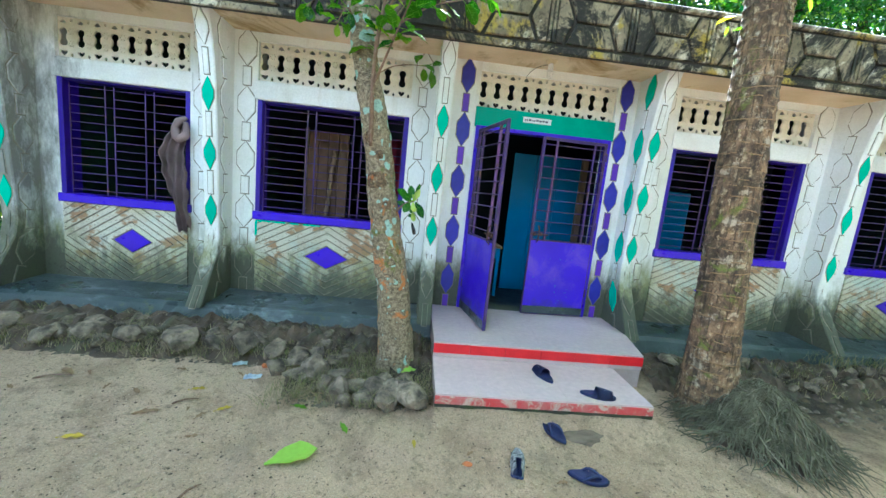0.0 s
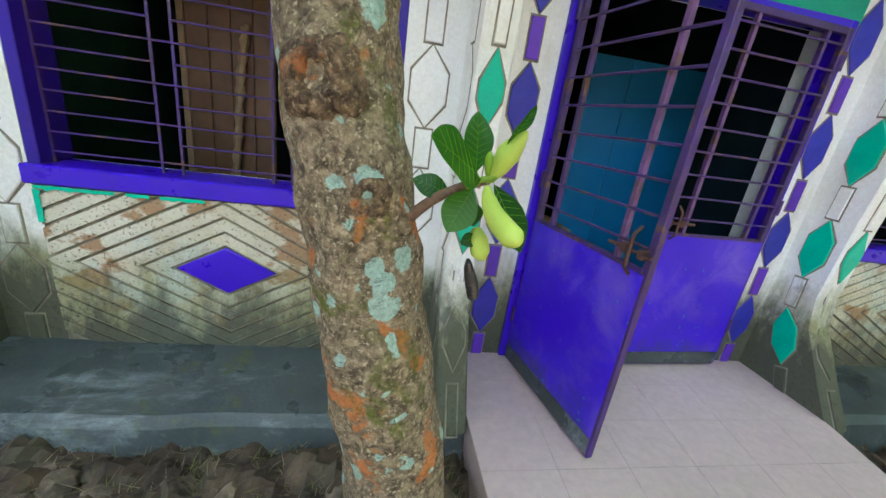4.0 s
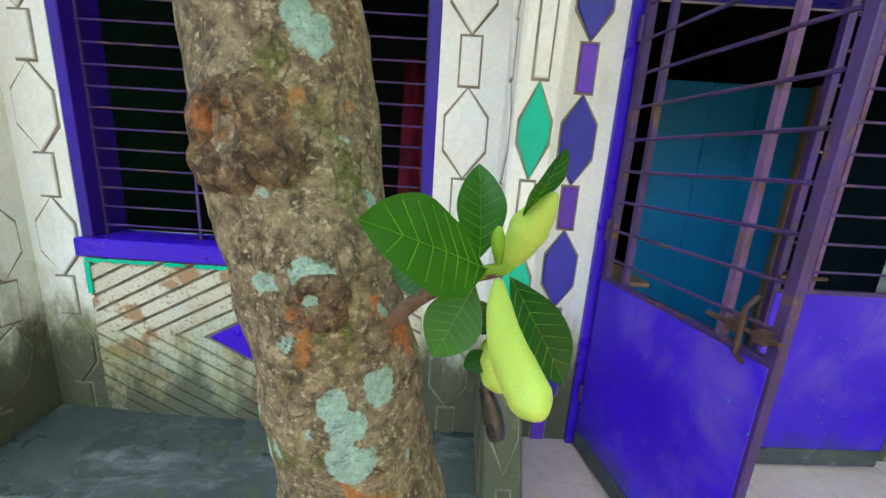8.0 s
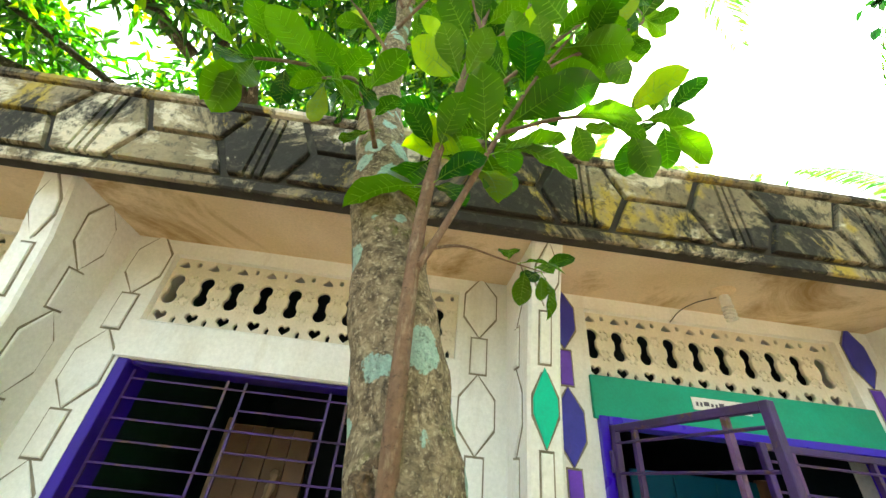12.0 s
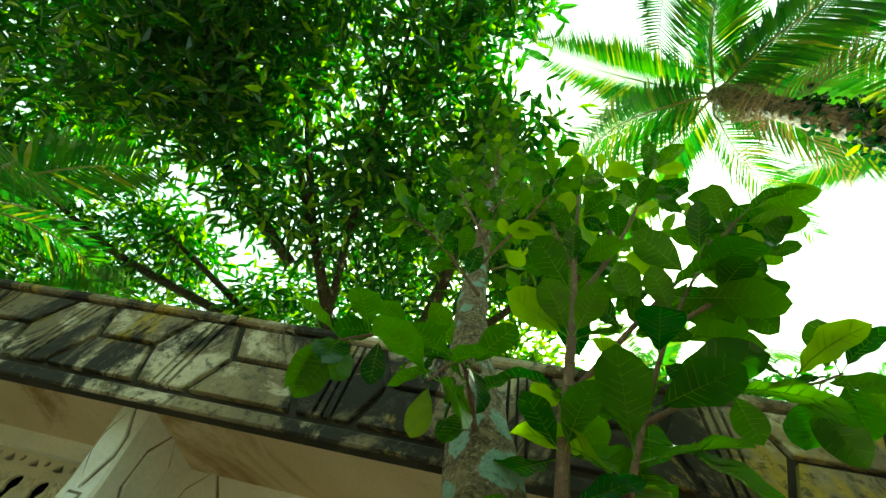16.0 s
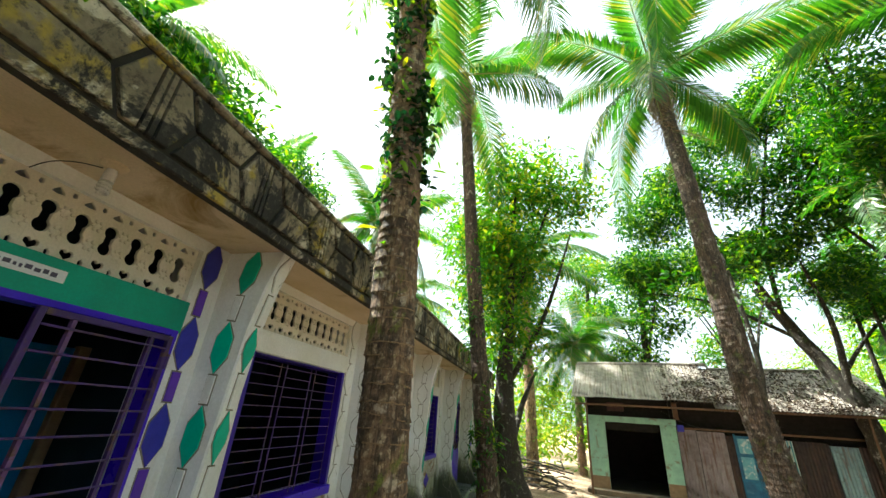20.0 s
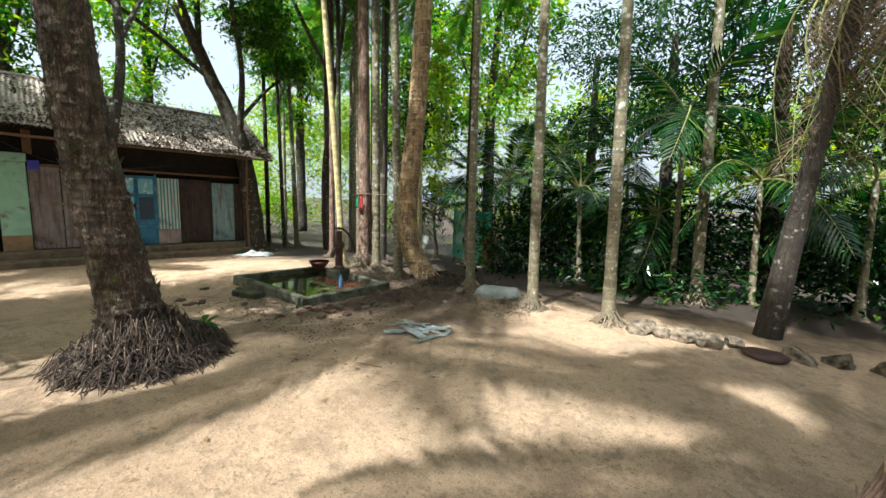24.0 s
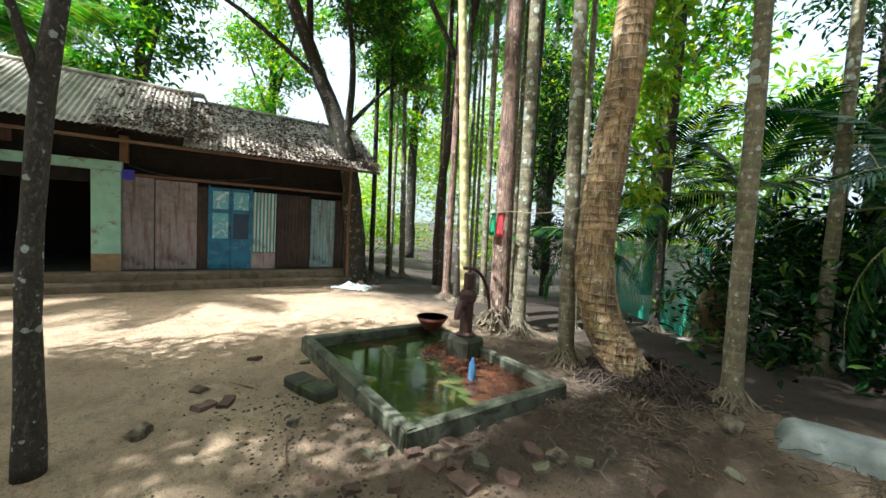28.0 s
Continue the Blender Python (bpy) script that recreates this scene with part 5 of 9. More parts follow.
def ringed_trunk(pts, radii, mat, pitch, lip, seed, seg=30, top=4.5, pale=None):
    """A palm trunk whose leaf scars stand out as uneven, tilted ledges, with furrows running up between them."""
    rng = random.Random(seed)
    path = smooth_path(pts, 240)
    rad = lerp_list(radii, 240)
    dist = [0.0]
    for a, b in zip(path, path[1:]):
        dist.append(dist[-1] + (b - a).length)
    bm = bmesh.new()
    rows, band = [], []
    s, k = 0.0, 0
    while s < dist[-1] - 0.02:
        step = pitch * rng.uniform(0.75, 1.25) * (1 if s < top else 2.2)
        tilt, turn, edge = rng.uniform(0.0, 0.3) * pitch, rng.uniform(0, 6.28), lip * rng.uniform(0.8, 1.2)
        for u, f in ((0.0, 0.0), (0.08, 1.0), (0.17, 0.85), (0.6, 0.2)):
            d = s + step * u
            i = min(max(sum(1 for q in range(0, 240, 8) if dist[q] <= d) * 8 - 8, 0), 231)
            while i < 238 and dist[i + 1] < d:
                i += 1
            w = min(1.0, (d - dist[i]) / max(dist[i + 1] - dist[i], 1e-6))
            c, r = path[i].lerp(path[i + 1], w), rad[i] + (rad[i + 1] - rad[i]) * w
            row = []
            for j in range(seg):
                a = 2 * math.pi * j / seg
                ca, sa = math.cos(a), math.sin(a)
                rough = 0.035 * noise.noise((ca * 5 + seed, sa * 5, d * 1.6)) + 0.05 * noise.noise((ca * 2 + seed, sa * 2, d * 5))
                ragged = f * edge * (0.55 + 0.9 * noise.noise((ca * 7, sa * 7 + seed, k * 3.1)))
                rr = r * (1 + rough) + ragged
                dz = tilt * math.cos(a - turn) + 0.14 * pitch * noise.noise((ca * 3 + k, sa * 3, seed))
                row.append(bm.verts.new((c.x + rr * ca, c.y + rr * sa, c.z + dz * (0 if k == 0 else 1))))
            rows.append(row)
            band.append(1 if u == 0.08 else 0)
        s += step
        k += 1
    for n, (p, q) in enumerate(zip(rows, rows[1:])):
        for j in range(seg):
            f = bm.faces.new((p[j], p[(j + 1) % seg], q[(j + 1) % seg], q[j]))
            if band[n] and noise.noise((j * 0.35, n * 0.9, seed)) > -0.12:
                f.material_index = 1
    bm.faces.new(rows[-1])
    me = finish("trunk", bm, mat, True)
    me.materials.append(pale or mat)
    return me


def bark_flakes(pts, radii, n, size, mat, seed, z0=0.1, z1=4.0):
    """Ragged flaps of dry bark that stand off a trunk."""
    rng = random.Random(seed)
    path, rad = smooth_path(pts, 120), lerp_list(radii, 120)
    use = [i for i in range(119) if z0 < path[i].z - path[0].z < z1]
    bm = bmesh.new()
    for k in range(n):
        i = rng.choice(use)
        a = rng.uniform(0, 2 * math.pi)
        out, side = Vector((math.cos(a), math.sin(a), 0)), Vector((-math.sin(a), math.cos(a), 0))
        up = (path[i + 1] - path[i]).normalized()
        p = path[i] + out * rad[i] * 0.99
        w, h = size * rng.uniform(0.4, 1.3), size * rng.uniform(0.5, 1.4)
        lift = rng.uniform(0.15, 0.6) * h
        v = [bm.verts.new(q) for q in (p - side * w / 2, p + side * w / 2, p + side * w * 0.25 + up * h + out * lift, p - side * w * 0.2 + up * h * 0.8 + out * lift * 0.9, p - out * 0.01 + up * h * 0.3)]
        bm.faces.new((v[0], v[1], v[2], v[3]))
        bm.faces.new((v[4], v[3], v[2]))
    return finish("bark_flake", bm, mat)


def flaky(tree, pts, radii, n, size, mat, seed, z1=4.0):
    ob = piece("bark_flake", bark_flakes(local(pts, pts[0]), radii, n, size, mat, seed, 0.1, z1), tree)
    tagged(ob, kind="stuff")


def roots_mesh(n, r0, r1, h, thick, mat, seed, loose=0.075, power=1.25, bend=0.55, drawn=0.35):
    """Tangled aerial roots that creep out and down from a trunk's foot."""
    rng = random.Random(seed)
    bm = bmesh.new()
    rise = lambda d: h * max(0.0, 1 - max(d - r0 * 0.6, 0) / (r1 - r0 * 0.6)) ** power
    for k in range(n):
        a = rng.uniform(0, 2 * math.pi)
        d = r0 * 0.7 + (r1 - r0) * rng.random() ** 1.3 * 0.8
        way = a + rng.uniform(-2.4, 2.4)
        x, y = d * math.cos(a), d * math.sin(a)
        pts, step = [], rng.uniform(0.03, 0.075)
        lift = rng.uniform(0.0, loose)
        for i in range(6):
            e = math.hypot(x, y)
            pts.append((x, y, rise(e) + lift * math.sin(math.pi * i / 5) * rng.uniform(0.3, 1.6) + rng.uniform(-0.008, 0.008)))
            way += rng.uniform(-bend, bend)
            out = math.atan2(y, x)
            way += drawn * math.sin(out - way)
            x, y = x + step * math.cos(way), y + step * math.sin(way)
        t = thick * rng.uniform(0.45, 1.5)
        tube(bm, pts, [t, t, t, t * 0.9, t * 0.7, t * 0.35], 4, caps=False)
    return finish("root_tangle", bm, mat, True)


def mound_mesh(r, h, mat, seed, seg=26, rings=8):
    bm = bmesh.new()
    rows = []
    for j in range(rings + 1):
        u = j / rings
        row = []
        for k in range(seg):
            a = 2 * math.pi * k / seg
            rr = r * u * (1 + 0.22 * noise.noise((math.cos(a) * 1.4 + seed, math.sin(a) * 1.4, u)))
            z = h * (1 - u ** 1.4) - 0.12 * (u == 1) + 0.09 * noise.noise((rr * math.cos(a) * 6, rr * math.sin(a) * 6, seed))
            row.append(bm.verts.new((rr * math.cos(a), rr * math.sin(a), z)))
        rows.append(row)
    for p, q in zip(rows, rows[1:]):
        for k in range(seg):
            bm.faces.new((p[k], q[k], q[(k + 1) % seg], p[(k + 1) % seg]))
    return finish("root_mound", bm, mat, True)


def local(pts, base):
    return [(x - base[0], y - base[1], z - base[2]) for x, y, z in pts]


PALM_LINES = {}


def palm(label, pts, radii, mat, seed, fronds, count, scale=1.0, dry=2, lift=55, rough=0.14, rings=0.05, n=40, category="palm tree", name="coconut_palm", group="", pitch=0.0, lip=0.008, pale=None, skip=()):
    base = pts[0]
    tree = thing(name, label, category, base, group=group)
    if pitch:
        piece("trunk", ringed_trunk(local(pts, base), radii, mat, pitch, lip, seed, pale=pale), tree)
    else:
        piece("trunk", trunk_mesh(local(pts, base), radii, mat, 16, n, rough, 6.0, rings, seed), tree)
    top = local(pts, base)[-1]
    PALM_LINES[tree.name] = (pts, radii)
    if count:
        crown(tree, top, fronds, count, seed, lift, scale, dry, skip)
    return tree


# the slim coconut palms beside the house
PALM1 = palm("tall coconut palm with mossy trunk beside the steps", [(2.50, 2.77, -0.05), (2.44, 2.77, 0.7), (2.38, 2.79, 1.8), (2.37, 2.86, 3.3), (2.36, 2.96, 5.2), (2.32, 3.1, 7.8), (2.28, 3.2, 9.5)],
             [0.24, 0.175, 0.16, 0.155, 0.145, 0.13, 0.12], BARKMOSS, 3, COCO_FRONDS, 11, 1.0, 4, pitch=0.085, lip=0.011, pale=RINGRUST)
piece("root_mound", mound_mesh(0.50, 0.33, BANK, 4.0), PALM1, Matrix.Translation((0.20, -0.26, 0)))
piece("root_tangle", roots_mesh(2300, 0.10, 0.56, 0.36, 0.0045, ROOTGREY, 5, 0.06, 1.1, 0.9, 0.15), PALM1, Matrix.Translation((0.20, -0.26, 0.02)))
cloud("climbing_fern", [(-0.13, 0.12, 3.9, 0.17, 0.17, 0.9), (-0.14, 0.20, 5.4, 0.18, 0.18, 1.3)], 50, 6, 0.13, LEAFBAMBOO, PALM1, 50, spread=0.07, ratio=0.28, droop=0.5)
cloud("climbing_ivy", [(-0.13, 0.11, 4.2, 0.165, 0.165, 0.9), (-0.15, 0.24, 6.0, 0.165, 0.165, 1.7)], 420, 7, 0.075, LEAFDARK, PALM1, 52, spread=0.05, ratio=0.7)
PALM2 = palm("tall coconut palm by the end of the house", [(7.13, 2.68, -0.1), (7.15, 2.75, 1.2), (7.16, 2.88, 2.4), (7.11, 3.18, 5.8), (7.0, 3.5, 10.3)], [0.26, 0.17, 0.16, 0.14, 0.12], BARKOLD, 8, COCO_FRONDS, 8, 1.05, 4, pitch=0.09, lip=0.008)
piece("root_mound", mound_mesh(0.95, 0.40, BANK, 9.0), PALM2)
piece("root_tangle", roots_mesh(1500, 0.2, 1.35, 0.44, 0.012, ROOTDARK, 6), PALM2)
cloud("climbing_fern", [(-0.02, 0.12, 1.8, 0.2, 0.2, 1.0), (0.0, 0.4, 4.6, 0.22, 0.22, 1.6)], 160, 7, 0.12, LEAFMANGO, PALM2, 54, spread=0.07, ratio=0.3, droop=0.6)
COCO = palm("leaning coconut palm with a tangle of bare roots", [(7.10, -1.74, -0.2), (7.20, -1.67, 0.5), (7.32, -1.56, 1.45), (7.40, -1.45, 2.6), (7.38, -1.32, 5.3), (7.4, -1.1, 9.8)], [0.36, 0.255, 0.222, 0.20, 0.175, 0.14], BARKOLD, 12, COCO_FRONDS, 12, 1.0, 5, pitch=0.10, lip=0.012)
piece("root_mound", mound_mesh(0.68, 0.40, BANK, 2.0), COCO, Matrix.Translation((-0.08, 0.0, 0)))
piece("root_tangle", roots_mesh(3200, 0.24, 0.84, 0.46, 0.0055, ROOTDARK, 7, 0.12, 1.5, 1.0, 0.1), COCO, Matrix.Translation((-0.08, 0, 0)))
piece("root_tangle", roots_mesh(420, 0.26, 0.76, 0.48, 0.0065, ROOTBROWN, 17, 0.16, 1.4, 1.1, 0.05), COCO, Matrix.Translation((-0.08, 0, 0)))
PATHPALM = palm("thick ringed coconut palm standing in the yard", [(2.12, -1.32, -0.2), (1.945, -1.17, 0.7), (1.78, -1.01, 1.6), (1.71, -0.80, 2.5), (1.62, -0.55, 4.5), (1.55, -0.45, 8.6)], [0.215, 0.168, 0.150, 0.138, 0.128, 0.115], BARKCOCO, 16, COCO_FRONDS, 11, 1.0, 2, pitch=0.115, lip=0.010, pale=RINGPALE)
piece("root_tangle", roots_mesh(400, 0.2, 0.55, 0.22, 0.007, ROOTDARK, 8), PATHPALM)
PALM3 = palm("palm with a bent orange-brown trunk beside the washing tank", [(6.62, -6.84, -0.28), (6.86, -6.64, 0.08), (7.06, -6.46, 0.62), (7.13, -6.39, 1.3), (7.08, -6.42, 2.3), (6.99, -6.46, 3.4), (6.85, -6.4, 5.6), (6.8, -6.3, 10.4)],
             [0.34, 0.27, 0.22, 0.20, 0.19, 0.18, 0.16, 0.14], BARKORANGE, 20, COCO_FRONDS, 8, 1.0, 3, pitch=0.10, lip=0.012, pale=RINGPALE)
piece("root_tangle", roots_mesh(1100, 0.26, 1.0, 0.30, 0.008, ROOTDARK, 9), PALM3)
cloud("clinging_plant", [(0.38, -0.36, 2.6, 0.25, 0.25, 0.8), (0.3, -0.34, 4.2, 0.26, 0.26, 1.2)], 150, 7, 0.14, LEAFBAMBOO, PALM3, 56, spread=0.06, ratio=0.35, droop=0.4)
for _t, _n, _sz, _m, _sd in ((PATHPALM, 240, 0.045, BARKCOCO, 41), (COCO, 600, 0.075, BARKOLD, 42), (PALM1, 150, 0.035, BARKMOSS, 43), (PALM3, 200, 0.05, BARKORANGE, 44), (PALM2, 200, 0.045, BARKOLD, 45)):
    flaky(_t, PALM_LINES[_t.name][0], PALM_LINES[_t.name][1], _n, _sz, _m, _sd)
for _k, (_x, _y, _n) in enumerate(((6.4, -5.95, 420), (6.8, -5.3, 200), (4.8, -6.3, 200))):
    _o = piece("surface_roots", roots_mesh(_n, 0.05, 1.15, 0.02, 0.0042, ROOTBROWN, 80 + _k), None, Matrix.Translation((_x, _y, ground_height(_x, _y) - 0.004)))
    tagged(_o, "thin bare roots creeping over the damp soil", "roots", kind="stuff")
palm("short coconut palm behind the shed", [(21.8, 0.0, -0.2), (21.7, 0.0, 2.5), (21.8, -0.1, 6.0)], [0.22, 0.17, 0.15], BARKCOCO, 24, COCO_FRONDS, 18, 1.15, 2)
palm("coconut palm beyond the end of the house", [(16.3, 2.2, -0.2), (16.4, 2.3, 4.0), (16.5, 2.4, 9.0)], [0.24, 0.2, 0.16], BARKORANGE, 26, COCO_FRONDS, 15, 1.0, 2)
for _k, _p in enumerate([(13.5, 8.5, 9.5), (19.0, 9.5, 8.0), (3.8, 11.5, 10.5), (12.0, 14.5, 11.5)]):
    palm("coconut palm behind the house", [(_p[0] + 0.4, _p[1], -0.2), (_p[0] + 0.2, _p[1], _p[2] * 0.5), _p], [0.22, 0.17, 0.13], BARKCOCO, 60 + _k, COCO_FRONDS, 15, 1.0, 2, n=24)
# a rope-like wire beside the jackfruit tree
_w = thing("overhead_cable", "thin black cable running up past the roof edge", "cable", (-0.95, 3.4, 3.55))
part("cable", tube(bmesh.new(), smooth_path([(0, 0.2, 0), (-0.02, 0.05, 1.2), (-0.2, -0.2, 4.0)], 10), [0.006] * 10, 5), BLACKPL, _w)


# the slender areca palms round the tank
def areca(x, y, lean, height, r, seed, count=8, mat=BARKGREY, fronds=None, scale=1.0):
    z = ground_height(x, y) - 0.05
    t = palm("slender areca palm with ringed grey trunk", [(x, y, z), (x + lean[0] * 0.12, y + lean[1] * 0.12, z + 0.5), (x + lean[0] * 0.5, y + lean[1] * 0.5, z + height * 0.5), (x + lean[0], y + lean[1], z + height)],
             [r * 1.9, r * 1.15, r, r * 0.8], mat, seed, fronds or ARECA_FRONDS, count, scale, 0, 60, 0.08, 0.03, 24, "palm tree", "areca_palm", "areca palms")
    piece("root_tangle", AREC_ROOTS, t, Matrix.Scale(r / 0.075, 4))
    return t


AREC_ROOTS = roots_mesh(70, 0.10, 0.24, 0.26, 0.008, STRAW, 14)
for _k, (_x, _y, _lx, _ly, _h, _r) in enumerate([
        (4.29, -6.17, 0.22, -0.10, 7.2, 0.078), (3.10, -6.11, 0.25, -0.45, 7.0, 0.08), (5.85, -6.90, 0.2, -0.1, 7.5, 0.075), (7.45, -6.58, 0.3, 0.1, 8.0, 0.085), (8.52, -7.06, 0.2, 0.0, 8.4, 0.090),
        (8.92, -7.08, 0.15, 0.05, 8.6, 0.135), (9.42, -6.89, 0.45, 0.48, 8.2, 0.070), (11.18, -8.05, -0.1, 0.1, 8.0, 0.075), (10.7, -7.9, 0.1, 0.0, 8.5, 0.06), (15.5, -10.1, 0.1, 0.2, 6.4, 0.085),
        (16.2, -9.3, 0.0, 0.1, 8.2, 0.075), (15.2, -9.3, 0.1, 0.2, 8.0, 0.06), (13.4, -9.9, 0.2, 0.0, 8.4, 0.07), (12.6, -9.2, 0.1, 0.1, 9.0, 0.06), (10.4, -8.4, 0.1, 0.1, 9.0, 0.06),
        (10.6, -9.6, 0.0, 0.0, 8.6, 0.07), (8.6, -9.0, 0.1, 0.1, 8.0, 0.06), (7.4, -9.6, 0.0, 0.1, 7.4, 0.065), (5.3, -9.2, 0.1, 0.0, 7.6, 0.07), (1.9, -8.6, 0.2, 0.0, 6.5, 0.085), (9.2, -8.1, -0.05, 0.1, 9.0, 0.05), (12.2, -11.5, 0, 0, 9.0, 0.07), (14.4, -12.0, 0, 0, 8.0, 0.07), (17.5, -11.0, 0, 0, 8.5, 0.07), (11.0, -9.1, 0.1, 0, 9.0, 0.045), (11.7, -10.4, 0.0, 0.1, 9.0, 0.05), (13.0, -10.8, 0.1, 0, 8.6, 0.045), (14.2, -10.6, 0, 0.1, 8.8, 0.05), (9.9, -9.0, 0.05, 0, 9.2, 0.045), (8.2, -8.2, 0.1, 0.1, 8.8, 0.045), (15.0, -11.2, 0.0, 0.1, 8.5, 0.05), (12.0, -9.9, 0.15, 0.0, 9.0, 0.04)]):
    areca(_x, _y, (_lx, _ly), _h, _r, 100 + _k, 7 if _k < 12 else 6, (BARKBROWN if _k in (5, 7) else BARKCREAM if _k in (6, 16) else BARKDARK if _k in (8, 10, 11, 13, 17, 20, 25, 28) else BARKGREY))
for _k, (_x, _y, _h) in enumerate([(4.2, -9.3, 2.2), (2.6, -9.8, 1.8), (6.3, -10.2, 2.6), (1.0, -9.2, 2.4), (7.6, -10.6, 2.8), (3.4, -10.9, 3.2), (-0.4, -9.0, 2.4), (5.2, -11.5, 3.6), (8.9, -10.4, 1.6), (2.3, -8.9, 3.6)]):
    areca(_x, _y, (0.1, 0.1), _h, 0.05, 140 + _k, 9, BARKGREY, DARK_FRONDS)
for _k, (_x, _y, _h) in enumerate([(-6.6, 5.2, 4.0), (-7.6, 4.0, 3.6), (-6.9, 6.6, 4.6), (-3.4, 8.7, 4.2), (-6.3, 3.6, 4.6), (-5.2, 8.8, 4.8)]):
    areca(_x, _y, (0.1, 0.1), _h, 0.06, 160 + _k, 10, BARKGREY, ARECA_FRONDS, 1.1)


def broad_tree(name, label, pts, radii, mat, limbs, blobs, n, per, size, leaf, seed, ratio=0.3, droop=0.35, spread=0.24, category="tree"):
    base = pts[0]
    tree = thing(name, label, category, base)
    piece("trunk", trunk_mesh(local(pts, base), radii, mat, 16, 24, 0.22, 3.0, 0, seed), tree)
    for k, (way, r) in enumerate(limbs):
        way = local(way, base)
        m = 12
        bm = tube(bmesh.new(), smooth_path(way, m), lerp_list([r, r * 0.7, r * 0.25], m), 8, 0.15, 5.0, True, seed + k)
        part("limb", bm, mat, tree, smooth=True)
    cloud("crown", [(b[0] - base[0], b[1] - base[1], b[2] - base[2], *b[3:]) for b in blobs], n, per, size, leaf, tree, seed, ratio=ratio, droop=droop, spread=spread)
    return tree


# great mango tree that hangs over the roof
broad_tree("mango_tree", "spreading mango tree overhanging the roof", [(-3.0, 9.4, -0.2), (-3.0, 9.2, 2.0), (-2.8, 8.6, 4.5), (-2.5, 7.8, 6.5)], [0.45, 0.38, 0.32, 0.25], BARKDARK,
           [([(-2.8, 8.6, 4.5), (-3.6, 6.5, 6.6), (-4.2, 4.0, 7.6)], 0.16), ([(-2.5, 7.8, 6.4), (-1.6, 5.6, 7.8), (-1.2, 3.2, 8.6)], 0.14), ([(-2.5, 7.8, 6.4), (-0.5, 6.5, 7.6), (0.6, 5.4, 8.2)], 0.10), ([(-2.6, 8.2, 5.4), (-5.0, 7.0, 6.6), (-6.8, 5.2, 7.0)], 0.12), ([(-3.6, 6.5, 6.6), (-3.0, 3.6, 8.2), (-2.4, 1.8, 9.0)], 0.08), ([(-4.2, 5.6, 6.8), (-6.2, 3.6, 7.8), (-8.4, 1.6, 8.2)], 0.10), ([(-5.0, 6.8, 6.4), (-7.6, 5.6, 6.6), (-9.8, 4.0, 7.2)], 0.09), ([(-3.9, 5.0, 7.2), (-4.4, 2.4, 8.6), (-5.2, 0.4, 9.2)], 0.07)],
           [(-4.2, 4.4, 7.6, 1.7, 1.6, 1.0), (-1.8, 4.2, 8.4, 1.7, 1.6, 1.0), (-2.6, 2.4, 9.0, 1.7, 1.5, 0.9), (-5.8, 3.0, 7.3, 1.7, 1.3, 0.8), (-7.4, 6.0, 7.2, 1.4, 1.3, 0.9), (-4.6, 2.2, 7.9, 1.5, 1.1, 0.7), (-2.5, 6.4, 8.6, 2.0, 1.6, 1.4), (0.0, 5.8, 8.2, 1.1, 1.2, 0.9), (-4.8, 7.6, 7.0, 1.6, 1.4, 1.4), (-5.4, 2.8, 8.6, 1.7, 1.5, 1.0), (-1.0, 8.0, 6.4, 1.8, 1.2, 1.6),
            (-7.6, 1.6, 8.4, 1.8, 1.5, 1.1), (-4.2, 0.8, 9.2, 1.7, 1.2, 0.9), (-9.0, 3.6, 7.6, 1.8, 1.6, 1.4), (-10.5, 0.4, 8.0, 1.9, 1.6, 1.3), (-1.6, 1.8, 9.6, 1.3, 1.0, 0.7), (-6.4, 0.0, 9.4, 1.6, 1.2, 0.9), (-9.4, 6.0, 6.0, 1.6, 1.6, 1.6)], 2700, 15, 0.29, LEAFMANGO, 70, 0.24, 0.6)
broad_tree("bright_tree", "sunlit leafy tree behind the roof", [(-1.2, 11.0, -0.2), (-1.1, 10.8, 3.0), (-0.9, 10.2, 6.0)], [0.25, 0.2, 0.14], BARKDARK,
           [([(-0.9, 10.2, 6.0), (-0.6, 9.0, 7.4), (-0.4, 8.0, 8.2)], 0.08)], [(-0.9, 8.2, 7.6, 1.6, 1.2, 1.5), (-1.8, 9.6, 6.4, 1.8, 1.4, 1.6), (-3.4, 10.4, 5.2, 2.0, 1.2, 1.2), (0.4, 9.6, 5.4, 1.4, 1.2, 1.4), (-0.2, 6.8, 9.6, 1.3, 1.2, 0.9)], 700, 14, 0.20, LEAFBAMBOO, 72, 0.4, 0.2)
for _x, _y, _h, _sd in ((7.6, 13.6, 14.0, 400), (10.6, 11.6, 11.4, 404), (14.0, 12.6, 12.2, 408)):
    broad_tree("tall_tree", "tall leafy tree rising behind the roof", [(_x, _y, -0.2), (_x + 0.1, _y, _h * 0.5), (_x, _y - 0.2, _h * 0.9)], [0.3, 0.24, 0.1], BARKDARK,
               [([(_x + 0.1, _y, _h * 0.5), (_x - 0.8, _y - 0.4, _h * 0.7), (_x - 1.2, _y - 0.6, _h * 0.85)], 0.08)],
               [(_x, _y, _h * 0.93, 1.3, 1.2, 1.0), (_x - 1.0, _y - 0.4, _h * 0.84, 1.2, 1.1, 0.9), (_x + 0.9, _y - 0.2, _h * 0.78, 1.2, 1.1, 1.0), (_x - 0.4, _y - 0.5, _h * 0.68, 1.3, 1.1, 1.0), (_x + 0.5, _y - 0.3, _h * 0.55, 1.2, 1.1, 1.0)], 620, 12, 0.20, LEAFMANGO, _sd, 0.4, 0.4)
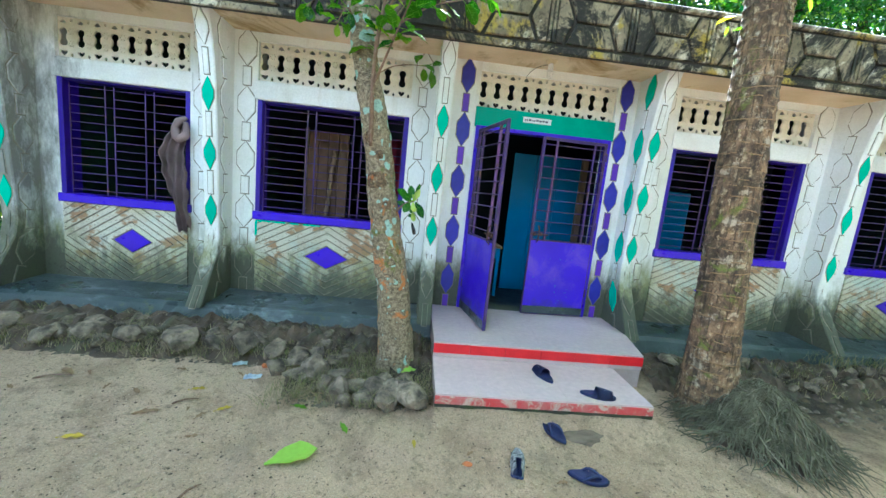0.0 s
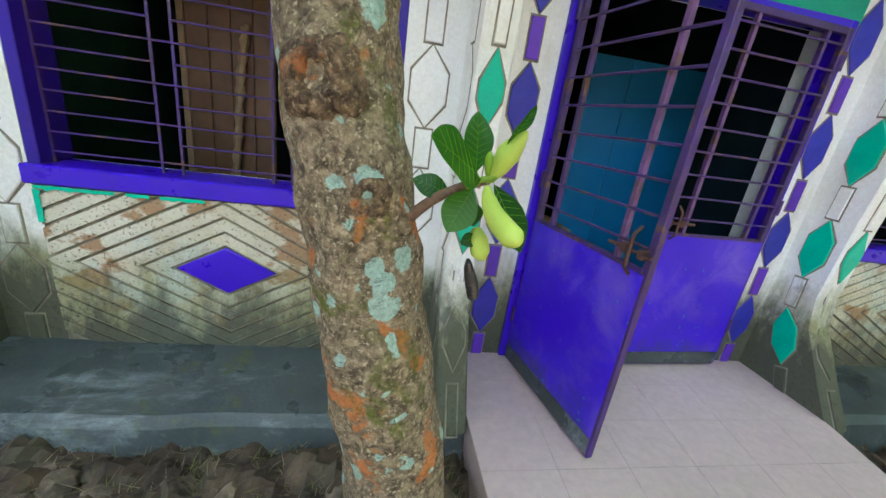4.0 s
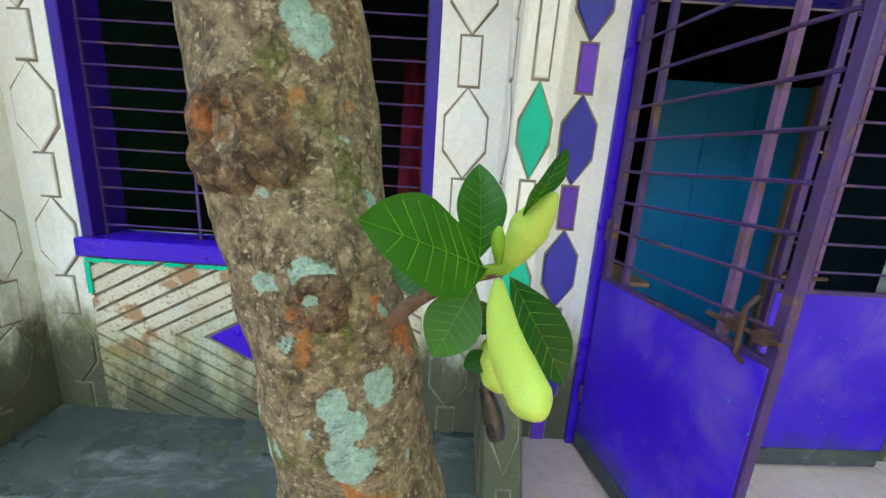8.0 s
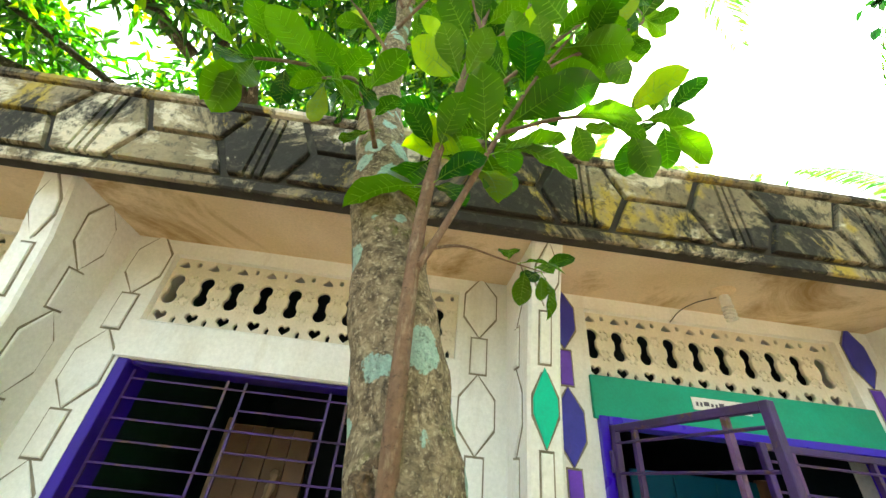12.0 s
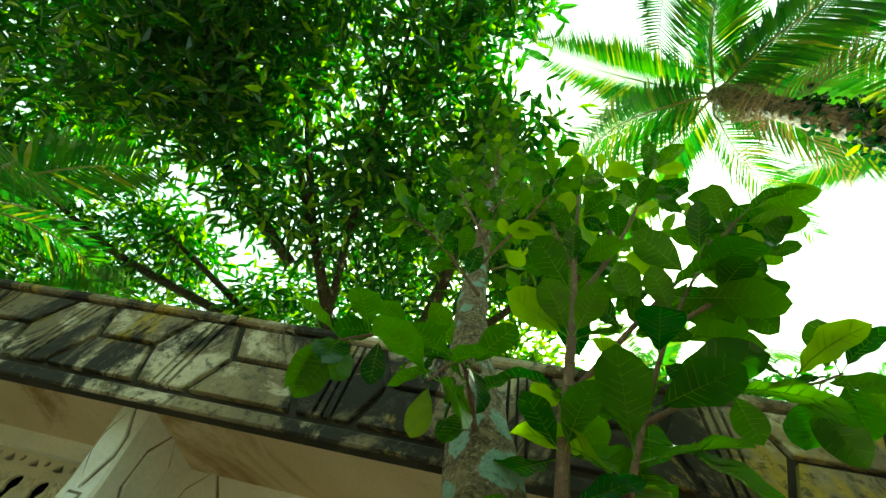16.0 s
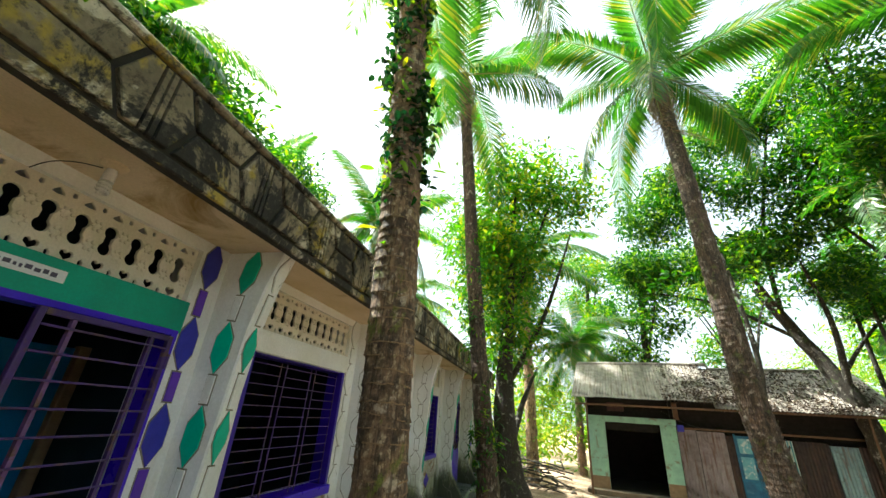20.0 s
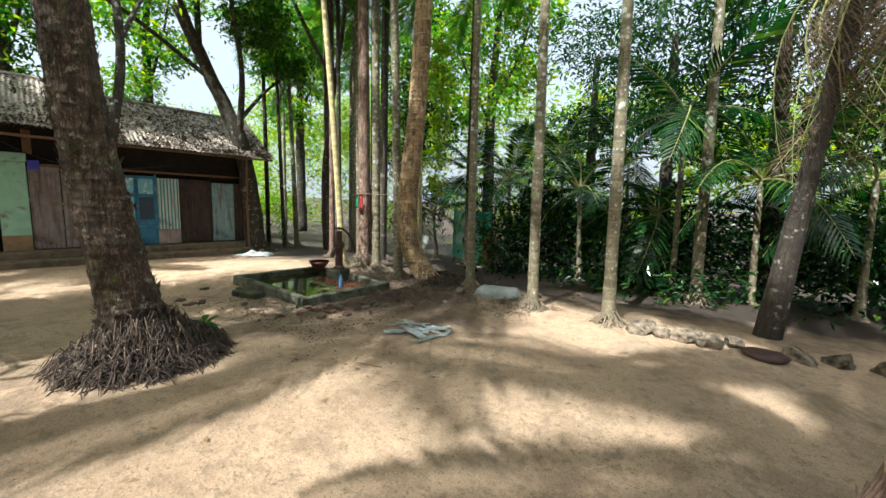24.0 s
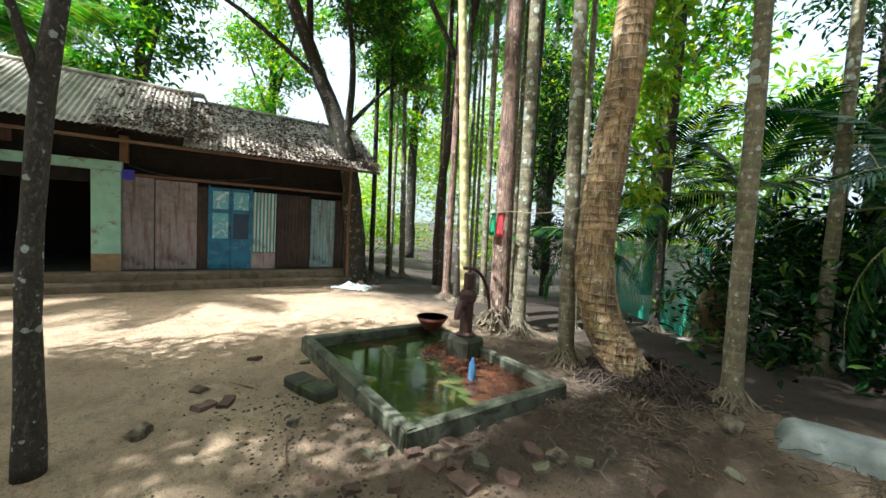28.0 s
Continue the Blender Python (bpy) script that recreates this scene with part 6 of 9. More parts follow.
for _x, _y, _h, _sd, _lf in ((21.5, -3.5, 10.5, 420, 0), (24.0, -8.5, 12.5, 424, 1), (23.5, 3.6, 11.0, 428, 0), (27.0, -1.5, 13.5, 432, 1), (19.5, -13.5, 11.5, 436, 1), (9.0, -14.5, 10.5, 440, 1), (14.2, -16.5, 12.0, 448, 0), (4.4, 11.6, 11.0, 452, 0), (6.6, 10.8, 10.4, 456, 0)):
    broad_tree("tall_tree", "tall leafy tree closing the view", [(_x, _y, -0.3), (_x + 0.1, _y, _h * 0.5), (_x, _y - 0.2, _h * 0.9)], [0.26, 0.2, 0.08], BARKDARK,
               [([(_x + 0.1, _y, _h * 0.5), (_x - 0.8, _y - 0.4, _h * 0.7), (_x - 1.2, _y - 0.6, _h * 0.85)], 0.08), ([(_x + 0.1, _y, _h * 0.45), (_x + 0.9, _y + 0.5, _h * 0.62), (_x + 1.2, _y + 0.9, _h * 0.72)], 0.07)],
               [(_x, _y, _h * 0.93, 1.5, 1.4, 1.0), (_x - 1.2, _y - 0.6, _h * 0.84, 1.4, 1.3, 0.9), (_x + 1.1, _y + 0.5, _h * 0.76, 1.5, 1.4, 1.0), (_x - 0.6, _y - 0.6, _h * 0.66, 1.6, 1.3, 1.0), (_x + 0.6, _y + 0.4, _h * 0.52, 1.5, 1.3, 1.0)], 460, 12, 0.24, LEAFBUSH if _lf else LEAFMANGO, _sd, 0.42, 0.4)
# trees past the end of the house
broad_tree("mango_tree", "dark mango tree with ivy by the end of the house", [(9.6, 2.55, -0.15), (9.65, 2.6, 1.0), (9.8, 2.7, 2.6), (10.0, 2.6, 4.6), (10.2, 2.4, 8.4)], [0.80, 0.30, 0.23, 0.15, 0.05], BARKDARK,
           [([(9.8, 2.7, 2.6), (10.4, 1.6, 4.8), (10.6, 0.8, 7.2)], 0.08), ([(10.0, 2.6, 4.6), (10.3, 2.0, 6.4), (10.5, 1.2, 8.6)], 0.07), ([(9.7, 2.6, 1.2), (10.6, 2.3, 2.4), (11.4, 1.9, 3.4)], 0.10)],
           [(10.3, 2.4, 9.0, 1.3, 1.2, 0.8), (10.5, 1.1, 8.3, 1.3, 1.2, 0.7), (10.6, 3.4, 7.4, 1.3, 1.1, 0.8), (10.4, 2.6, 6.3, 1.3, 1.1, 0.8), (10.3, 2.9, 5.0, 1.1, 1.0, 0.9), (9.8, 3.2, 6.4, 1.0, 0.9, 0.6), (10.0, 2.6, 3.8, 0.7, 0.7, 0.7)], 1050, 14, 0.185, LEAFBUSH, 74, 0.36, 0.45, 0.42)
broad_tree("leaning_tree", "dark leaning tree whose leafy boughs hang over the yard's edge", [(13.2, -9.6, -0.3), (12.6, -9.0, 2.2), (11.6, -8.4, 4.4), (10.6, -7.4, 7.4), (10.0, -6.8, 9.6)], [0.13, 0.10, 0.09, 0.07, 0.04], BARKDARK,
           [([(11.6, -8.4, 4.4), (10.2, -7.6, 6.4), (8.9, -6.4, 8.2)], 0.08), ([(10.8, -7.6, 6.8), (9.4, -6.2, 8.8), (8.3, -5.2, 11.0)], 0.08), ([(11.4, -8.2, 5.0), (12.4, -7.4, 7.6), (12.8, -6.6, 9.6)], 0.07)],
           [(8.3, -5.5, 9.2, 1.2, 1.0, 0.7), (8.4, -5.3, 11.2, 1.2, 1.0, 0.7), (9.4, -6.2, 8.4, 1.2, 1.0, 0.7), (9.8, -6.8, 10.4, 1.4, 1.1, 0.8), (10.8, -7.6, 8.6, 1.3, 1.1, 0.8), (9.0, -7.4, 7.2, 1.1, 0.9, 0.6), (12.6, -7.0, 9.4, 1.2, 1.0, 0.8)], 950, 12, 0.17, LEAFMANGO, 75, 0.36, 0.45, 0.34)
broad_tree("shade_tree", "crooked dark tree leaning at the end of the shed", [(14.75, -7.85, -0.55), (14.85, -7.75, 1.5), (14.95, -7.45, 3.4), (15.4, -6.9, 5.2), (15.4, -6.0, 7.0)], [0.36, 0.27, 0.24, 0.2, 0.14], BARKDARK,
           [([(14.95, -7.45, 3.2), (14.4, -7.3, 5.4), (13.4, -6.4, 7.2)], 0.12), ([(15.6, -7.0, 5.2), (14.2, -5.2, 7.4), (13.9, -3.4, 10.4)], 0.10), ([(15.5, -6.6, 5.8), (14.0, -6.0, 8.6), (12.6, -6.4, 12.4)], 0.10), ([(15.6, -7.0, 5.2), (16.6, -5.0, 6.8), (17.2, -3.0, 7.4)], 0.08), ([(15.05, -7.4, 3.8), (15.7, -9.0, 5.4), (15.8, -10.4, 6.6)], 0.08)],
           [(14.2, -2.6, 9.4, 1.3, 1.2, 1.0), (14.0, -3.6, 10.8, 1.2, 1.2, 0.9), (13.2, -5.2, 12.4, 1.4, 1.3, 0.9), (12.4, -6.6, 13.0, 1.5, 1.3, 0.9), (13.0, -5.4, 9.9, 1.3, 1.2, 0.8), (12.4, -6.6, 8.4, 1.2, 1.1, 0.8), (11.9, -7.2, 10.6, 1.3, 1.2, 0.9), (13.4, -5.0, 7.6, 1.1, 1.2, 0.6), (14.6, -6.2, 8.2, 1.3, 1.2, 0.8), (15.7, -9.6, 6.8, 1.2, 1.2, 0.9), (14.2, -7.8, 7.0, 1.2, 1.0, 0.8), (17.2, -2.7, 8.6, 1.3, 1.2, 0.7), (17.5, -4.2, 8.7, 1.3, 1.2, 0.7), (18.6, -3.2, 8.4, 1.2, 1.1, 0.7), (16.6, -5.4, 8.2, 1.2, 1.1, 0.7)], 3000, 14, 0.185, LEAFMANGO, 76, 0.34, 0.45)
broad_tree("thin_tree", "thin spotted tree trunk beside the bare roots", [(8.45, -2.00, -0.2), (8.53, -2.00, 0.9), (8.59, -2.06, 2.0), (8.48, -2.2, 3.4), (8.63, -2.1, 5.6)], [0.078, 0.060, 0.055, 0.048, 0.03], BARKSPOT,
           [([(8.59, -2.06, 2.1), (8.4, -1.75, 3.2), (8.2, -1.2, 4.2)], 0.03), ([(8.48, -2.2, 3.4), (9.2, -2.8, 4.4), (9.9, -3.4, 5.0)], 0.03)],
           [(8.9, -2.2, 5.8, 0.9, 0.9, 0.6), (9.9, -3.3, 5.2, 0.7, 0.7, 0.5), (8.2, -1.0, 4.6, 0.6, 0.6, 0.4)], 90, 9, 0.16, LEAFMANGO, 78, 0.35)
# the grove behind the yard: canopy shade in the near leaf colour, sun in the far
# Trees from x = -4 westward are unseen, added to cut the sky light.
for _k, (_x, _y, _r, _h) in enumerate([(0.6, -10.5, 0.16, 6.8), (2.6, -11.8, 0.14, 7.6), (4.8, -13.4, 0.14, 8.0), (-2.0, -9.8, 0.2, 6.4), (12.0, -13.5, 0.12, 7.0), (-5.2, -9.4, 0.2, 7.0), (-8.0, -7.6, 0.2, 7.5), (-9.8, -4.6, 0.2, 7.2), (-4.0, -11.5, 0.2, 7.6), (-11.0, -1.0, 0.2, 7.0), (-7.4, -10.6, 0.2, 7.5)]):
    broad_tree("grove_tree", "leafy tree of the grove behind the yard, its leaves coloured as shaded", [(_x, _y, ground_height(_x, _y) - 0.1), (_x + 0.1, _y, _h * 0.4), (_x + 0.2, _y - 0.2, _h * 0.8)], [_r * 1.4, _r, _r * 0.6], BARKDARK,
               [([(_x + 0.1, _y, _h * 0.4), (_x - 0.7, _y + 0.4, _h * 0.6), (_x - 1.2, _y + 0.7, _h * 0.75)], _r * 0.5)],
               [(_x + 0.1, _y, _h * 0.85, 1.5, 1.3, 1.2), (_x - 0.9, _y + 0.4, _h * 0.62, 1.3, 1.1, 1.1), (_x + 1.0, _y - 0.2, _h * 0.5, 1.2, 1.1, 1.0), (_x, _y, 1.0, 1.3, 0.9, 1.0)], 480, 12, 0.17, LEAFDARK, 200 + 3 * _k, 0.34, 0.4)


def grove(name, label, blobs, n, per, size, leaf, seed, ratio=0.35):
    ob = new(name, leaf_cloud(name, tufts(blobs, n, seed), per, size, leaf, seed + 1, 0.3, ratio, 0.3))
    return tagged(ob, label, "bushes", kind="stuff")


_r = random.Random(5)
grove("undergrowth", "dense undergrowth behind the areca palms, its leaves coloured as shaded", [(_r.uniform(-4, 6.2), _r.uniform(-13.5, -9.2), _r.uniform(0.0, 1.4), 1.2, 1.0, 0.9) for _ in range(34)], 2200, 10, 0.19, LEAFDARK, 300)
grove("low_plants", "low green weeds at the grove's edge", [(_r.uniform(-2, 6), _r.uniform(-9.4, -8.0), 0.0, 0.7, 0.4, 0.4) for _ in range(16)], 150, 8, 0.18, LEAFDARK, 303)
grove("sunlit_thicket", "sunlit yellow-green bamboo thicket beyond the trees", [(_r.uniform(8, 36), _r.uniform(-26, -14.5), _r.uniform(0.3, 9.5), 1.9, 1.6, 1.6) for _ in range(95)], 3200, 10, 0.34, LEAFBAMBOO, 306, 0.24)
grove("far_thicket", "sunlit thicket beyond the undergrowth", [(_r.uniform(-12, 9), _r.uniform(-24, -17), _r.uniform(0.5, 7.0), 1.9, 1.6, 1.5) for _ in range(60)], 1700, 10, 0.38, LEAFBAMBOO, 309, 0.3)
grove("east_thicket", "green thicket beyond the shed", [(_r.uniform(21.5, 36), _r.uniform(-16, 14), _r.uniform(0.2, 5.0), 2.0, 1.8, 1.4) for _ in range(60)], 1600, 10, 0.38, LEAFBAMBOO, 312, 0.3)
# Unseen thicket added to lower the sky light on yard and house front.
grove("south_thicket", "added thicket out of view that holds back sky light", [(_r.uniform(-13, -4), _r.uniform(-14, -8), _r.uniform(0.3, 6.0), 1.6, 1.5, 1.4) for _ in range(34)], 600, 10, 0.26, LEAFDARK, 330, 0.3)
grove("west_thicket", "dark thicket past the house's end", [(_r.uniform(-13, -7.5), _r.uniform(-8, 12), _r.uniform(0.2, 5.5), 1.4, 1.5, 1.4) for _ in range(36)], 600, 10, 0.26, LEAFMANGO, 315, 0.3)
grove("back_thicket", "trees behind the roof", [(_r.uniform(0, 20), _r.uniform(13, 19), _r.uniform(2.0, 7.0), 2.0, 1.4, 1.5) for _ in range(36)], 900, 9, 0.28, LEAFMANGO, 318, 0.3)
grove("roofline_trees", "leafy trees rising behind the roof", [(_r.uniform(1.5, 9.5), _r.uniform(9.0, 12.5), _r.uniform(3.4, 6.0), 1.3, 1.1, 1.0) for _ in range(22)], 900, 10, 0.22, LEAFMANGO, 324, 0.3)
grove("hedge", "bright leafy hedge at the end of the yard", [(_r.uniform(16.5, 21), _r.uniform(1.2, 5), _r.uniform(0.2, 1.6), 0.8, 0.8, 0.7) for _ in range(14)], 320, 9, 0.20, LEAFBAMBOO, 321, 0.35)


# ---- the jackfruit tree at the steps ----
def blade(name, L, W, mat, curl=0.25, fold=0.18, wav=0.004, n=12, peak=1.45, blunt=0.62):
    """A broad glossy leaf along +x with a raised midrib and side veins, curling at its tip."""
    bm = bmesh.new()
    rows = []
    for i in range(n + 1):
        u = i / n
        w = W / 2 * (math.sin(math.pi * u ** peak) ** blunt if 0 < u < 1 else 0.015)
        x, z = L * u, -curl * L * u * u
        row = []
        for s in (-1, -0.5, 0, 0.5, 1):
            row.append(bm.verts.new((x, s * w, z + abs(s) * w * fold + wav * math.sin(u * 17 + s * 2) * abs(s))))
        rows.append(row)
    for p, q in zip(rows, rows[1:]):
        for k in range(4):
            bm.faces.new((p[k], q[k], q[k + 1], p[k + 1]))
    return finish(name, bm, mat, True)


def veins(L, W, curl, fold, n=8, peak=1.45, blunt=0.62, fine=1.0, proud=0.0003):
    bm = bmesh.new()
    zc = lambda u: -curl * L * u * u + proud
    mid = [(L * u, 0, zc(u)) for u in (-0.12, 0.0, 0.25, 0.5, 0.75, 1.0)]
    mid[0] = (-0.20 * L, 0, 0.0)
    tube(bm, mid, [0.0020 * fine, 0.0017 * fine, 0.0012 * fine, 0.0008 * fine, 0.0006 * fine, 0.0002], 5)
    for i in range(n):
        u = 0.10 + 0.76 * i / n
        u2 = u + 0.12
        w = W / 2 * (math.sin(math.pi * u2 ** peak) ** blunt) * 0.84
        for s in (-1, 1):
            tube(bm, [(L * u, 0, zc(u)), (L * (u + u2) / 2, s * w * 0.5, zc((u + u2) / 2) + w * 0.5 * fold), (L * u2, s * w, zc(u2) + w * fold)], [0.0011 * fine, 0.0009 * fine, 0.0005 * fine], 4, caps=False)
    return finish("midrib", bm, VEIN)


LEAF_KINDS = []
for _k, (_c, _f) in enumerate(((0.12, 0.22), (0.30, 0.12), (0.48, 0.28), (0.05, 0.10))):
    LEAF_KINDS.append((blade("leaf", 0.17, 0.100, LEAFJACK, _c, _f), veins(0.17, 0.108, _c, _f)))


TUFT_KINDS = []
for _k, (_c, _f) in enumerate(((0.12, 0.22), (0.30, 0.12), (0.48, 0.28), (0.05, 0.10))):
    TUFT_KINDS.append((blade("leaf", 0.17, 0.100, LEAFTUFT, _c, _f, 0.0012, 16, 1.12, 0.80), veins(0.17, 0.100, _c, _f, 7, 1.12, 0.80, 0.55, 0.0012)))


def put_leaf(parent, p, way, size=1.0, roll=0.0, kind=None, rng=random):
    """A leaf that springs from p and points along way."""
    me, ve = LEAF_KINDS[kind if kind is not None else rng.randrange(4)]
    m = Matrix.Translation(p) @ Vector(way).to_track_quat("X", "Z").to_matrix().to_4x4() @ pose(0, 0, 0, roll, 0, 0) @ Matrix.Scale(size, 4) @ Matrix.Translation((0.035, 0, 0))
    lf = piece("leaf", me, parent, m)
    piece("midrib", ve, lf)
    return lf


def build_jackfruit():
    base = (-0.26, 3.08, -0.06)
    tree = thing("jackfruit_tree", "jackfruit tree with lichen-spotted bark beside the steps", "tree", base)
    pts = [(-0.22, 3.075, -0.06), (-0.235, 3.07, 0.25), (-0.285, 3.065, 0.65), (-0.360, 3.065, 1.05), (-0.447, 3.075, 1.5), (-0.525, 3.09, 1.97), (-0.65, 3.11, 2.5), (-0.80, 3.22, 3.2), (-0.86, 3.34, 3.9), (-0.90, 3.45, 5.2), (-0.93, 3.55, 7.0)]
    radii = [0.185, 0.155, 0.140, 0.130, 0.118, 0.108, 0.100, 0.076, 0.055, 0.04, 0.02]
    bm = bmesh.new()
    path, rad = smooth_path(local(pts, base), 150), lerp_list(radii, 150)
    tube(bm, path, rad, 40, 0.13, 9.0, True, 2.0)
    knots = [(-0.50, 2.97, 1.66, 0.09, 0.010), (-0.405, 2.97, 1.47, 0.06, 0.016), (-0.575, 3.0, 1.985, 0.07, 0.030), (-0.33, 2.93, 1.05, 0.06, 0.012), (-0.42, 2.95, 0.95, 0.05, 0.010)]
    for v in bm.verts:
        w = v.co + Vector(base)
        c = Vector((v.co.x, v.co.y, 0))
        for kx, ky, kz, kr, kh in knots:
            d = (w - Vector((kx, ky, kz))).length / kr
            if d < 1.6:
                k = min(range(0, 150, 5), key=lambda i: abs(path[i].z - v.co.z))
                out = Vector((v.co.x - path[k].x, v.co.y - path[k].y, 0)).normalized()
                v.co += out * kh * (math.exp(-d * d * 1.6) * 1.6 - math.exp(-(d * 2.6) ** 2) * 1.3)
    for v in bm.verts:
        k = min(range(0, 150, 5), key=lambda i: abs(path[i].z - v.co.z))
        out = Vector((v.co.x - path[k].x, v.co.y - path[k].y, 0)).normalized()
        v.co += out * (0.006 * noise.noise(v.co * 26) + 0.005 * noise.noise(v.co * 62))
    part("trunk", bm, BARKJACK, tree, smooth=True)

    def knot(at, out, r, rise, sd):
        """A healed branch scar: a swollen, creased ring round a dark hollow."""
        kb = bmesh.new()
        o = Vector(out).normalized()
        side = o.cross(Vector((0, 0, 1))).normalized()
        up = side.cross(o)
        rows = []
        for f, h in ((0.04, -0.25), (0.16, -0.15), (0.30, 0.55), (0.45, 0.95), (0.62, 0.85), (0.80, 0.45), (1.0, -0.15), (1.08, -0.6)):
            row = []
            for j in range(36):
                a = 2 * math.pi * j / 36
                w = 1 + 0.20 * noise.noise((math.cos(a) * 1.6 + sd, math.sin(a) * 1.6, f * 2)) + 0.05 * noise.noise((math.cos(a) * 7, math.sin(a) * 7, sd + f * 6))
                hh = h + 0.5 * noise.noise((math.cos(a) * 3 + sd, math.sin(a) * 3, f * 5))
                p = Vector(at) - Vector(base) + side * r * f * w * math.cos(a) + up * r * 1.15 * f * w * math.sin(a) + o * rise * hh
                row.append(kb.verts.new(p))
            rows.append(row)
        for p, q in zip(rows, rows[1:]):
            for j in range(36):
                kb.faces.new((p[j], p[(j + 1) % 36], q[(j + 1) % 36], q[j]))
        kb.faces.new(rows[0][::-1])
        part("bark_knot", kb, KNOT, tree, "dark creased knot", True)

    knot((-0.503, 2.972, 1.658), (-0.22, -1, 0), 0.070, 0.022, 1.0)
    knot((-0.408, 2.955, 1.470), (-0.05, -1, 0), 0.040, 0.014, 4.0)
    knot((-0.575, 2.990, 1.990), (-0.2, -1, 0.1), 0.052, 0.026, 7.0)
    knot((-0.488, 2.975, 1.86), (0.1, -1, 0.1), 0.030, 0.010, 9.0)
    rng = random.Random(17)

    def shoot(way, r, leaves, size, tip=3, start=0.35):
        """A leafy shoot: leaves spiral off its outer part and crowd at the tip."""
        path2 = smooth_path(local(way, base), 18)
        br = part("branch", tube(bmesh.new(), path2, lerp_list([r, r * 0.75, r * 0.35], 18), 7, 0.12, 20), TWIG, tree, smooth=True)
        for k in range(leaves + tip):
            u = start + (1 - start) * min(1.0, k / max(leaves, 1))
            i = min(int(u * 17), 16)
            p = path2[i]
            along = (path2[i + 1] - path2[i]).normalized()
            a = k * 137.5 + rng.uniform(-25, 25)
            side = along.orthogonal().normalized()
            out = Matrix.Rotation(radians(a), 3, along) @ side
            way2 = out * 1.0 + along * rng.uniform(0.25, 0.9) + Vector((0, 0, rng.uniform(-0.35, 0.25)))
            put_leaf(br, p, way2, size * 0.86 * rng.uniform(0.7, 1.2), rng.uniform(-30, 30), None, rng)
        return br

    # the leaf tuft and fruit near eye height
    o = Vector(base)
    br = part("branch", tube(bmesh.new(), smooth_path(local([(-0.345, 3.02, 1.40), (-0.287, 3.0, 1.467), (-0.225, 2.975, 1.51), (-0.186, 2.96, 1.527)], base), 10), lerp_list([0.013, 0.010, 0.009], 10), 8, 0.1, 20), TWIG, tree, smooth=True)

    def tuft_leaf(p, q, width, normal, kind):
        """A leaf from p to q, turned to show its face along normal."""
        p, q = Vector(p) - o, Vector(q) - o
        x = (q - p).normalized()
        z = Vector(normal)
        z = (z - x * z.dot(x)).normalized()
        m = Matrix((x, z.cross(x), z)).transposed().to_4x4()
        m.translation = p
        lf = piece("leaf", TUFT_KINDS[kind][0], br, m @ Matrix.Diagonal(((q - p).length / 0.17, width / 0.100, (q - p).length / 0.17, 1)))
        piece("midrib", TUFT_KINDS[kind][1], lf)

    tuft_leaf((-0.205, 2.955, 1.528), (-0.314, 2.816, 1.603), 0.102, (0.25, -1, 0.75), 3)
    tuft_leaf((-0.212, 2.970, 1.536), (-0.216, 2.985, 1.648), 0.062, (0.25, -1, 0.2), 0)
    tuft_leaf((-0.172, 2.935, 1.592), (-0.149, 2.880, 1.662), 0.046, (0.75, -1, 0.1), 3)
    tuft_leaf((-0.176, 2.955, 1.520), (-0.095, 2.930, 1.398), 0.066, (0.35, -1, 0.15), 0)
    tuft_leaf((-0.216, 2.955, 1.508), (-0.260, 2.920, 1.430), 0.068, (-0.15, -1, 0.3), 3)
    tuft_leaf((-0.214, 2.985, 1.480), (-0.186, 2.985, 1.424), 0.046, (0.1, -1, 0.1), 1)
    tuft_leaf((-0.250, 3.000, 1.482), (-0.321, 3.000, 1.514), 0.050, (0.0, -1, 0.5), 1)
    tuft_leaf((-0.186, 2.970, 1.412), (-0.219, 2.955, 1.400), 0.030, (-0.4, -1, 0.2), 1)

    def fruit(name, pts3, radii3, label):
        bm = tube(bmesh.new(), smooth_path(local(pts3, base), 20), lerp_list(radii3, 20), 18, 0.03, 60)
        part(name, bm, FRUIT, br, label, True)
    fruit("young_fruit", [(-0.189, 2.955, 1.513), (-0.190, 2.925, 1.496), (-0.188, 2.885, 1.479), (-0.182, 2.843, 1.468), (-0.175, 2.806, 1.462), (-0.171, 2.790, 1.458)], [0.006, 0.014, 0.018, 0.020, 0.019, 0.005], "long pale green young fruit")
    fruit("young_fruit", [(-0.188, 2.985, 1.425), (-0.184, 2.975, 1.405), (-0.176, 2.968, 1.378), (-0.170, 2.965, 1.362)], [0.008, 0.020, 0.020, 0.005], "short pale green young fruit")
    fruit("bud", [(-0.180, 2.960, 1.533), (-0.172, 2.955, 1.552), (-0.163, 2.944, 1.580), (-0.154, 2.928, 1.604), (-0.147, 2.915, 1.622)], [0.007, 0.017, 0.023, 0.015, 0.003], "yellow-green leaf bud")
    part("stalk", tube(bmesh.new(), smooth_path(local([(-0.225, 2.972, 1.508), (-0.200, 2.962, 1.524), (-0.183, 2.956, 1.530), (-0.172, 2.955, 1.545)], base), 10), [0.0075] * 10, 8), LEAFBUD, br, "fresh green stalk", True)
    part("side_bud", tube(bmesh.new(), smooth_path(local([(-0.190, 2.96, 1.532), (-0.193, 2.955, 1.552), (-0.195, 2.952, 1.572), (-0.194, 2.950, 1.580)], base), 8), [0.003, 0.005, 0.007, 0.008, 0.008, 0.006, 0.004, 0.001], 8), LEAFBUD, br, "small green bud", True)
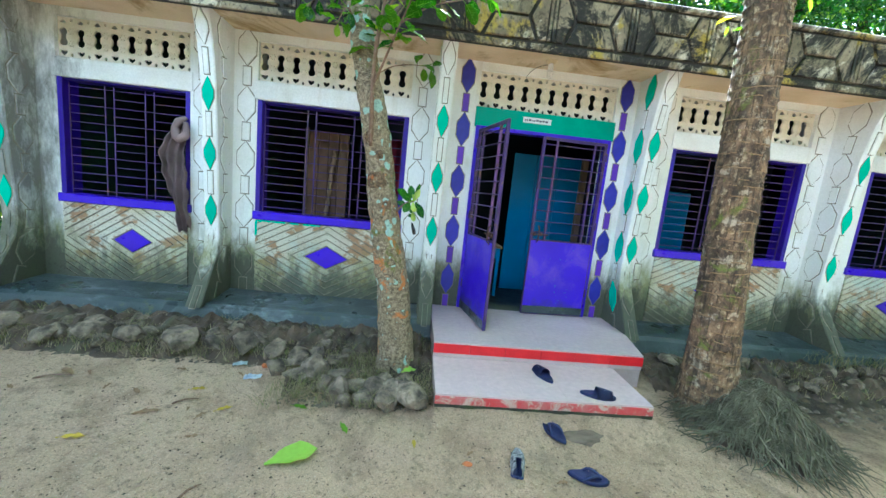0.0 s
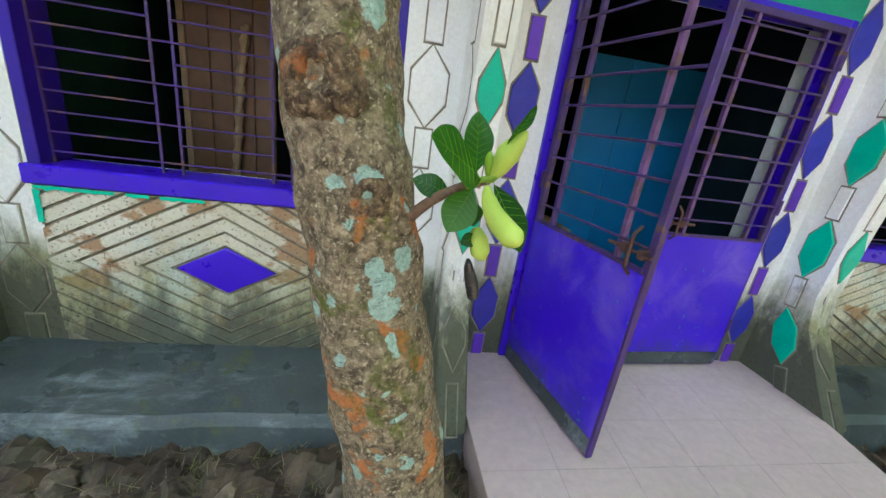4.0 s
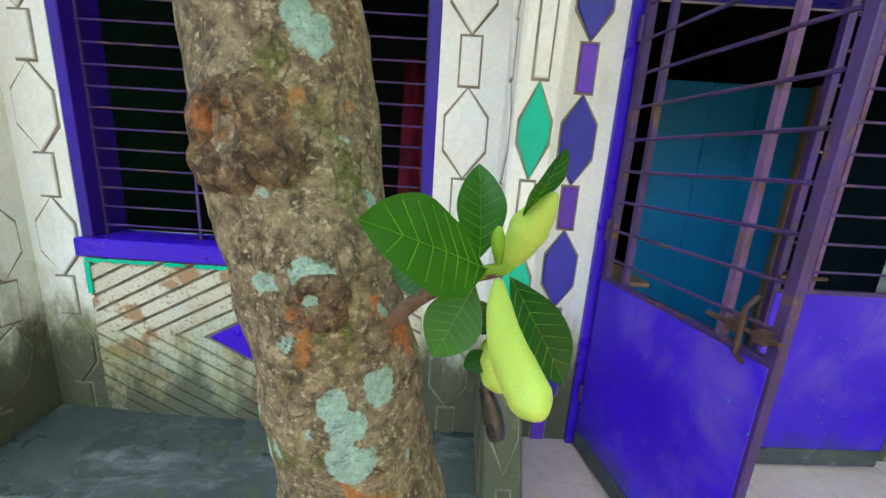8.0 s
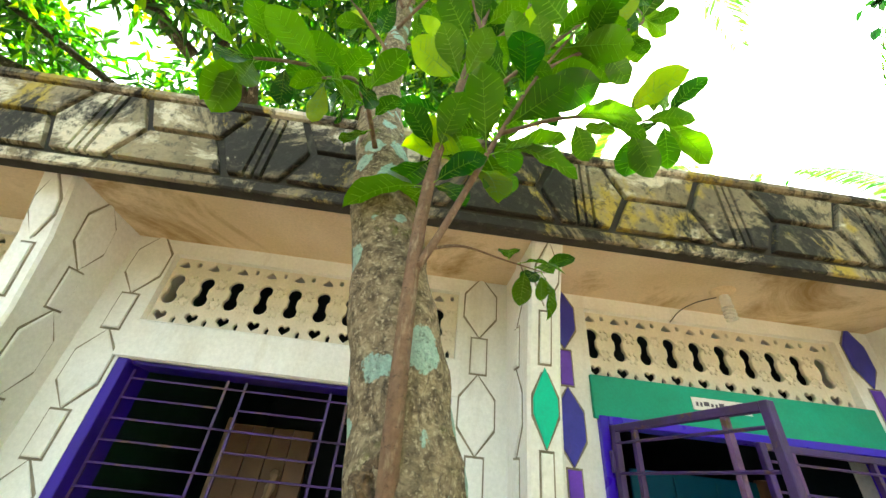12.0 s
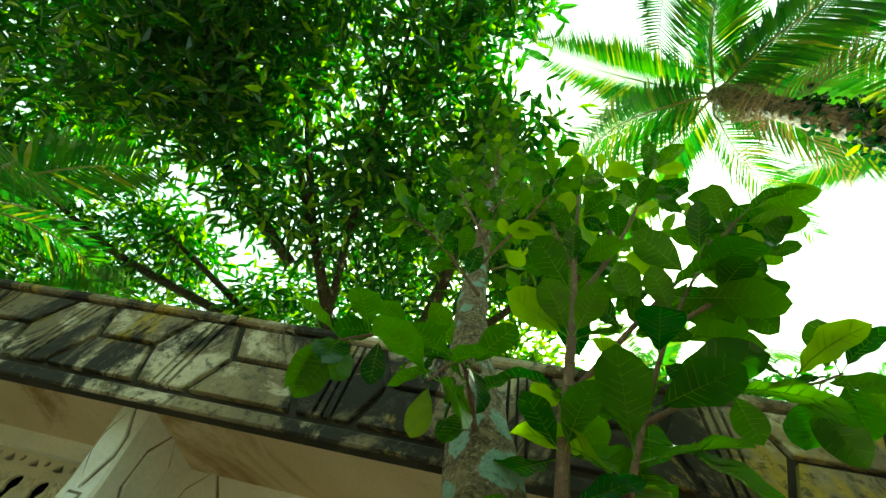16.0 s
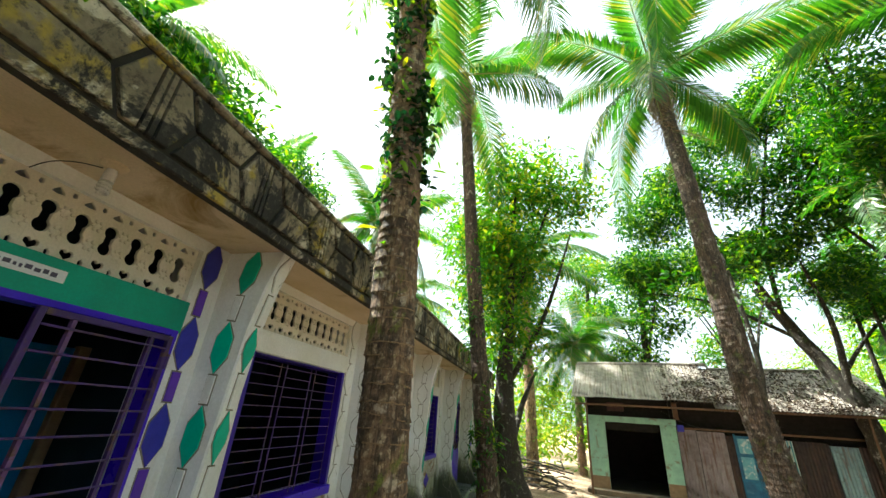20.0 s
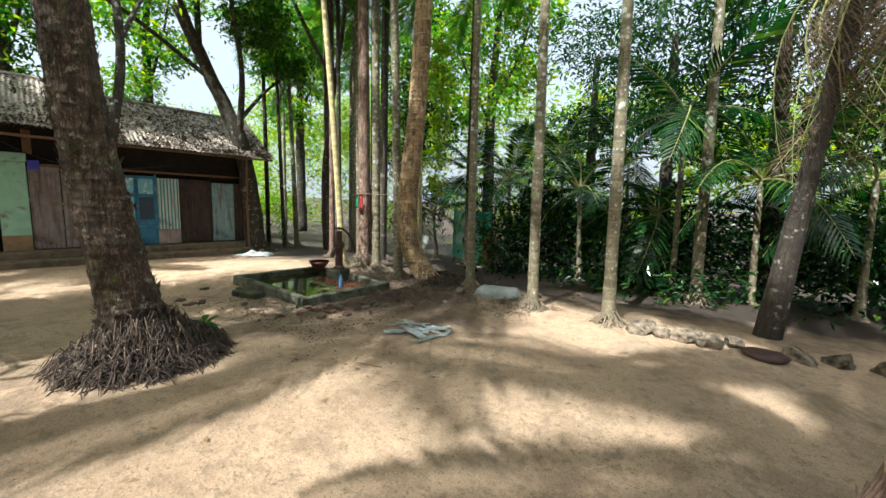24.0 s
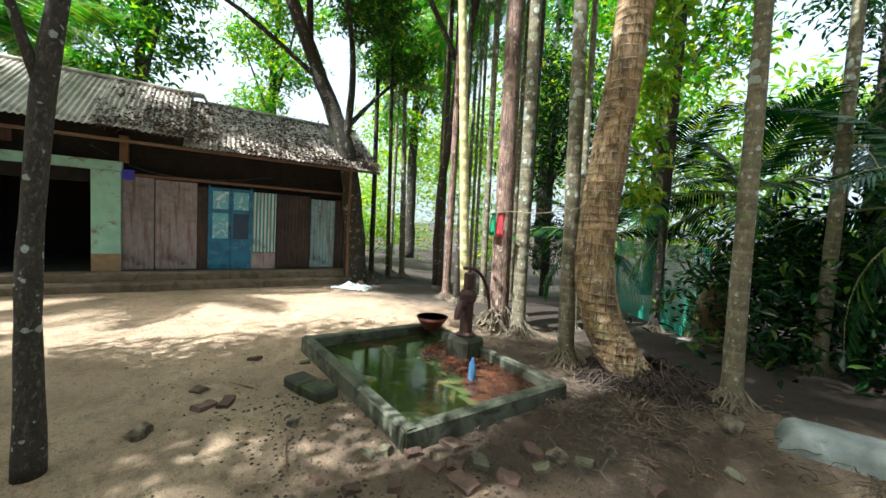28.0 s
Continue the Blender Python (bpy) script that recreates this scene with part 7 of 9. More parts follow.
    part("withered_fruit", tube(bmesh.new(), smooth_path(local([(-0.188, 3.01, 1.345), (-0.180, 3.02, 1.318), (-0.168, 3.02, 1.284), (-0.160, 3.02, 1.252), (-0.158, 3.02, 1.246)], base), 14), lerp_list([0.004, 0.012, 0.016, 0.014, 0.004], 14), 12, 0.05, 40), BLACKPL, br, "shrivelled black fruit", True)
    # rising shoot with its leaves
    shoot([(-0.560, 2.985, 1.92), (-0.566, 2.955, 2.05), (-0.576, 2.95, 2.3), (-0.576, 2.95, 2.55), (-0.553, 2.95, 2.8), (-0.500, 2.96, 3.2), (-0.44, 3.02, 3.7), (-0.36, 3.08, 4.3), (-0.3, 3.1, 4.9)], 0.019, 40, 1.15, 2, 0.42)
    shoot([(-0.570, 2.945, 2.38), (-0.516, 2.94, 2.51), (-0.456, 2.93, 2.673), (-0.385, 2.92, 2.86), (-0.28, 2.89, 3.10), (-0.14, 2.85, 3.35)], 0.010, 22, 1.15, 3, 0.42)
    shoot([(-0.53, 2.97, 2.9), (-0.30, 2.92, 3.2), (-0.05, 2.85, 3.5), (0.15, 2.80, 3.75)], 0.009, 22, 1.0, 2, 0.2)
    shoot([(-0.48, 3.0, 3.3), (-0.28, 3.0, 3.7), (-0.08, 2.95, 4.2), (0.05, 2.95, 4.6)], 0.009, 17, 1.1, 2, 0.2)
    shoot([(-0.44, 3.04, 3.5), (-0.52, 3.05, 4.0), (-0.5, 3.1, 4.7), (-0.45, 3.1, 5.4)], 0.009, 17, 1.05, 2, 0.2)
    shoot([(-0.28, 2.89, 3.10), (0.0, 2.86, 3.35), (0.2, 2.95, 3.7), (0.28, 3.05, 4.1)], 0.007, 18, 1.0, 2, 0.15)
    shoot([(-0.05, 2.85, 3.5), (0.10, 2.98, 3.9), (0.18, 3.1, 4.4), (0.2, 3.2, 4.9)], 0.007, 18, 1.0, 2, 0.15)
    shoot([(-0.28, 3.0, 3.7), (-0.2, 3.15, 4.3), (-0.1, 3.25, 5.0), (0.0, 3.3, 5.6)], 0.008, 20, 1.0, 2, 0.15)
    shoot([(-0.40, 2.92, 2.82), (-0.18, 2.95, 2.98), (0.06, 3.0, 3.08), (0.24, 3.05, 3.2)], 0.007, 14, 1.15, 3, 0.3)
    shoot([(-0.575, 2.955, 2.43), (-0.46, 3.10, 2.56), (-0.30, 3.28, 2.65), (-0.13, 3.36, 2.67)], 0.005, 4, 0.78, 4, 0.72)
    for way in ([(-0.75, 3.05, 3.0), (-0.92, 2.90, 2.95), (-1.05, 2.80, 2.80)], [(-0.74, 3.02, 2.8), (-0.78, 2.86, 2.85), (-0.82, 2.75, 2.70)], [(-0.80, 3.1, 3.4), (-1.0, 3.0, 3.6), (-1.15, 2.92, 3.65)], [(-0.82, 3.15, 3.7), (-0.6, 3.0, 4.0), (-0.5, 2.9, 4.2)], [(-0.84, 3.2, 4.0), (-1.05, 3.15, 4.5), (-1.2, 3.1, 4.9)], [(-0.85, 3.22, 4.4), (-0.7, 3.3, 5.0), (-0.6, 3.3, 5.6)], [(-0.86, 3.26, 5.2), (-0.9, 3.2, 5.8), (-0.95, 3.2, 6.4)], [(-0.86, 3.24, 4.8), (-1.1, 3.35, 5.4), (-1.3, 3.4, 5.8)]):
        shoot(way, 0.008, 14, 0.80, 2, 0.2)
    # the leafy upper stem
    for k in range(17):
        z = 3.9 + 0.18 * k
        a = radians(137.5 * k + 20)
        r = 0.30 + 0.10 * math.sin(k * 1.7)
        x, y = -0.86 - 0.02 * (z - 3.9), 3.34 + 0.06 * (z - 3.9)
        shoot([(x, y, z), (x + 0.6 * r * math.cos(a), y + 0.6 * r * math.sin(a), z + 0.22), (x + r * math.cos(a), y + r * math.sin(a), z + 0.55)], 0.007, 10, 0.85, 3, 0.2)
    return tree


def fruit_mat():
    m = Mat("green_fruit_skin", 0.55)
    m.colour(m.vary(m.mix(m.noise(9), (0.36, 0.50, 0.06), (0.46, 0.56, 0.10)), m.noise(260, 2), 0.10)).bump(m.voronoi(420), 0.2, 0.0012)
    return m.m


FRUIT = fruit_mat()
build_jackfruit()

# ---- at the entrance ----
def build_sign():
    s = thing("door_sticker", "white paper sticker with an unreadable line of writing", "sticker", (1.085, WALL - 0.0235, 2.475))
    part("sheet", box(bmesh.new(), -0.16, 0.16, -0.002, 0.0, 0.0, 0.062), PAPERW, s)
    rng = random.Random(4)
    x = -0.14
    while x < 0.13:
        w = rng.uniform(0.008, 0.030)
        part("writing_bar", box(bmesh.new(), x, x + w, -0.0035, -0.002, 0.018 + rng.uniform(0, 0.006), 0.034 + rng.uniform(0, 0.012)), INK, s)
        x += w + 0.010


build_sign()


def build_bulb():
    b = thing("ceiling_bulb", "white spiral energy-saving bulb under the soffit", "bulb", (1.08, 3.93, SOFFIT_Z))
    part("ceiling_rose", tube(bmesh.new(), [(0, 0, 0.0), (0, 0, -0.012), (0, 0, -0.03)], [0.062, 0.058, 0.03], 18), SOFFIT, b)
    part("holder", tube(bmesh.new(), [(0, 0, -0.028), (0, 0, -0.05), (0, 0, -0.085), (0, 0, -0.10)], [0.022, 0.027, 0.027, 0.030], 14), BULBM, b, "white bulb holder")
    pts = [(0.024 * math.cos(a), 0.024 * math.sin(a), -0.105 - 0.0030 * a) for a in np.linspace(0, 6.6 * math.pi, 60)]
    part("spiral_tube", tube(bmesh.new(), pts, [0.0075] * 60, 8), BULBM, b, "white glass spiral", True)
    part("wire", tube(bmesh.new(), smooth_path([(-0.03, 0.02, -0.035), (-0.10, 0.08, -0.045), (-0.16, 0.15, -0.075), (-0.19, 0.215, -0.125)], 14), [0.003] * 14, 5), BLACKPL, b, "black wire")


build_bulb()


def slipper(label, at, turn, mat, length=0.27, flip=False, print_mat=None, group="slippers at the steps"):
    s = thing("slipper", label, "slipper", at, turn, group)
    n, pts = 22, []
    for k in range(n):
        a = 2 * math.pi * k / n
        x = math.cos(a) * length / 2
        w = 0.046 + 0.010 * math.cos(a) - 0.007 * math.cos(2 * a)
        pts.append((x, math.sin(a) * w))
    bm = bmesh.new()
    rings = [[bm.verts.new((x * f, y * f, z + 0.006 * (x / length) ** 2)) for x, y in pts] for f, z in ((0.97, 0.0), (1.0, 0.006), (1.0, 0.020), (0.96, 0.025), (0.86, 0.022))]
    for p, q in zip(rings, rings[1:]):
        for k in range(n):
            bm.faces.new((p[k], p[(k + 1) % n], q[(k + 1) % n], q[k]))
    bm.faces.new(rings[-1])
    bm.faces.new(rings[0][::-1])
    part("sole", bm, mat, s, smooth=True)
    if flip:
        for sgn in (-1, 1):
            part("strap", tube(bmesh.new(), smooth_path([(0.075, 0, 0.022), (0.055, sgn * 0.012, 0.045), (0.0, sgn * 0.040, 0.045), (-0.035, sgn * 0.047, 0.012)], 12), lerp_list([0.006, 0.010, 0.009], 12), 7), mat, s, smooth=True)
    else:
        bm = bmesh.new()
        rows = []
        for x in (-0.02, 0.01, 0.04, 0.07, 0.10):
            rows.append([bm.verts.new((x, 0.054 * math.cos(a) * (1.0 - x), 0.012 + 0.066 * math.sin(a) * (1 - x * 2.2))) for a in np.linspace(0, math.pi, 11)])
        for p, q in zip(rows, rows[1:]):
            for k in range(10):
                bm.faces.new((p[k], p[k + 1], q[k + 1], q[k]))
        geo = bmesh.ops.solidify(bm, geom=bm.faces[:], thickness=0.006)
        part("strap", bm, mat, s, smooth=True)
    if print_mat:
        part("print_bar", box(bmesh.new(), 0.03, 0.042, -0.02, 0.02, 0.066, 0.0685, m=pose(0, 0, 0.002, 0, 4, 0)), print_mat, s, "pale printed mark")
    return s


slipper("dark blue rubber slide slipper on the lower step", (1.045, 2.84, STEP_Z), 108, BLACKRUB, 0.26, False, SLIPWHITE)
slipper("dark blue rubber slide slipper on the lower step", (1.395, 2.56, STEP_Z), -16, BLACKRUB, 0.27, False, SLIPWHITE)
slipper("black rubber flip-flop on the sand", (0.965, 2.29, ground_height(0.965, 2.29) + 0.03), 108, BLACKRUB, 0.25, True)
slipper("black rubber flip-flop on the sand", (1.06, 1.93, ground_height(1.06, 1.93)), -18, BLACKRUB, 0.25, True)


def build_shoe():
    s = thing("cloth_shoe", "speckled grey cloth shoe on the sand", "shoe", (0.62, 1.99, ground_height(0.62, 1.99)), 75)
    bm = bmesh.new()
    rows = []
    for i in range(11):
        u = i / 10
        x = -0.11 + 0.23 * u
        w = 0.040 * math.sin(math.pi * (0.10 + 0.83 * u)) ** 0.5 + 0.006
        h = 0.065 - 0.028 * u ** 2 if u < 0.9 else 0.03
        rows.append([bm.verts.new((x, w * math.cos(a), 0.016 + h * max(math.sin(a), 0) ** 0.7)) for a in np.linspace(0, math.pi, 12)])
    for p, q in zip(rows, rows[1:]):
        for k in range(11):
            if not (rows.index(p) < 4 and 4 <= k <= 6):
                bm.faces.new((p[k], p[k + 1], q[k + 1], q[k]))
    part("upper", bm, SHOEGREY, s, smooth=True)
    part("sole", tube(bmesh.new(), [(-0.115, 0, 0.010), (-0.08, 0, 0.010), (0.06, 0, 0.010), (0.125, 0, 0.012)], [0.010, 0.012, 0.012, 0.008], 8), BLACKRUB, s)
    bm = bmesh.new()
    box(bm, -0.115, 0.12, -0.040, 0.040, 0.0, 0.016, 0.010)
    part("outsole", bm, BLACKRUB, s)


build_shoe()


def build_hung_cloth():
    c = thing("hanging_shawl", "grey-mauve cloth hung from the window bars", "cloth", (-2.66, WALL - 0.04, 2.06))
    bm = bmesh.new()
    rows = []
    for i in range(30):
        u = i / 29
        z = -1.14 * u
        w = (0.05 + 0.20 * min(u / 0.20, 1) ** 0.7) * (1.0 - 0.75 * max(u - 0.30, 0)) * (1 + 0.35 * noise.noise((u * 7, 3, 0)))
        cx = 0.01 - 0.10 * math.sin(min(u, 0.3) * 5) + 0.16 * max(u - 0.3, 0)
        row = []
        for k in range(26):
            s = k / 25 - 0.5
            fold = 0.022 * math.sin(s * 21 + 5.0 * u + 2.0 * noise.noise((u * 3, s * 2, 1))) + 0.055 * noise.noise((s * 3.5 + u, u * 2.2, 2)) + 0.028 * noise.noise((s * 7, u * 12, 4))
            row.append(bm.verts.new((cx + s * w, -0.045 + fold - 0.03 * math.sin(u * 3), z + 0.05 * abs(s) * u - 0.03 * math.sin(s * 15) * u)))
        rows.append(row)
    for p, q in zip(rows, rows[1:]):
        for k in range(25):
            bm.faces.new((p[k], p[k + 1], q[k + 1], q[k]))
    bmesh.ops.solidify(bm, geom=bm.faces[:], thickness=0.005)
    part("cloth", bm, GREYCLOTH, c, smooth=True)
    bm = tube(bmesh.new(), smooth_path([(0.0, 0.02, 0.05), (-0.03, -0.05, 0.0), (-0.06, -0.06, -0.09), (-0.02, -0.07, -0.17), (0.05, -0.06, -0.12), (0.03, -0.04, 0.0)], 24), lerp_list([0.02, 0.04, 0.045, 0.04, 0.02], 24), 10, 0.3, 18)
    part("knot", bm, GREYCLOTH, c, smooth=True)


build_hung_cloth()

# ---- inside the rooms ----
_c = thing("plank_door", "brown plank door leaf standing in the room", "door", (-1.38, 5.05, FLOOR_Z))
for _k in range(4):
    part("plank", box(bmesh.new(), -0.26 + 0.13 * _k + 0.002, -0.13 + 0.13 * _k - 0.002, 0, 0.03, 0, 1.95, 0.004), WOOD, _c)
part("stile", box(bmesh.new(), -0.30, -0.262, -0.01, 0.04, 0, 1.98, 0.005), PALEWOOD, _c, "pale wooden stile")
part("hanging_garland", tube(bmesh.new(), smooth_path([(0.10, -0.02, 1.72), (0.06, -0.04, 1.4), (0.02, -0.04, 0.9), (-0.02, -0.03, 0.55)], 24), [0.02 + 0.012 * (i % 2) for i in range(24)], 8, 0.4, 30), PALEWOOD, _c, "dry woven garland")
_c = thing("hung_garment", "dark red cloth hanging inside the window", "cloth", (-0.42, 4.95, 1.28))
bm = bmesh.new()
_rows = [[bm.verts.new((0.30 * (k / 15 - 0.5) * (1 + 0.2 * u), 0.03 * math.sin(k * 1.1 + 2 * u), 0.95 * (1 - u))) for k in range(16)] for u in (0, 0.25, 0.5, 0.75, 1.0)]
for _p, _q in zip(_rows, _rows[1:]):
    for _k in range(15):
        bm.faces.new((_p[_k], _p[_k + 1], _q[_k + 1], _q[_k]))
bmesh.ops.solidify(bm, geom=bm.faces[:], thickness=0.004)
part("cloth", bm, MAROON, _c, smooth=True)
_c = thing("blue_screen", "tall blue painted board screen behind the door", "screen", (1.58, 5.3, FLOOR_Z))
for _k in range(3):
    part("board", box(bmesh.new(), -0.42 + 0.33 * _k, -0.095 + 0.33 * _k, 0, 0.025, 0.0, 1.98, 0.004), BLUEWALL, _c)
part("post", box(bmesh.new(), 0.58, 0.66, -0.03, 0.05, 0, 2.0, 0.006), PALEWOOD, _c, "bare wooden post")
_c = thing("curtain", "dark red curtain inside the doorway", "curtain", (2.15, 5.6, FLOOR_Z))
bm = bmesh.new()
_rows = [[bm.verts.new((0.016 * k - 0.16, 0.035 * math.sin(k * 0.9), z)) for k in range(21)] for z in (0.05, 0.7, 1.4, 2.0)]
for _p, _q in zip(_rows, _rows[1:]):
    for _k in range(20):
        bm.faces.new((_p[_k], _p[_k + 1], _q[_k + 1], _q[_k]))
bmesh.ops.solidify(bm, geom=bm.faces[:], thickness=0.004)
part("cloth", bm, MAROON, _c, smooth=True)
_c = thing("small_table", "small blue table just inside the door", "table", (0.74, 5.0, FLOOR_Z))
part("tabletop", box(bmesh.new(), -0.28, 0.28, -0.22, 0.22, 0.66, 0.69, 0.005), PALEWOOD, _c, "pale wooden top")
for _x in (-0.24, 0.24):
    for _y in (-0.18, 0.18):
        part("leg", box(bmesh.new(), _x - 0.02, _x + 0.02, _y - 0.02, _y + 0.02, 0, 0.66, 0.004), BLUEWALL, _c)
part("apron", box(bmesh.new(), -0.22, 0.22, -0.19, -0.17, 0.52, 0.655), BLUEWALL, _c)
_c = thing("wardrobe", "dark blue cupboard inside the far window", "cupboard", (3.6, 5.6, FLOOR_Z))
part("body", box(bmesh.new(), -0.5, 0.5, 0, 0.5, 0, 1.7, 0.01), BLUEWALL, _c)
part("cupboard_door", box(bmesh.new(), -0.49, -0.005, -0.02, 0, 0.05, 1.65, 0.006), BLUEWALL, _c)
part("cupboard_door", box(bmesh.new(), 0.005, 0.49, -0.02, 0, 0.05, 1.65, 0.006), BLUEWALL, _c)


# ---- rubble, weeds and litter along the plinth ----
def rock_mesh(seed, mat=ROCK):
    bm = bmesh.new()
    bmesh.ops.create_icosphere(bm, subdivisions=3, radius=1.0)
    rng = random.Random(seed)
    o = Vector((rng.uniform(0, 50), rng.uniform(0, 50), rng.uniform(0, 50)))
    cuts = []
    for _ in range(10):
        d = Vector((rng.gauss(0, 1), rng.gauss(0, 1), rng.gauss(0, 0.8))).normalized()
        cuts.append((d, rng.uniform(0.42, 0.82)))
    for v in bm.verts:
        p = v.co.copy()
        for d, lim in cuts:
            over = p.dot(d) - lim
            if over > 0:
                p -= d * over
        p *= 1.15 + 0.16 * noise.noise(p * 1.6 + o) + 0.16 * noise.noise(p * 5 + o) + 0.10 * noise.noise(p * 12 + o)
        v.co = p
    return finish("stone", bm, mat, False)


ROCKS = [rock_mesh(400 + _k) for _k in range(10)]
_r = random.Random(77)


def lay_stone(x, y, s, sink=0.3, label="earthy grey rubble stone beside the plinth", group="rubble along the plinth"):
    ob = new("stone", _r.choice(ROCKS))
    z = ground_height(x, y)
    sx, sy, sz = s * _r.uniform(0.8, 1.3), s * _r.uniform(0.7, 1.1), s * _r.uniform(0.55, 0.85)
    ob.matrix_basis = Matrix.Translation((x, y, z + sz * (1 - 2 * sink) * 0.8 + (0.045 if 3.0 < y < 3.7 else 0.03 if -1.1 < x < 0.1 and 2.4 < y < 3.1 else 0.0))) @ pose(0, 0, 0, _r.uniform(-20, 20), _r.uniform(-20, 20), _r.uniform(0, 360)) @ Matrix.Diagonal((sx, sy, sz, 1))
    return tagged(ob, label, "stone", group)


for _k in range(240):
    _x = _r.uniform(-5.2, -0.02) if _k < 95 or _k > 165 else _r.uniform(2.5, 9.0)
    _y = 3.12 + 0.42 * _r.random() + 0.05 * math.sin(_x * 3) - (0.22 * max(0, _x + 1.6) if _x < 0 else 0) * _r.random()
    if abs(_x + 0.39) < 0.26 and abs(_y - 2.98) < 0.26:
        continue
    lay_stone(_x, _y, _r.choice((0.03, 0.04, 0.05, 0.06, 0.07, 0.09)))
for _x, _y, _s in ((-0.62, 2.62, 0.11), (-0.42, 2.56, 0.10), (-0.22, 2.60, 0.12), (-0.05, 2.58, 0.14), (-0.10, 2.78, 0.09), (-0.66, 2.82, 0.10), (-0.85, 2.86, 0.14), (-1.05, 3.02, 0.12), (-1.3, 3.10, 0.11), (-0.3, 2.72, 0.09), (-2.1, 3.15, 0.15), (-2.9, 3.2, 0.12), (-3.6, 3.2, 0.15), (-4.3, 3.1, 0.17), (-0.52, 2.70, 0.10), (-0.75, 2.70, 0.09), (-0.15, 2.68, 0.10), (-0.02, 2.72, 0.08), (-0.36, 2.64, 0.09), (-0.58, 2.52, 0.07), (-0.28, 2.50, 0.08), (-1.0, 2.80, 0.10), (-1.2, 2.95, 0.10), (-1.55, 3.12, 0.12), (-1.8, 3.15, 0.10), (-2.5, 3.18, 0.12), (-3.2, 3.15, 0.11)):
    lay_stone(_x, _y, _s, 0.2)


def blades(name, label, spots, per, height, mat, seed, spread=0.06, lean=0.6):
    """Thin bent blades of grass in tufts."""
    rng = np.random.default_rng(seed)
    v, f = [], []
    for x, y, z in spots:
        for _ in range(per):
            a, h = rng.uniform(0, 2 * math.pi), height * rng.uniform(0.4, 1.2)
            bx, by = x + rng.normal(0, spread), y + rng.normal(0, spread)
            l = h * lean * rng.uniform(0.3, 1.4)
            w = 0.0018 * rng.uniform(0.6, 1.4)
            c, s = math.cos(a), math.sin(a)
            k = len(v)
            v += [(bx - s * w, by + c * w, z), (bx + s * w, by - c * w, z), (bx + c * l * 0.4 + s * w * 0.8, by + s * l * 0.4 - c * w * 0.8, z + h * 0.65), (bx + c * l * 0.4 - s * w * 0.8, by + s * l * 0.4 + c * w * 0.8, z + h * 0.65), (bx + c * l, by + s * l, z + h)]
            f += [(k, k + 1, k + 2, k + 3), (k + 3, k + 2, k + 4)]
    return tagged(new(name, mesh_from(name, v, f, mat)), label, "grass", kind="stuff")


def spots(n, x0, x1, y0, y1, lift=0.0):
    out = []
    for _ in range(n):
        x, y = _r.uniform(x0, x1), _r.uniform(y0, y1)
        out.append((x, y, ground_height(x, y) + lift))
    return out


blades("grass_tufts", "dry weeds between the rubble stones", spots(300, -5.4, 0.03, 2.95, 3.6, 0.045) + spots(110, -1.1, 0.08, 2.42, 3.2, 0.05) + spots(120, 2.6, 10, 3.0, 3.6, 0.02), 30, 0.075, GRASSM, 90, 0.05, 1.3)
blades("green_weeds", "small green weeds by the house's end", spots(50, 4.4, 6.6, 3.4, 3.7, 0.1), 14, 0.13, GRASSM, 91, 0.08, 0.9)
blades("yard_straw", "thin straw and twigs trodden into the sand", spots(260, -4.6, 2.6, 0.8, 3.0, -0.004), 3, 0.014, LEAFDRY, 93, 0.10, 6.0)
blades("dry_straw", "dry straw and rootlets trodden into the soil", spots(160, 2.0, 9.0, -7.6, -3.0, -0.005), 9, 0.018, LEAFDRY, 92, 0.12, 4.0)


def fallen(name, label, at, turn, L, W, mat, curl=0.15, cat="leaf", lift=0.012):
    ob = new(name, blade(name, L, W, mat, curl, 0.25, 0.006, 7))
    ob.matrix_basis = Matrix.Translation((at[0], at[1], ground_height(*at) + lift)) @ pose(0, 0, 0, 0, -6, turn)
    return tagged(ob, label, cat, "fallen leaves")


LEAFYEL = leafy("fallen_yellow", (0.42, 0.30, 0.03), (0.50, 0.36, 0.04), (0.4, 0.28, 0.03), 0.6, 0.2)
LEAFLIME = leafy("fallen_lime", (0.28, 0.46, 0.05), (0.34, 0.52, 0.07), (0.32, 0.5, 0.06), 0.5, 0.25)
fallen("fallen_leaf", "large pale green leaf lying on the sand", (-0.905, 1.93), 25, 0.30, 0.17, LEAFLIME, 0.03)
for _x, _y, _a, _l, _m in ((-2.13, 2.03, 15, 0.14, LEAFYEL), (-1.42, 2.37, 40, 0.12, LEAFYEL), (-0.03, 2.10, 95, 0.09, LEAFYEL), (-0.94, 2.48, -10, 0.13, LEAFBAMBOO), (-0.55, 2.33, -60, 0.13, LEAFBAMBOO), (-1.72, 2.6, 20, 0.12, LEAFYEL), (-1.75, 2.35, 200, 0.16, LEAFDRY), (-1.50, 2.28, 70, 0.10, LEAFDRY), (-2.6, 2.7, 150, 0.18, LEAFDRY), (-1.05, 3.1, 60, 0.12, LEAFYEL), (-1.28, 2.95, 80, 0.10, LEAFBAMBOO), (1.9, 1.55, -15, 0.2, LEAFYEL), (-2.9, 2.2, 80, 0.1, LEAFDRY), (-3.6, 2.4, 30, 0.14, LEAFDRY)):
    fallen("fallen_leaf", "yellowing leaf fallen on the sand" if _m is not LEAFDRY else "dry brown leaf fallen on the sand", (_x, _y), _a, _l, _l * 0.3, _m)
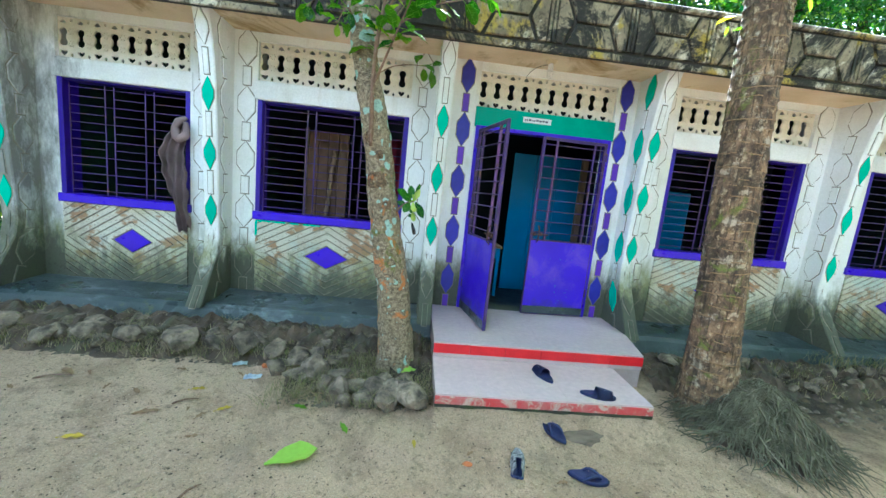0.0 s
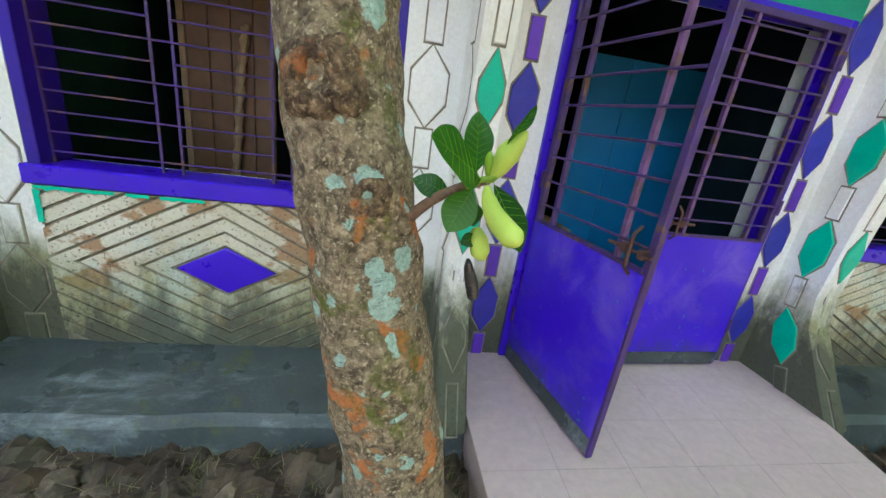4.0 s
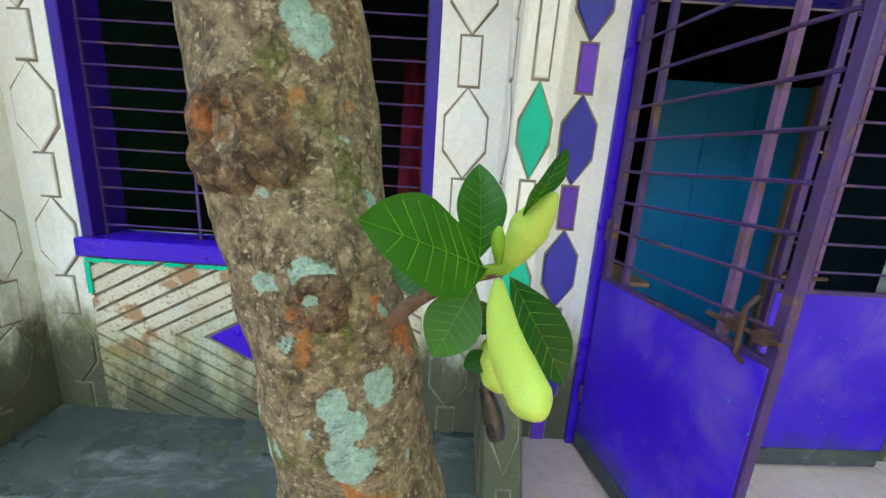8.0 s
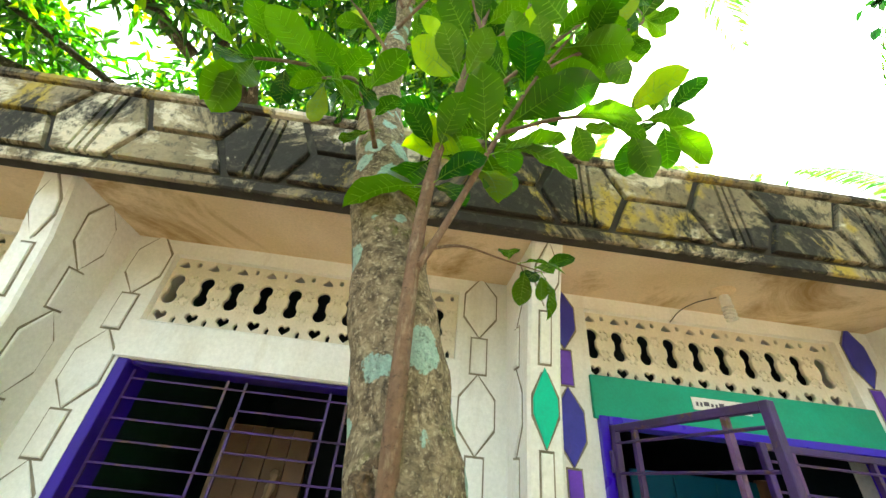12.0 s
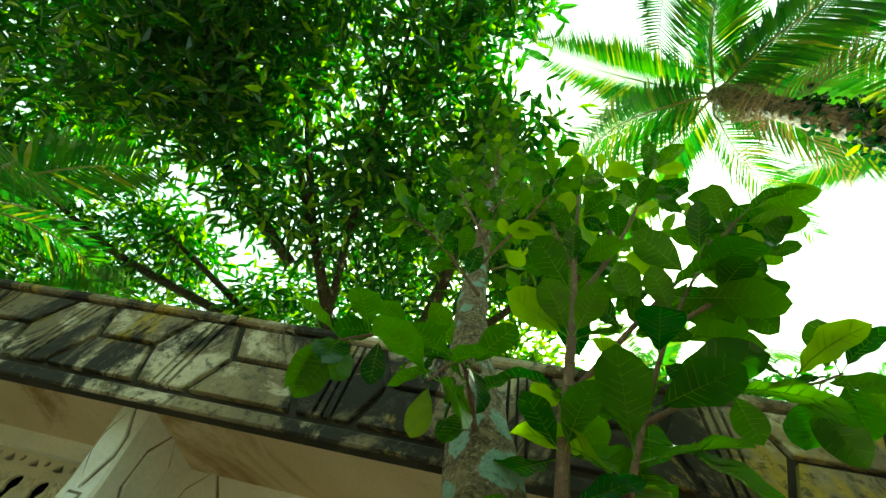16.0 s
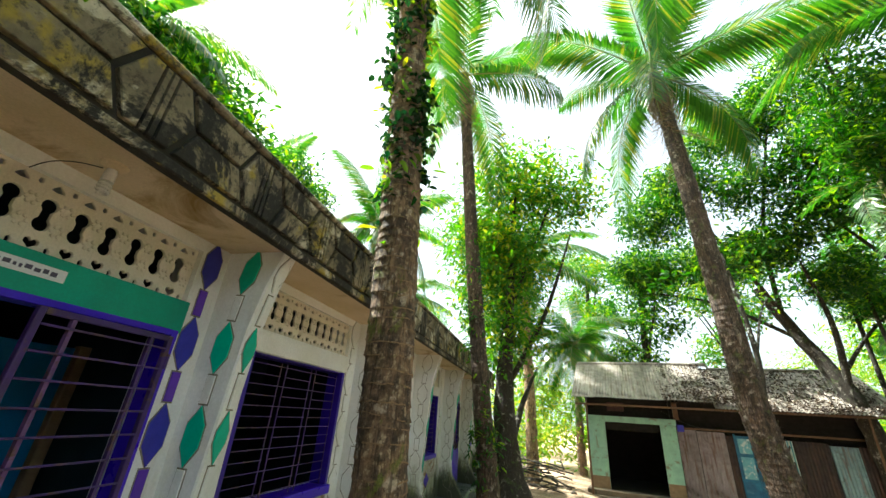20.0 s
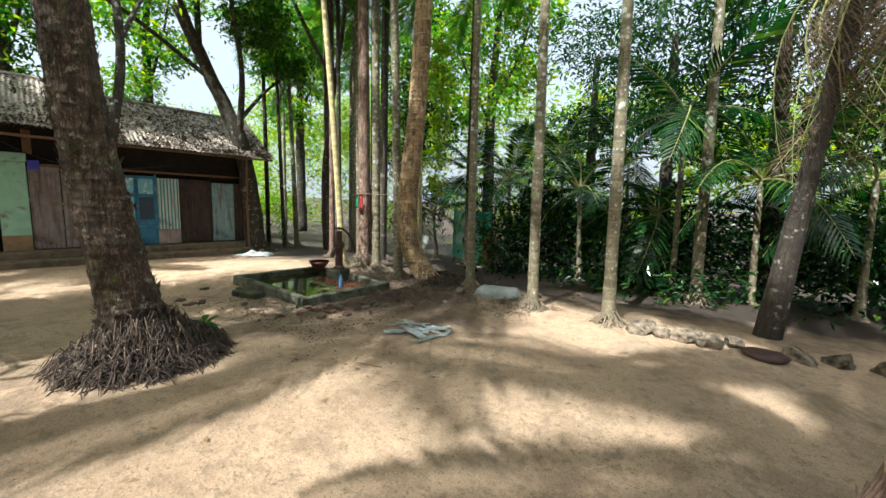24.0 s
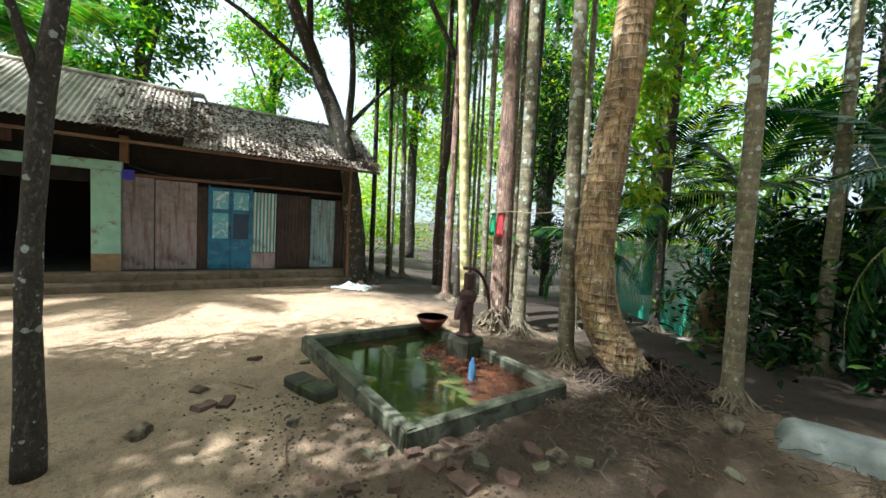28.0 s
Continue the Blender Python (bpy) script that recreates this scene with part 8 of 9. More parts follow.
fallen("fallen_leaf", "bright green leaf caught on the stones", (-0.16, 2.70), 30, 0.13, 0.075, LEAFLIME, 0.1, lift=0.20)
for _k in range(190):
    _x, _y = (_r.uniform(-5, 2.5), _r.uniform(0.6, 3.0)) if _k < 35 else (_r.uniform(2.5, 13), _r.uniform(-7.5, 1.0)) if _k < 90 else (_r.uniform(5.0, 9.5), _r.uniform(-7.8, -2.5))
    fallen("fallen_leaf", "dry brown leaf fallen on the sand", (_x, _y), _r.uniform(0, 360), _r.uniform(0.05, 0.11), _r.uniform(0.015, 0.03), LEAFDRY)


def wrapper(x, y, turn, s, mat=WRAP, label="crumpled silver-blue foil wrapper on the soil"):
    bm = bmesh.new()
    rows = [[bm.verts.new(((i / 7 - 0.5) * s, (j / 5 - 0.5) * s * 0.55, 0.014 * noise.noise((i * 0.9 + x * 9, j * 0.9, y)) + 0.014)) for i in range(8)] for j in range(6)]
    for p, q in zip(rows, rows[1:]):
        for k in range(7):
            bm.faces.new((p[k], p[k + 1], q[k + 1], q[k]))
    bmesh.ops.solidify(bm, geom=bm.faces[:], thickness=0.002)
    ob = part("wrapper", bm, mat)
    ob.matrix_basis = Matrix.Translation((x, y, ground_height(x, y) + 0.01)) @ pose(0, 0, 0, 0, 0, turn)
    tagged(ob, label, "litter", "litter by the plinth")


wrapper(-1.52, 2.98, 20, 0.11)
wrapper(-1.34, 2.80, 10, 0.13)
wrapper(-1.62, 3.32, 30, 0.09)
wrapper(-3.81, 3.10, 60, 0.08, BLUEPL, "scrap of bright blue plastic by the rubble")
wrapper(-3.66, 3.18, 10, 0.08, PAPERW, "scrap of white paper by the rubble")
for _x, _y, _s in ((0.30, 1.97, 0.030), (0.41, 2.33, 0.020), (-1.30, 2.97, 0.035)):
    ob = new("dry_seed", rock_mesh(int(_x * 100) + 900, ORANGE))
    ob.matrix_basis = Matrix.Translation((_x, _y, ground_height(_x, _y) + _s * 0.5)) @ Matrix.Diagonal((_s, _s * 0.7, _s * 0.55, 1))
    tagged(ob, "orange-brown dry seed husk on the sand", "seed", "seed husks")
_st = new("stepping_stone", rock_mesh(955, MUD))
_st.matrix_basis = Matrix.Translation((1.15, 2.34, ground_height(1.15, 2.34) - 0.02)) @ Matrix.Diagonal((0.30, 0.10, 0.05, 1))
tagged(_st, "flat earth-covered stone before the step", "stone")


def gravel(name, label, n, x0, x1, y0, y1, size, mat, seed):
    """Clods and crumbs of earth, joined."""
    rng = np.random.default_rng(seed)
    v, f = [], []
    shape = np.array([(1, 0, 0), (-1, 0, 0), (0, 1, 0), (0, -1, 0), (0, 0, 1), (0, 0, -1)], float)
    tri = [(0, 2, 4), (2, 1, 4), (1, 3, 4), (3, 0, 4)]
    for _ in range(n):
        x, y = rng.uniform(x0, x1), rng.uniform(y0, y1)
        s = size * rng.uniform(0.3, 1.0) ** 2
        p = shape * s * rng.uniform(0.6, 1.3, (6, 3)) * np.array([1, 1, 0.6])
        a = rng.uniform(0, math.pi)
        q = np.stack([p[:, 0] * math.cos(a) - p[:, 1] * math.sin(a) + x, p[:, 0] * math.sin(a) + p[:, 1] * math.cos(a) + y, p[:, 2] + ground_height(x, y)], 1)
        k = len(v)
        v += q.tolist()
        f += [tuple(k + i for i in t) for t in tri]
    return tagged(new(name, mesh_from(name, v, f, mat)), label, "gravel", kind="stuff")


gravel("clods", "crumbs and clods of earth along the rubble bank", 4200, -5.4, 0.05, 2.98, 3.62, 0.026, ROCK, 31)
gravel("corner_clods", "crumbled earth heaped at the corner of the steps", 1300, -1.05, 0.06, 2.50, 3.0, 0.024, ROCK, 35)
gravel("yard_crumbs", "small crumbs of earth on the sand", 9000, -5.0, 3.0, 0.6, 3.0, 0.013, SAND, 32)
gravel("dark_crumbs", "small dark grit trodden into the sand", 2600, -5.0, 3.0, 0.6, 3.0, 0.011, BANK, 36)
gravel("clods_east", "clods of earth along the far plinth", 1500, 2.2, 9.5, 2.6, 3.6, 0.05, ROCK, 33)
gravel("yard_clods", "clods and broken bits of brick by the tank", 1800, 4.0, 10.5, -8.0, -2.5, 0.017, BANK, 34)


# ---- the tin shed ----
def corrugated(name, width, height, mat, pitch=0.085, amp=0.017):
    """A corrugated sheet in local y (width) and z (height), its face to -x."""
    bm = bmesh.new()
    n = int(width / pitch * 6)
    rows = []
    for z in (0, height):
        rows.append([(amp * math.sin(2 * math.pi * k / 6), width * k / n, z) for k in range(n + 1)])
    for off, sgn in ((0, 1), (0.004, -1)):
        a = [bm.verts.new((x + off, y, z)) for x, y, z in rows[0]]
        b = [bm.verts.new((x + off, y, z)) for x, y, z in rows[1]]
        for k in range(n):
            q = (a[k], b[k], b[k + 1], a[k + 1])
            bm.faces.new(q if sgn > 0 else q[::-1])
    return finish(name, bm, mat, True)


SHED_TURN = -11.3


def build_shed():
    X, Z = 16.7, -0.16
    shed = thing("tin_shed", "long tin-roofed shed with mint plaster and a blue door", "shed", (X, 0, Z), SHED_TURN)
    L = lambda bm, x0, x1, y0, y1, z0, z1, b=0.0: box(bm, x0, x1, y0, y1, z0 - Z, z1 - Z, b)
    part("plinth", L(bmesh.new(), -0.32, 3.9, -8.05, 0.28, Z - 0.5, -0.03, 0.03), MUD, shed, "smeared mud plinth")
    part("plinth_foot", L(bmesh.new(), -0.62, -0.318, -8.0, 0.20, Z - 0.5, -0.20, 0.05), MUD, shed, "worn mud foot of the plinth")
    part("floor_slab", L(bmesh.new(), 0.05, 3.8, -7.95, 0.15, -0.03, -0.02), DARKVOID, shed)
    for a, b in ((-0.49, 0.13), (-2.82, -2.32)):
        w = part("wall", L(bmesh.new(), 0.0, 0.14, a, b, -0.03, 2.17, 0.01), MINT, shed, "mint plastered wall")
        part("yellow_foot", L(bmesh.new(), -0.006, 0.0, a + 0.002, b - 0.002, -0.028, 0.36), PALEWOOD, w, "yellowed wall foot")
    part("lintel", L(bmesh.new(), -0.01, 0.14, -2.84, 0.15, 2.172, 2.38, 0.01), MINT, shed, "mint plastered lintel")
    for y0, y1, z1, mat, nm in ((-3.40, -2.84, 2.08, TIN, "tin_sheet"), (-4.22, -3.42, 2.06, TIN, "tin_sheet"), (-4.44, -4.23, 1.98, TINDARK, "tin_sheet"), (-5.97, -5.40, 1.96, TINSTRIPE, "tin_sheet"), (-6.84, -5.99, 1.96, TINDARK, "tin_sheet"), (-7.52, -6.86, 1.90, TINBLUE, "tin_sheet"), (-7.9, -7.54, 1.92, TINDARK, "tin_sheet")):
        lo = 0.42 if mat is TINSTRIPE else 0.0
        piece(nm, corrugated(nm, y1 - y0, z1 - lo, mat), shed, Matrix.Translation((0.02, y0, lo - Z)))
    part("low_board", L(bmesh.new(), 0.0, 0.03, -5.97, -5.40, -0.02, 0.41, 0.005), TIN, shed, "grey board")
    part("top_rail", L(bmesh.new(), 0.0, 0.06, -7.9, -2.84, 2.09, 2.15, 0.005), WOOD, shed)
    # The dark void under the eave is painted as black boards.
    part("upper_board", L(bmesh.new(), 0.35, 0.40, -7.9, 0.12, 1.9, 3.35), DARKVOID, shed, "boards blackened for the shade under the eave")
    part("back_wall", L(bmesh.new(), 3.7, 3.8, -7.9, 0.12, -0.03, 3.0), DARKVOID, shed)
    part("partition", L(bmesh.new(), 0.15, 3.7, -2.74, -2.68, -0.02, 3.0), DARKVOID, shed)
    for y in (-7.92, 0.14):
        part("end_wall", L(bmesh.new(), 0.15, 3.7, y - 0.02, y + 0.02, -0.03, 3.0), TINDARK, shed)
        bm = prism(bmesh.new(), [(0.0, 0), (3.8, 0), (1.65, 1.35)], 0.03, Matrix.Translation((0, y, 3.0 - Z)))
        part("gable", bm, TINDARK, shed)
    # the panelled blue door
    for k, y in enumerate((-4.93, -5.38)):
        leaf = part("door_leaf", L(bmesh.new(), 0.03, 0.06, y + 0.004, y + 0.446, -0.02, 2.0, 0.004), BLUEDOOR, shed, "blue door leaf")
        for j, (z0, z1) in enumerate(((0.10, 0.62), (0.75, 1.38), (1.48, 1.92))):
            mat = PALEBLUE if (k == 0 and j > 0) or j == 2 else DARKDOOR if j == 1 else BLUEDOOR
            part("door_panel", L(bmesh.new(), 0.018, 0.03, y + 0.055, y + 0.395, z0, z1, 0.006), mat, leaf)
        if k == 0:
            part("door_pull", L(bmesh.new(), 0.0, 0.03, y + 0.01, y + 0.04, 0.98, 1.08, 0.006), RUSTY, leaf, "rusty latch")
    for y in (-4.47, -5.39):
        part("door_post", L(bmesh.new(), 0.0, 0.07, y - 0.025, y + 0.025, -0.02, 2.05, 0.005), BLUEDOOR, shed)
    part("eave_post", L(bmesh.new(), -0.02, 0.12, -2.95, -2.79, 2.38, 2.95, 0.01), WOOD, shed, "brown timber post head")
    part("meter_box", L(bmesh.new(), -0.10, 0.0, -3.05, -2.85, 2.0, 2.22, 0.008), INDIGO, shed, "dark meter box")
    part("hanging_tin", L(bmesh.new(), -0.06, -0.04, -1.20, -0.62, 2.55, 2.85, 0.003), RUSTY, shed, "rusty red tin scrap")
    for y in (-7.7, 0.05):
        part("eave_pole", tube(bmesh.new(), [(-0.75, y, 0.0), (-0.74, y + 0.02, 1.5), (-0.76, y, 3.0)], [0.04, 0.035, 0.03], 8, 0.1, 4), WOOD, shed)
    # roof sheets, front and back
    slope = math.atan2(4.42 - 2.90, 2.5)
    ln = math.hypot(2.5, 4.42 - 2.90)
    n = 12
    w = (0.50 + 8.55) / n
    rng = random.Random(3)
    me = corrugated("roof_sheet", w + 0.05, ln + 0.04, TINROOF, 0.10, 0.016)
    for k in range(n):
        y = -8.55 + w * k
        drop = 0.09 if y > -4.4 else -0.10        # the newer end of the roof stands higher
        m = Matrix.Translation((-0.9, y, 2.88 + drop - Z + 0.004 * (k % 2) + rng.uniform(-0.015, 0.015))) @ Matrix.Rotation(math.pi / 2 - slope, 4, "Y")
        piece("roof_sheet", me, shed, m)
        m = Matrix.Translation((4.12, y, 2.90 + drop - Z)) @ Matrix.Rotation(-(math.pi / 2 - slope), 4, "Y")
        piece("roof_sheet", me, shed, m)
    part("ridge_cap", tube(bmesh.new(), [(1.61, -8.55, 4.30 - Z), (1.61, -4.4, 4.32 - Z), (1.61, -4.3, 4.50 - Z), (1.61, 0.5, 4.52 - Z)], [0.07] * 4, 10), TINROOF, shed)
    part("eave_rafter", L(bmesh.new(), -0.84, -0.78, -8.5, 0.45, 2.70, 2.76, 0.004), WOOD, shed)
    part("slack_wire", tube(bmesh.new(), smooth_path([(-0.5, -2.4, 2.62 - Z), (-0.4, -3.3, 2.2 - Z), (-0.3, -4.6, 2.15 - Z), (-0.2, -5.8, 2.35 - Z)], 16), [0.008] * 16, 5), BLACKPL, shed, "slack black wire")
    return shed


build_shed()
# leaf litter that lies on the roof
_v = []
_rr = np.random.default_rng(8)
for _ in range(2200):
    _u = _rr.random() ** 1.8
    _w = Matrix.Rotation(radians(SHED_TURN), 3, 'Z') @ Vector((-0.88 + 2.5 * _u, _rr.uniform(-8.5, -2.5), 0))
    _v.append((16.7 + _w.x, _w.y, (2.99 if _w.y > -4.3 else 2.82) + 1.52 * _u))
tagged(new("roof_litter", leaf_cloud("roof_litter", _v, 3, 0.10, LEAFLITTER, 9, 0.05, 0.3, 0.0)), "dry leaf litter on the tin roof", "litter", kind="stuff")


# ---- the washing tank with its pump ----
def build_tank():
    A, B, C, D = (Vector((x, y, 0)) for x, y in ((9.63, -4.15), (7.22, -3.88), (6.95, -5.62), (9.32, -5.97)))
    tank = thing("washing_tank", "low concrete washing tank with green algae and shallow water", "tank", (8.3, -4.9, -0.2))
    o = Vector((8.3, -4.9, -0.2))
    top, wid = 0.19, 0.105
    for p, q in ((A, B), (B, C), (C, D), (D, A)):
        way = (q - p).normalized()
        inn = Vector((-way.y, way.x, 0))
        if inn.dot(Vector((8.3, -4.9, 0)) - p) < 0:
            inn = -inn
        bm = bmesh.new()
        n = 14
        rows = []
        for i in range(n + 1):
            c = p + (q - p) * i / n - o
            j = 0.005 * noise.noise((c.x * 4, c.y * 4, 0))
            prof = [(c - inn * 0.03, -0.25), (c - inn * (0.01 + j), top - 0.02), (c + inn * 0.02, top + j * 0.5), (c + inn * (wid - 0.02), top + j * 0.5), (c + inn * wid, top - 0.02), (c + inn * wid, -0.2)]
            rows.append([bm.verts.new((v.x, v.y, z)) for v, z in prof])
        for a, b in zip(rows, rows[1:]):
            for k in range(5):
                bm.faces.new((a[k], a[k + 1], b[k + 1], b[k]))
        bm.faces.new(rows[0])
        bm.faces.new(rows[-1][::-1])
        bmesh.ops.recalc_face_normals(bm, faces=bm.faces)
        part("rim", bm, RIMC, tank, "mossy concrete rim")
    quad = lambda z, s: [(o + (v - o) * s) for v in (A, B, C, D)]
    bm = bmesh.new()
    nn = 24
    grid = []
    for i in range(nn + 1):
        u = i / nn
        grid.append([bm.verts.new(((A.lerp(D, w)).lerp(B.lerp(C, w), u) - o).to_tuple()[:2] + (0.055 + 0.025 * noise.noise((u * 5, w * 5, 2)),)) for w in [k / nn for k in range(nn + 1)]])
    for a, b in zip(grid, grid[1:]):
        for k in range(nn):
            bm.faces.new((a[k], a[k + 1], b[k + 1], b[k]))
    for f in bm.faces:
        c = f.calc_center_median()
        if c.y < -0.05 - 0.30 * (c.x + 0.6) + 0.22 * noise.noise((c.x * 3, c.y * 3, 5)) and c.x < 0.45:
            f.material_index = 1
            for v in f.verts:
                v.co.z = max(v.co.z, 0.078 + 0.02 * noise.noise(v.co * 9))
    fl = part("tank_floor", bm, WETALGAE, tank, "slimy green and rust-red tank floor", True)
    fl.data.materials.append(RUSTFLOOR)
    bm = bmesh.new()
    bm.faces.new([bm.verts.new(((v - o).x * 0.97, (v - o).y * 0.97, 0.062)) for v in (A, B, C, D)])
    part("water", bm, WATER, tank, "shallow murky water")
    return tank


def water_mat():
    m = Mat("murky_water", 0.04)
    m.b.inputs["Transmission Weight"].default_value = 1.0
    m.b.inputs["IOR"].default_value = 1.33
    m.colour((0.55, 0.60, 0.40)).bump(m.noise(14, 3), 0.08, 0.01)
    return m.m


WATER = water_mat()
build_tank()


def build_pump():
    p = thing("hand_pump", "rusty iron hand pump standing in the tank", "pump", (8.30, -5.62, -0.16))
    p.scale = (1.25, 1.25, 1.3)
    part("pedestal", box(bmesh.new(), -0.14, 0.14, -0.14, 0.14, 0, 0.20, 0.03), CONC, p, "stained concrete pedestal")
    part("barrel", tube(bmesh.new(), [(0, 0, 0.18), (0, 0, 0.22), (0, 0, 0.24), (0, 0, 0.52), (0, 0, 0.54), (0, 0, 0.60), (0, 0, 0.64)], [0.095, 0.095, 0.062, 0.062, 0.082, 0.085, 0.06], 16), RUSTY, p, smooth=False)
    part("spout", tube(bmesh.new(), smooth_path([(0, 0.03, 0.50), (-0.04, 0.13, 0.52), (-0.07, 0.20, 0.47), (-0.08, 0.22, 0.40)], 12), lerp_list([0.038, 0.034, 0.03], 12), 12), RUSTY, p, "curved spout")
    part("head", box(bmesh.new(), -0.03, 0.03, -0.05, 0.05, 0.62, 0.80, 0.012), RUSTY, p)
    part("piston_rod", tube(bmesh.new(), [(0, 0, 0.6), (0, 0, 0.86)], [0.010, 0.010], 8), RUSTY, p)
    part("handle", tube(bmesh.new(), smooth_path([(0.02, 0.06, 0.84), (0.03, -0.12, 0.82), (0.05, -0.32, 0.66), (0.06, -0.42, 0.40)], 14), lerp_list([0.016, 0.018, 0.014], 14), 8), RUSTY, p, "bent pump handle")


build_pump()


def vessel(name, label, at, prof, mat, cat, handle=None):
    v = thing(name, label, cat, at)
    part("body", tube(bmesh.new(), [(0, 0, z) for _, z in prof], [r for r, _ in prof], 18, caps=False), mat, v, smooth=True)
    bm = bmesh.new()
    bmesh.ops.create_circle(bm, cap_ends=True, segments=18, radius=prof[0][0])
    bmesh.ops.translate(bm, verts=bm.verts, vec=(0, 0, prof[0][1] + 0.003))
    part("base", bm, mat, v)
    if handle:
        r, z = prof[-1]
        part("handle", tube(bmesh.new(), [(r * math.cos(a), 0, z + 0.8 * r * math.sin(a)) for a in np.linspace(0, math.pi, 12)], [0.006] * 12, 6), handle, v)
    return v


vessel("bowl", "wide reddish-brown bowl on the tank's rim", (9.10, -5.78, -0.03), [(0.11, 0), (0.19, 0.11), (0.225, 0.17), (0.21, 0.17), (0.105, 0.01)], BROWNPL, "bowl")
vessel("basin", "red plastic bowl lying by the bucket", (9.22, -5.93, 0.0), [(0.07, 0), (0.14, 0.09), (0.15, 0.10), (0.135, 0.09), (0.065, 0.01)], REDPL, "bowl")
vessel("plastic_bottle", "pale blue plastic bottle standing in the tank", (7.72, -5.12, -0.13), [(0.035, 0), (0.038, 0.02), (0.038, 0.16), (0.016, 0.21), (0.014, 0.235)], BLUEPL, "bottle")
vessel("clay_dish", "round grey metal dish on the ground", (6.9, -9.3, -0.24), [(0.12, 0), (0.17, 0.05), (0.175, 0.055), (0.16, 0.05), (0.11, 0.01)], TIN, "dish")
vessel("clay_dish", "brown clay dish of soil on the ground", (1.32, -5.86, -0.2), [(0.18, 0), (0.24, 0.07), (0.25, 0.08), (0.23, 0.07), (0.17, 0.01)], RUSTY, "dish")
for _k, (_x, _y, _t) in enumerate(((8.62, -3.72, 8), (8.36, -3.78, 12))):
    _b = thing("concrete_block", "mossy concrete block lying beside the tank", "block", (_x, _y, ground_height(_x, _y) - 0.01), _t, "blocks by the tank")
    part("block", box(bmesh.new(), -0.14, 0.14, -0.11, 0.11, 0, 0.11, 0.02), CONC, _b)
_b = thing("stone_slab", "pale worn concrete slab lying on the ground", "slab", (5.06, -6.48, ground_height(5.1, -6.5) - 0.04), 10)
_bm = bmesh.new()
bmesh.ops.create_grid(_bm, x_segments=14, y_segments=8, size=0.5)
for v in _bm.verts:
    v.co.x *= 0.86
    v.co.y *= 0.42
    e = max(abs(v.co.x) / 0.43, abs(v.co.y) / 0.21)
    v.co.z = 0.21 - 0.20 * max(e - 0.82, 0) / 0.18 + 0.02 * noise.noise(v.co * 6)
part("slab", _bm, SLABM := plain("pale_slab", (0.27, 0.285, 0.27), (0.15, 0.165, 0.155), 4, 0.8, bump=0.4, dirt=(0.10, 0.13, 0.09), dirt_at=(0.52, 0.66)), _b, smooth=True)


def build_sack():
    s = thing("torn_sack", "torn pale plastic sack trodden flat in the yard", "sack", (5.18, -4.10, -0.17), 20)
    rng = random.Random(12)
    for k in range(17):
        bm = bmesh.new()
        L2, W2 = rng.uniform(0.25, 0.65), rng.uniform(0.03, 0.12)
        rows = [[bm.verts.new(((i / 14 - 0.5) * L2, (j / 5 - 0.5) * W2 * (1 + 0.8 * noise.noise((i * 0.6, k, j * 0.3))), 0.014 * noise.noise((i * 0.9, j * 1.3, k * 3.0)) + 0.018 + 0.0015 * k)) for i in range(15)] for j in range(6)]
        for p, q in zip(rows, rows[1:]):
            for i in range(14):
                bm.faces.new((p[i], p[i + 1], q[i + 1], q[i]))
        bmesh.ops.transform(bm, matrix=pose(rng.uniform(-0.30, 0.30), rng.uniform(-0.20, 0.20), 0, 0, 0, rng.uniform(-60, 60)), verts=bm.verts)
        bmesh.ops.solidify(bm, geom=bm.faces[:], thickness=0.003)
        part("torn_strip", bm, SACK, s, smooth=True)


build_sack()


def build_clothesline():
    a, m, b = (10.8, -7.75, 1.60), (8.74, -6.72, 1.68), (7.12, -6.28, 1.74)
    line = thing("clothes_line", "thin rope tied between the palm trunks", "clothes line", m)
    part("rope", tube(bmesh.new(), smooth_path(local([a, (9.8, -7.2, 1.58), m, (7.9, -6.46, 1.66), b], m), 24), [0.006] * 24, 5), ROPE, line)
    for nm, lab, mat, off, w, h in (("hung_rag", "red cloth hanging from the rope", FLAGRED, 0.0, 0.30, 0.36), ("hung_rag", "green cloth hanging from the rope", FLAGGREEN, 0.26, 0.20, 0.34)):
        r = thing(nm, lab, "cloth", (m[0] + off * 0.9, m[1] - off * 0.44, m[2] - 0.02), -26)
        bm = bmesh.new()
        rows = [[bm.verts.new(((k / 9 - 0.5) * w * (1 - 0.25 * u), 0.02 * math.sin(k * 1.3 + u * 3), -h * u)) for k in range(10)] for u in (0, 0.2, 0.4, 0.6, 0.8, 1.0)]
        for p, q in zip(rows, rows[1:]):
            for k in range(9):
                bm.faces.new((p[k], p[k + 1], q[k + 1], q[k]))
        bmesh.ops.solidify(bm, geom=bm.faces[:], thickness=0.003)
        part("cloth", bm, mat, r, smooth=True)


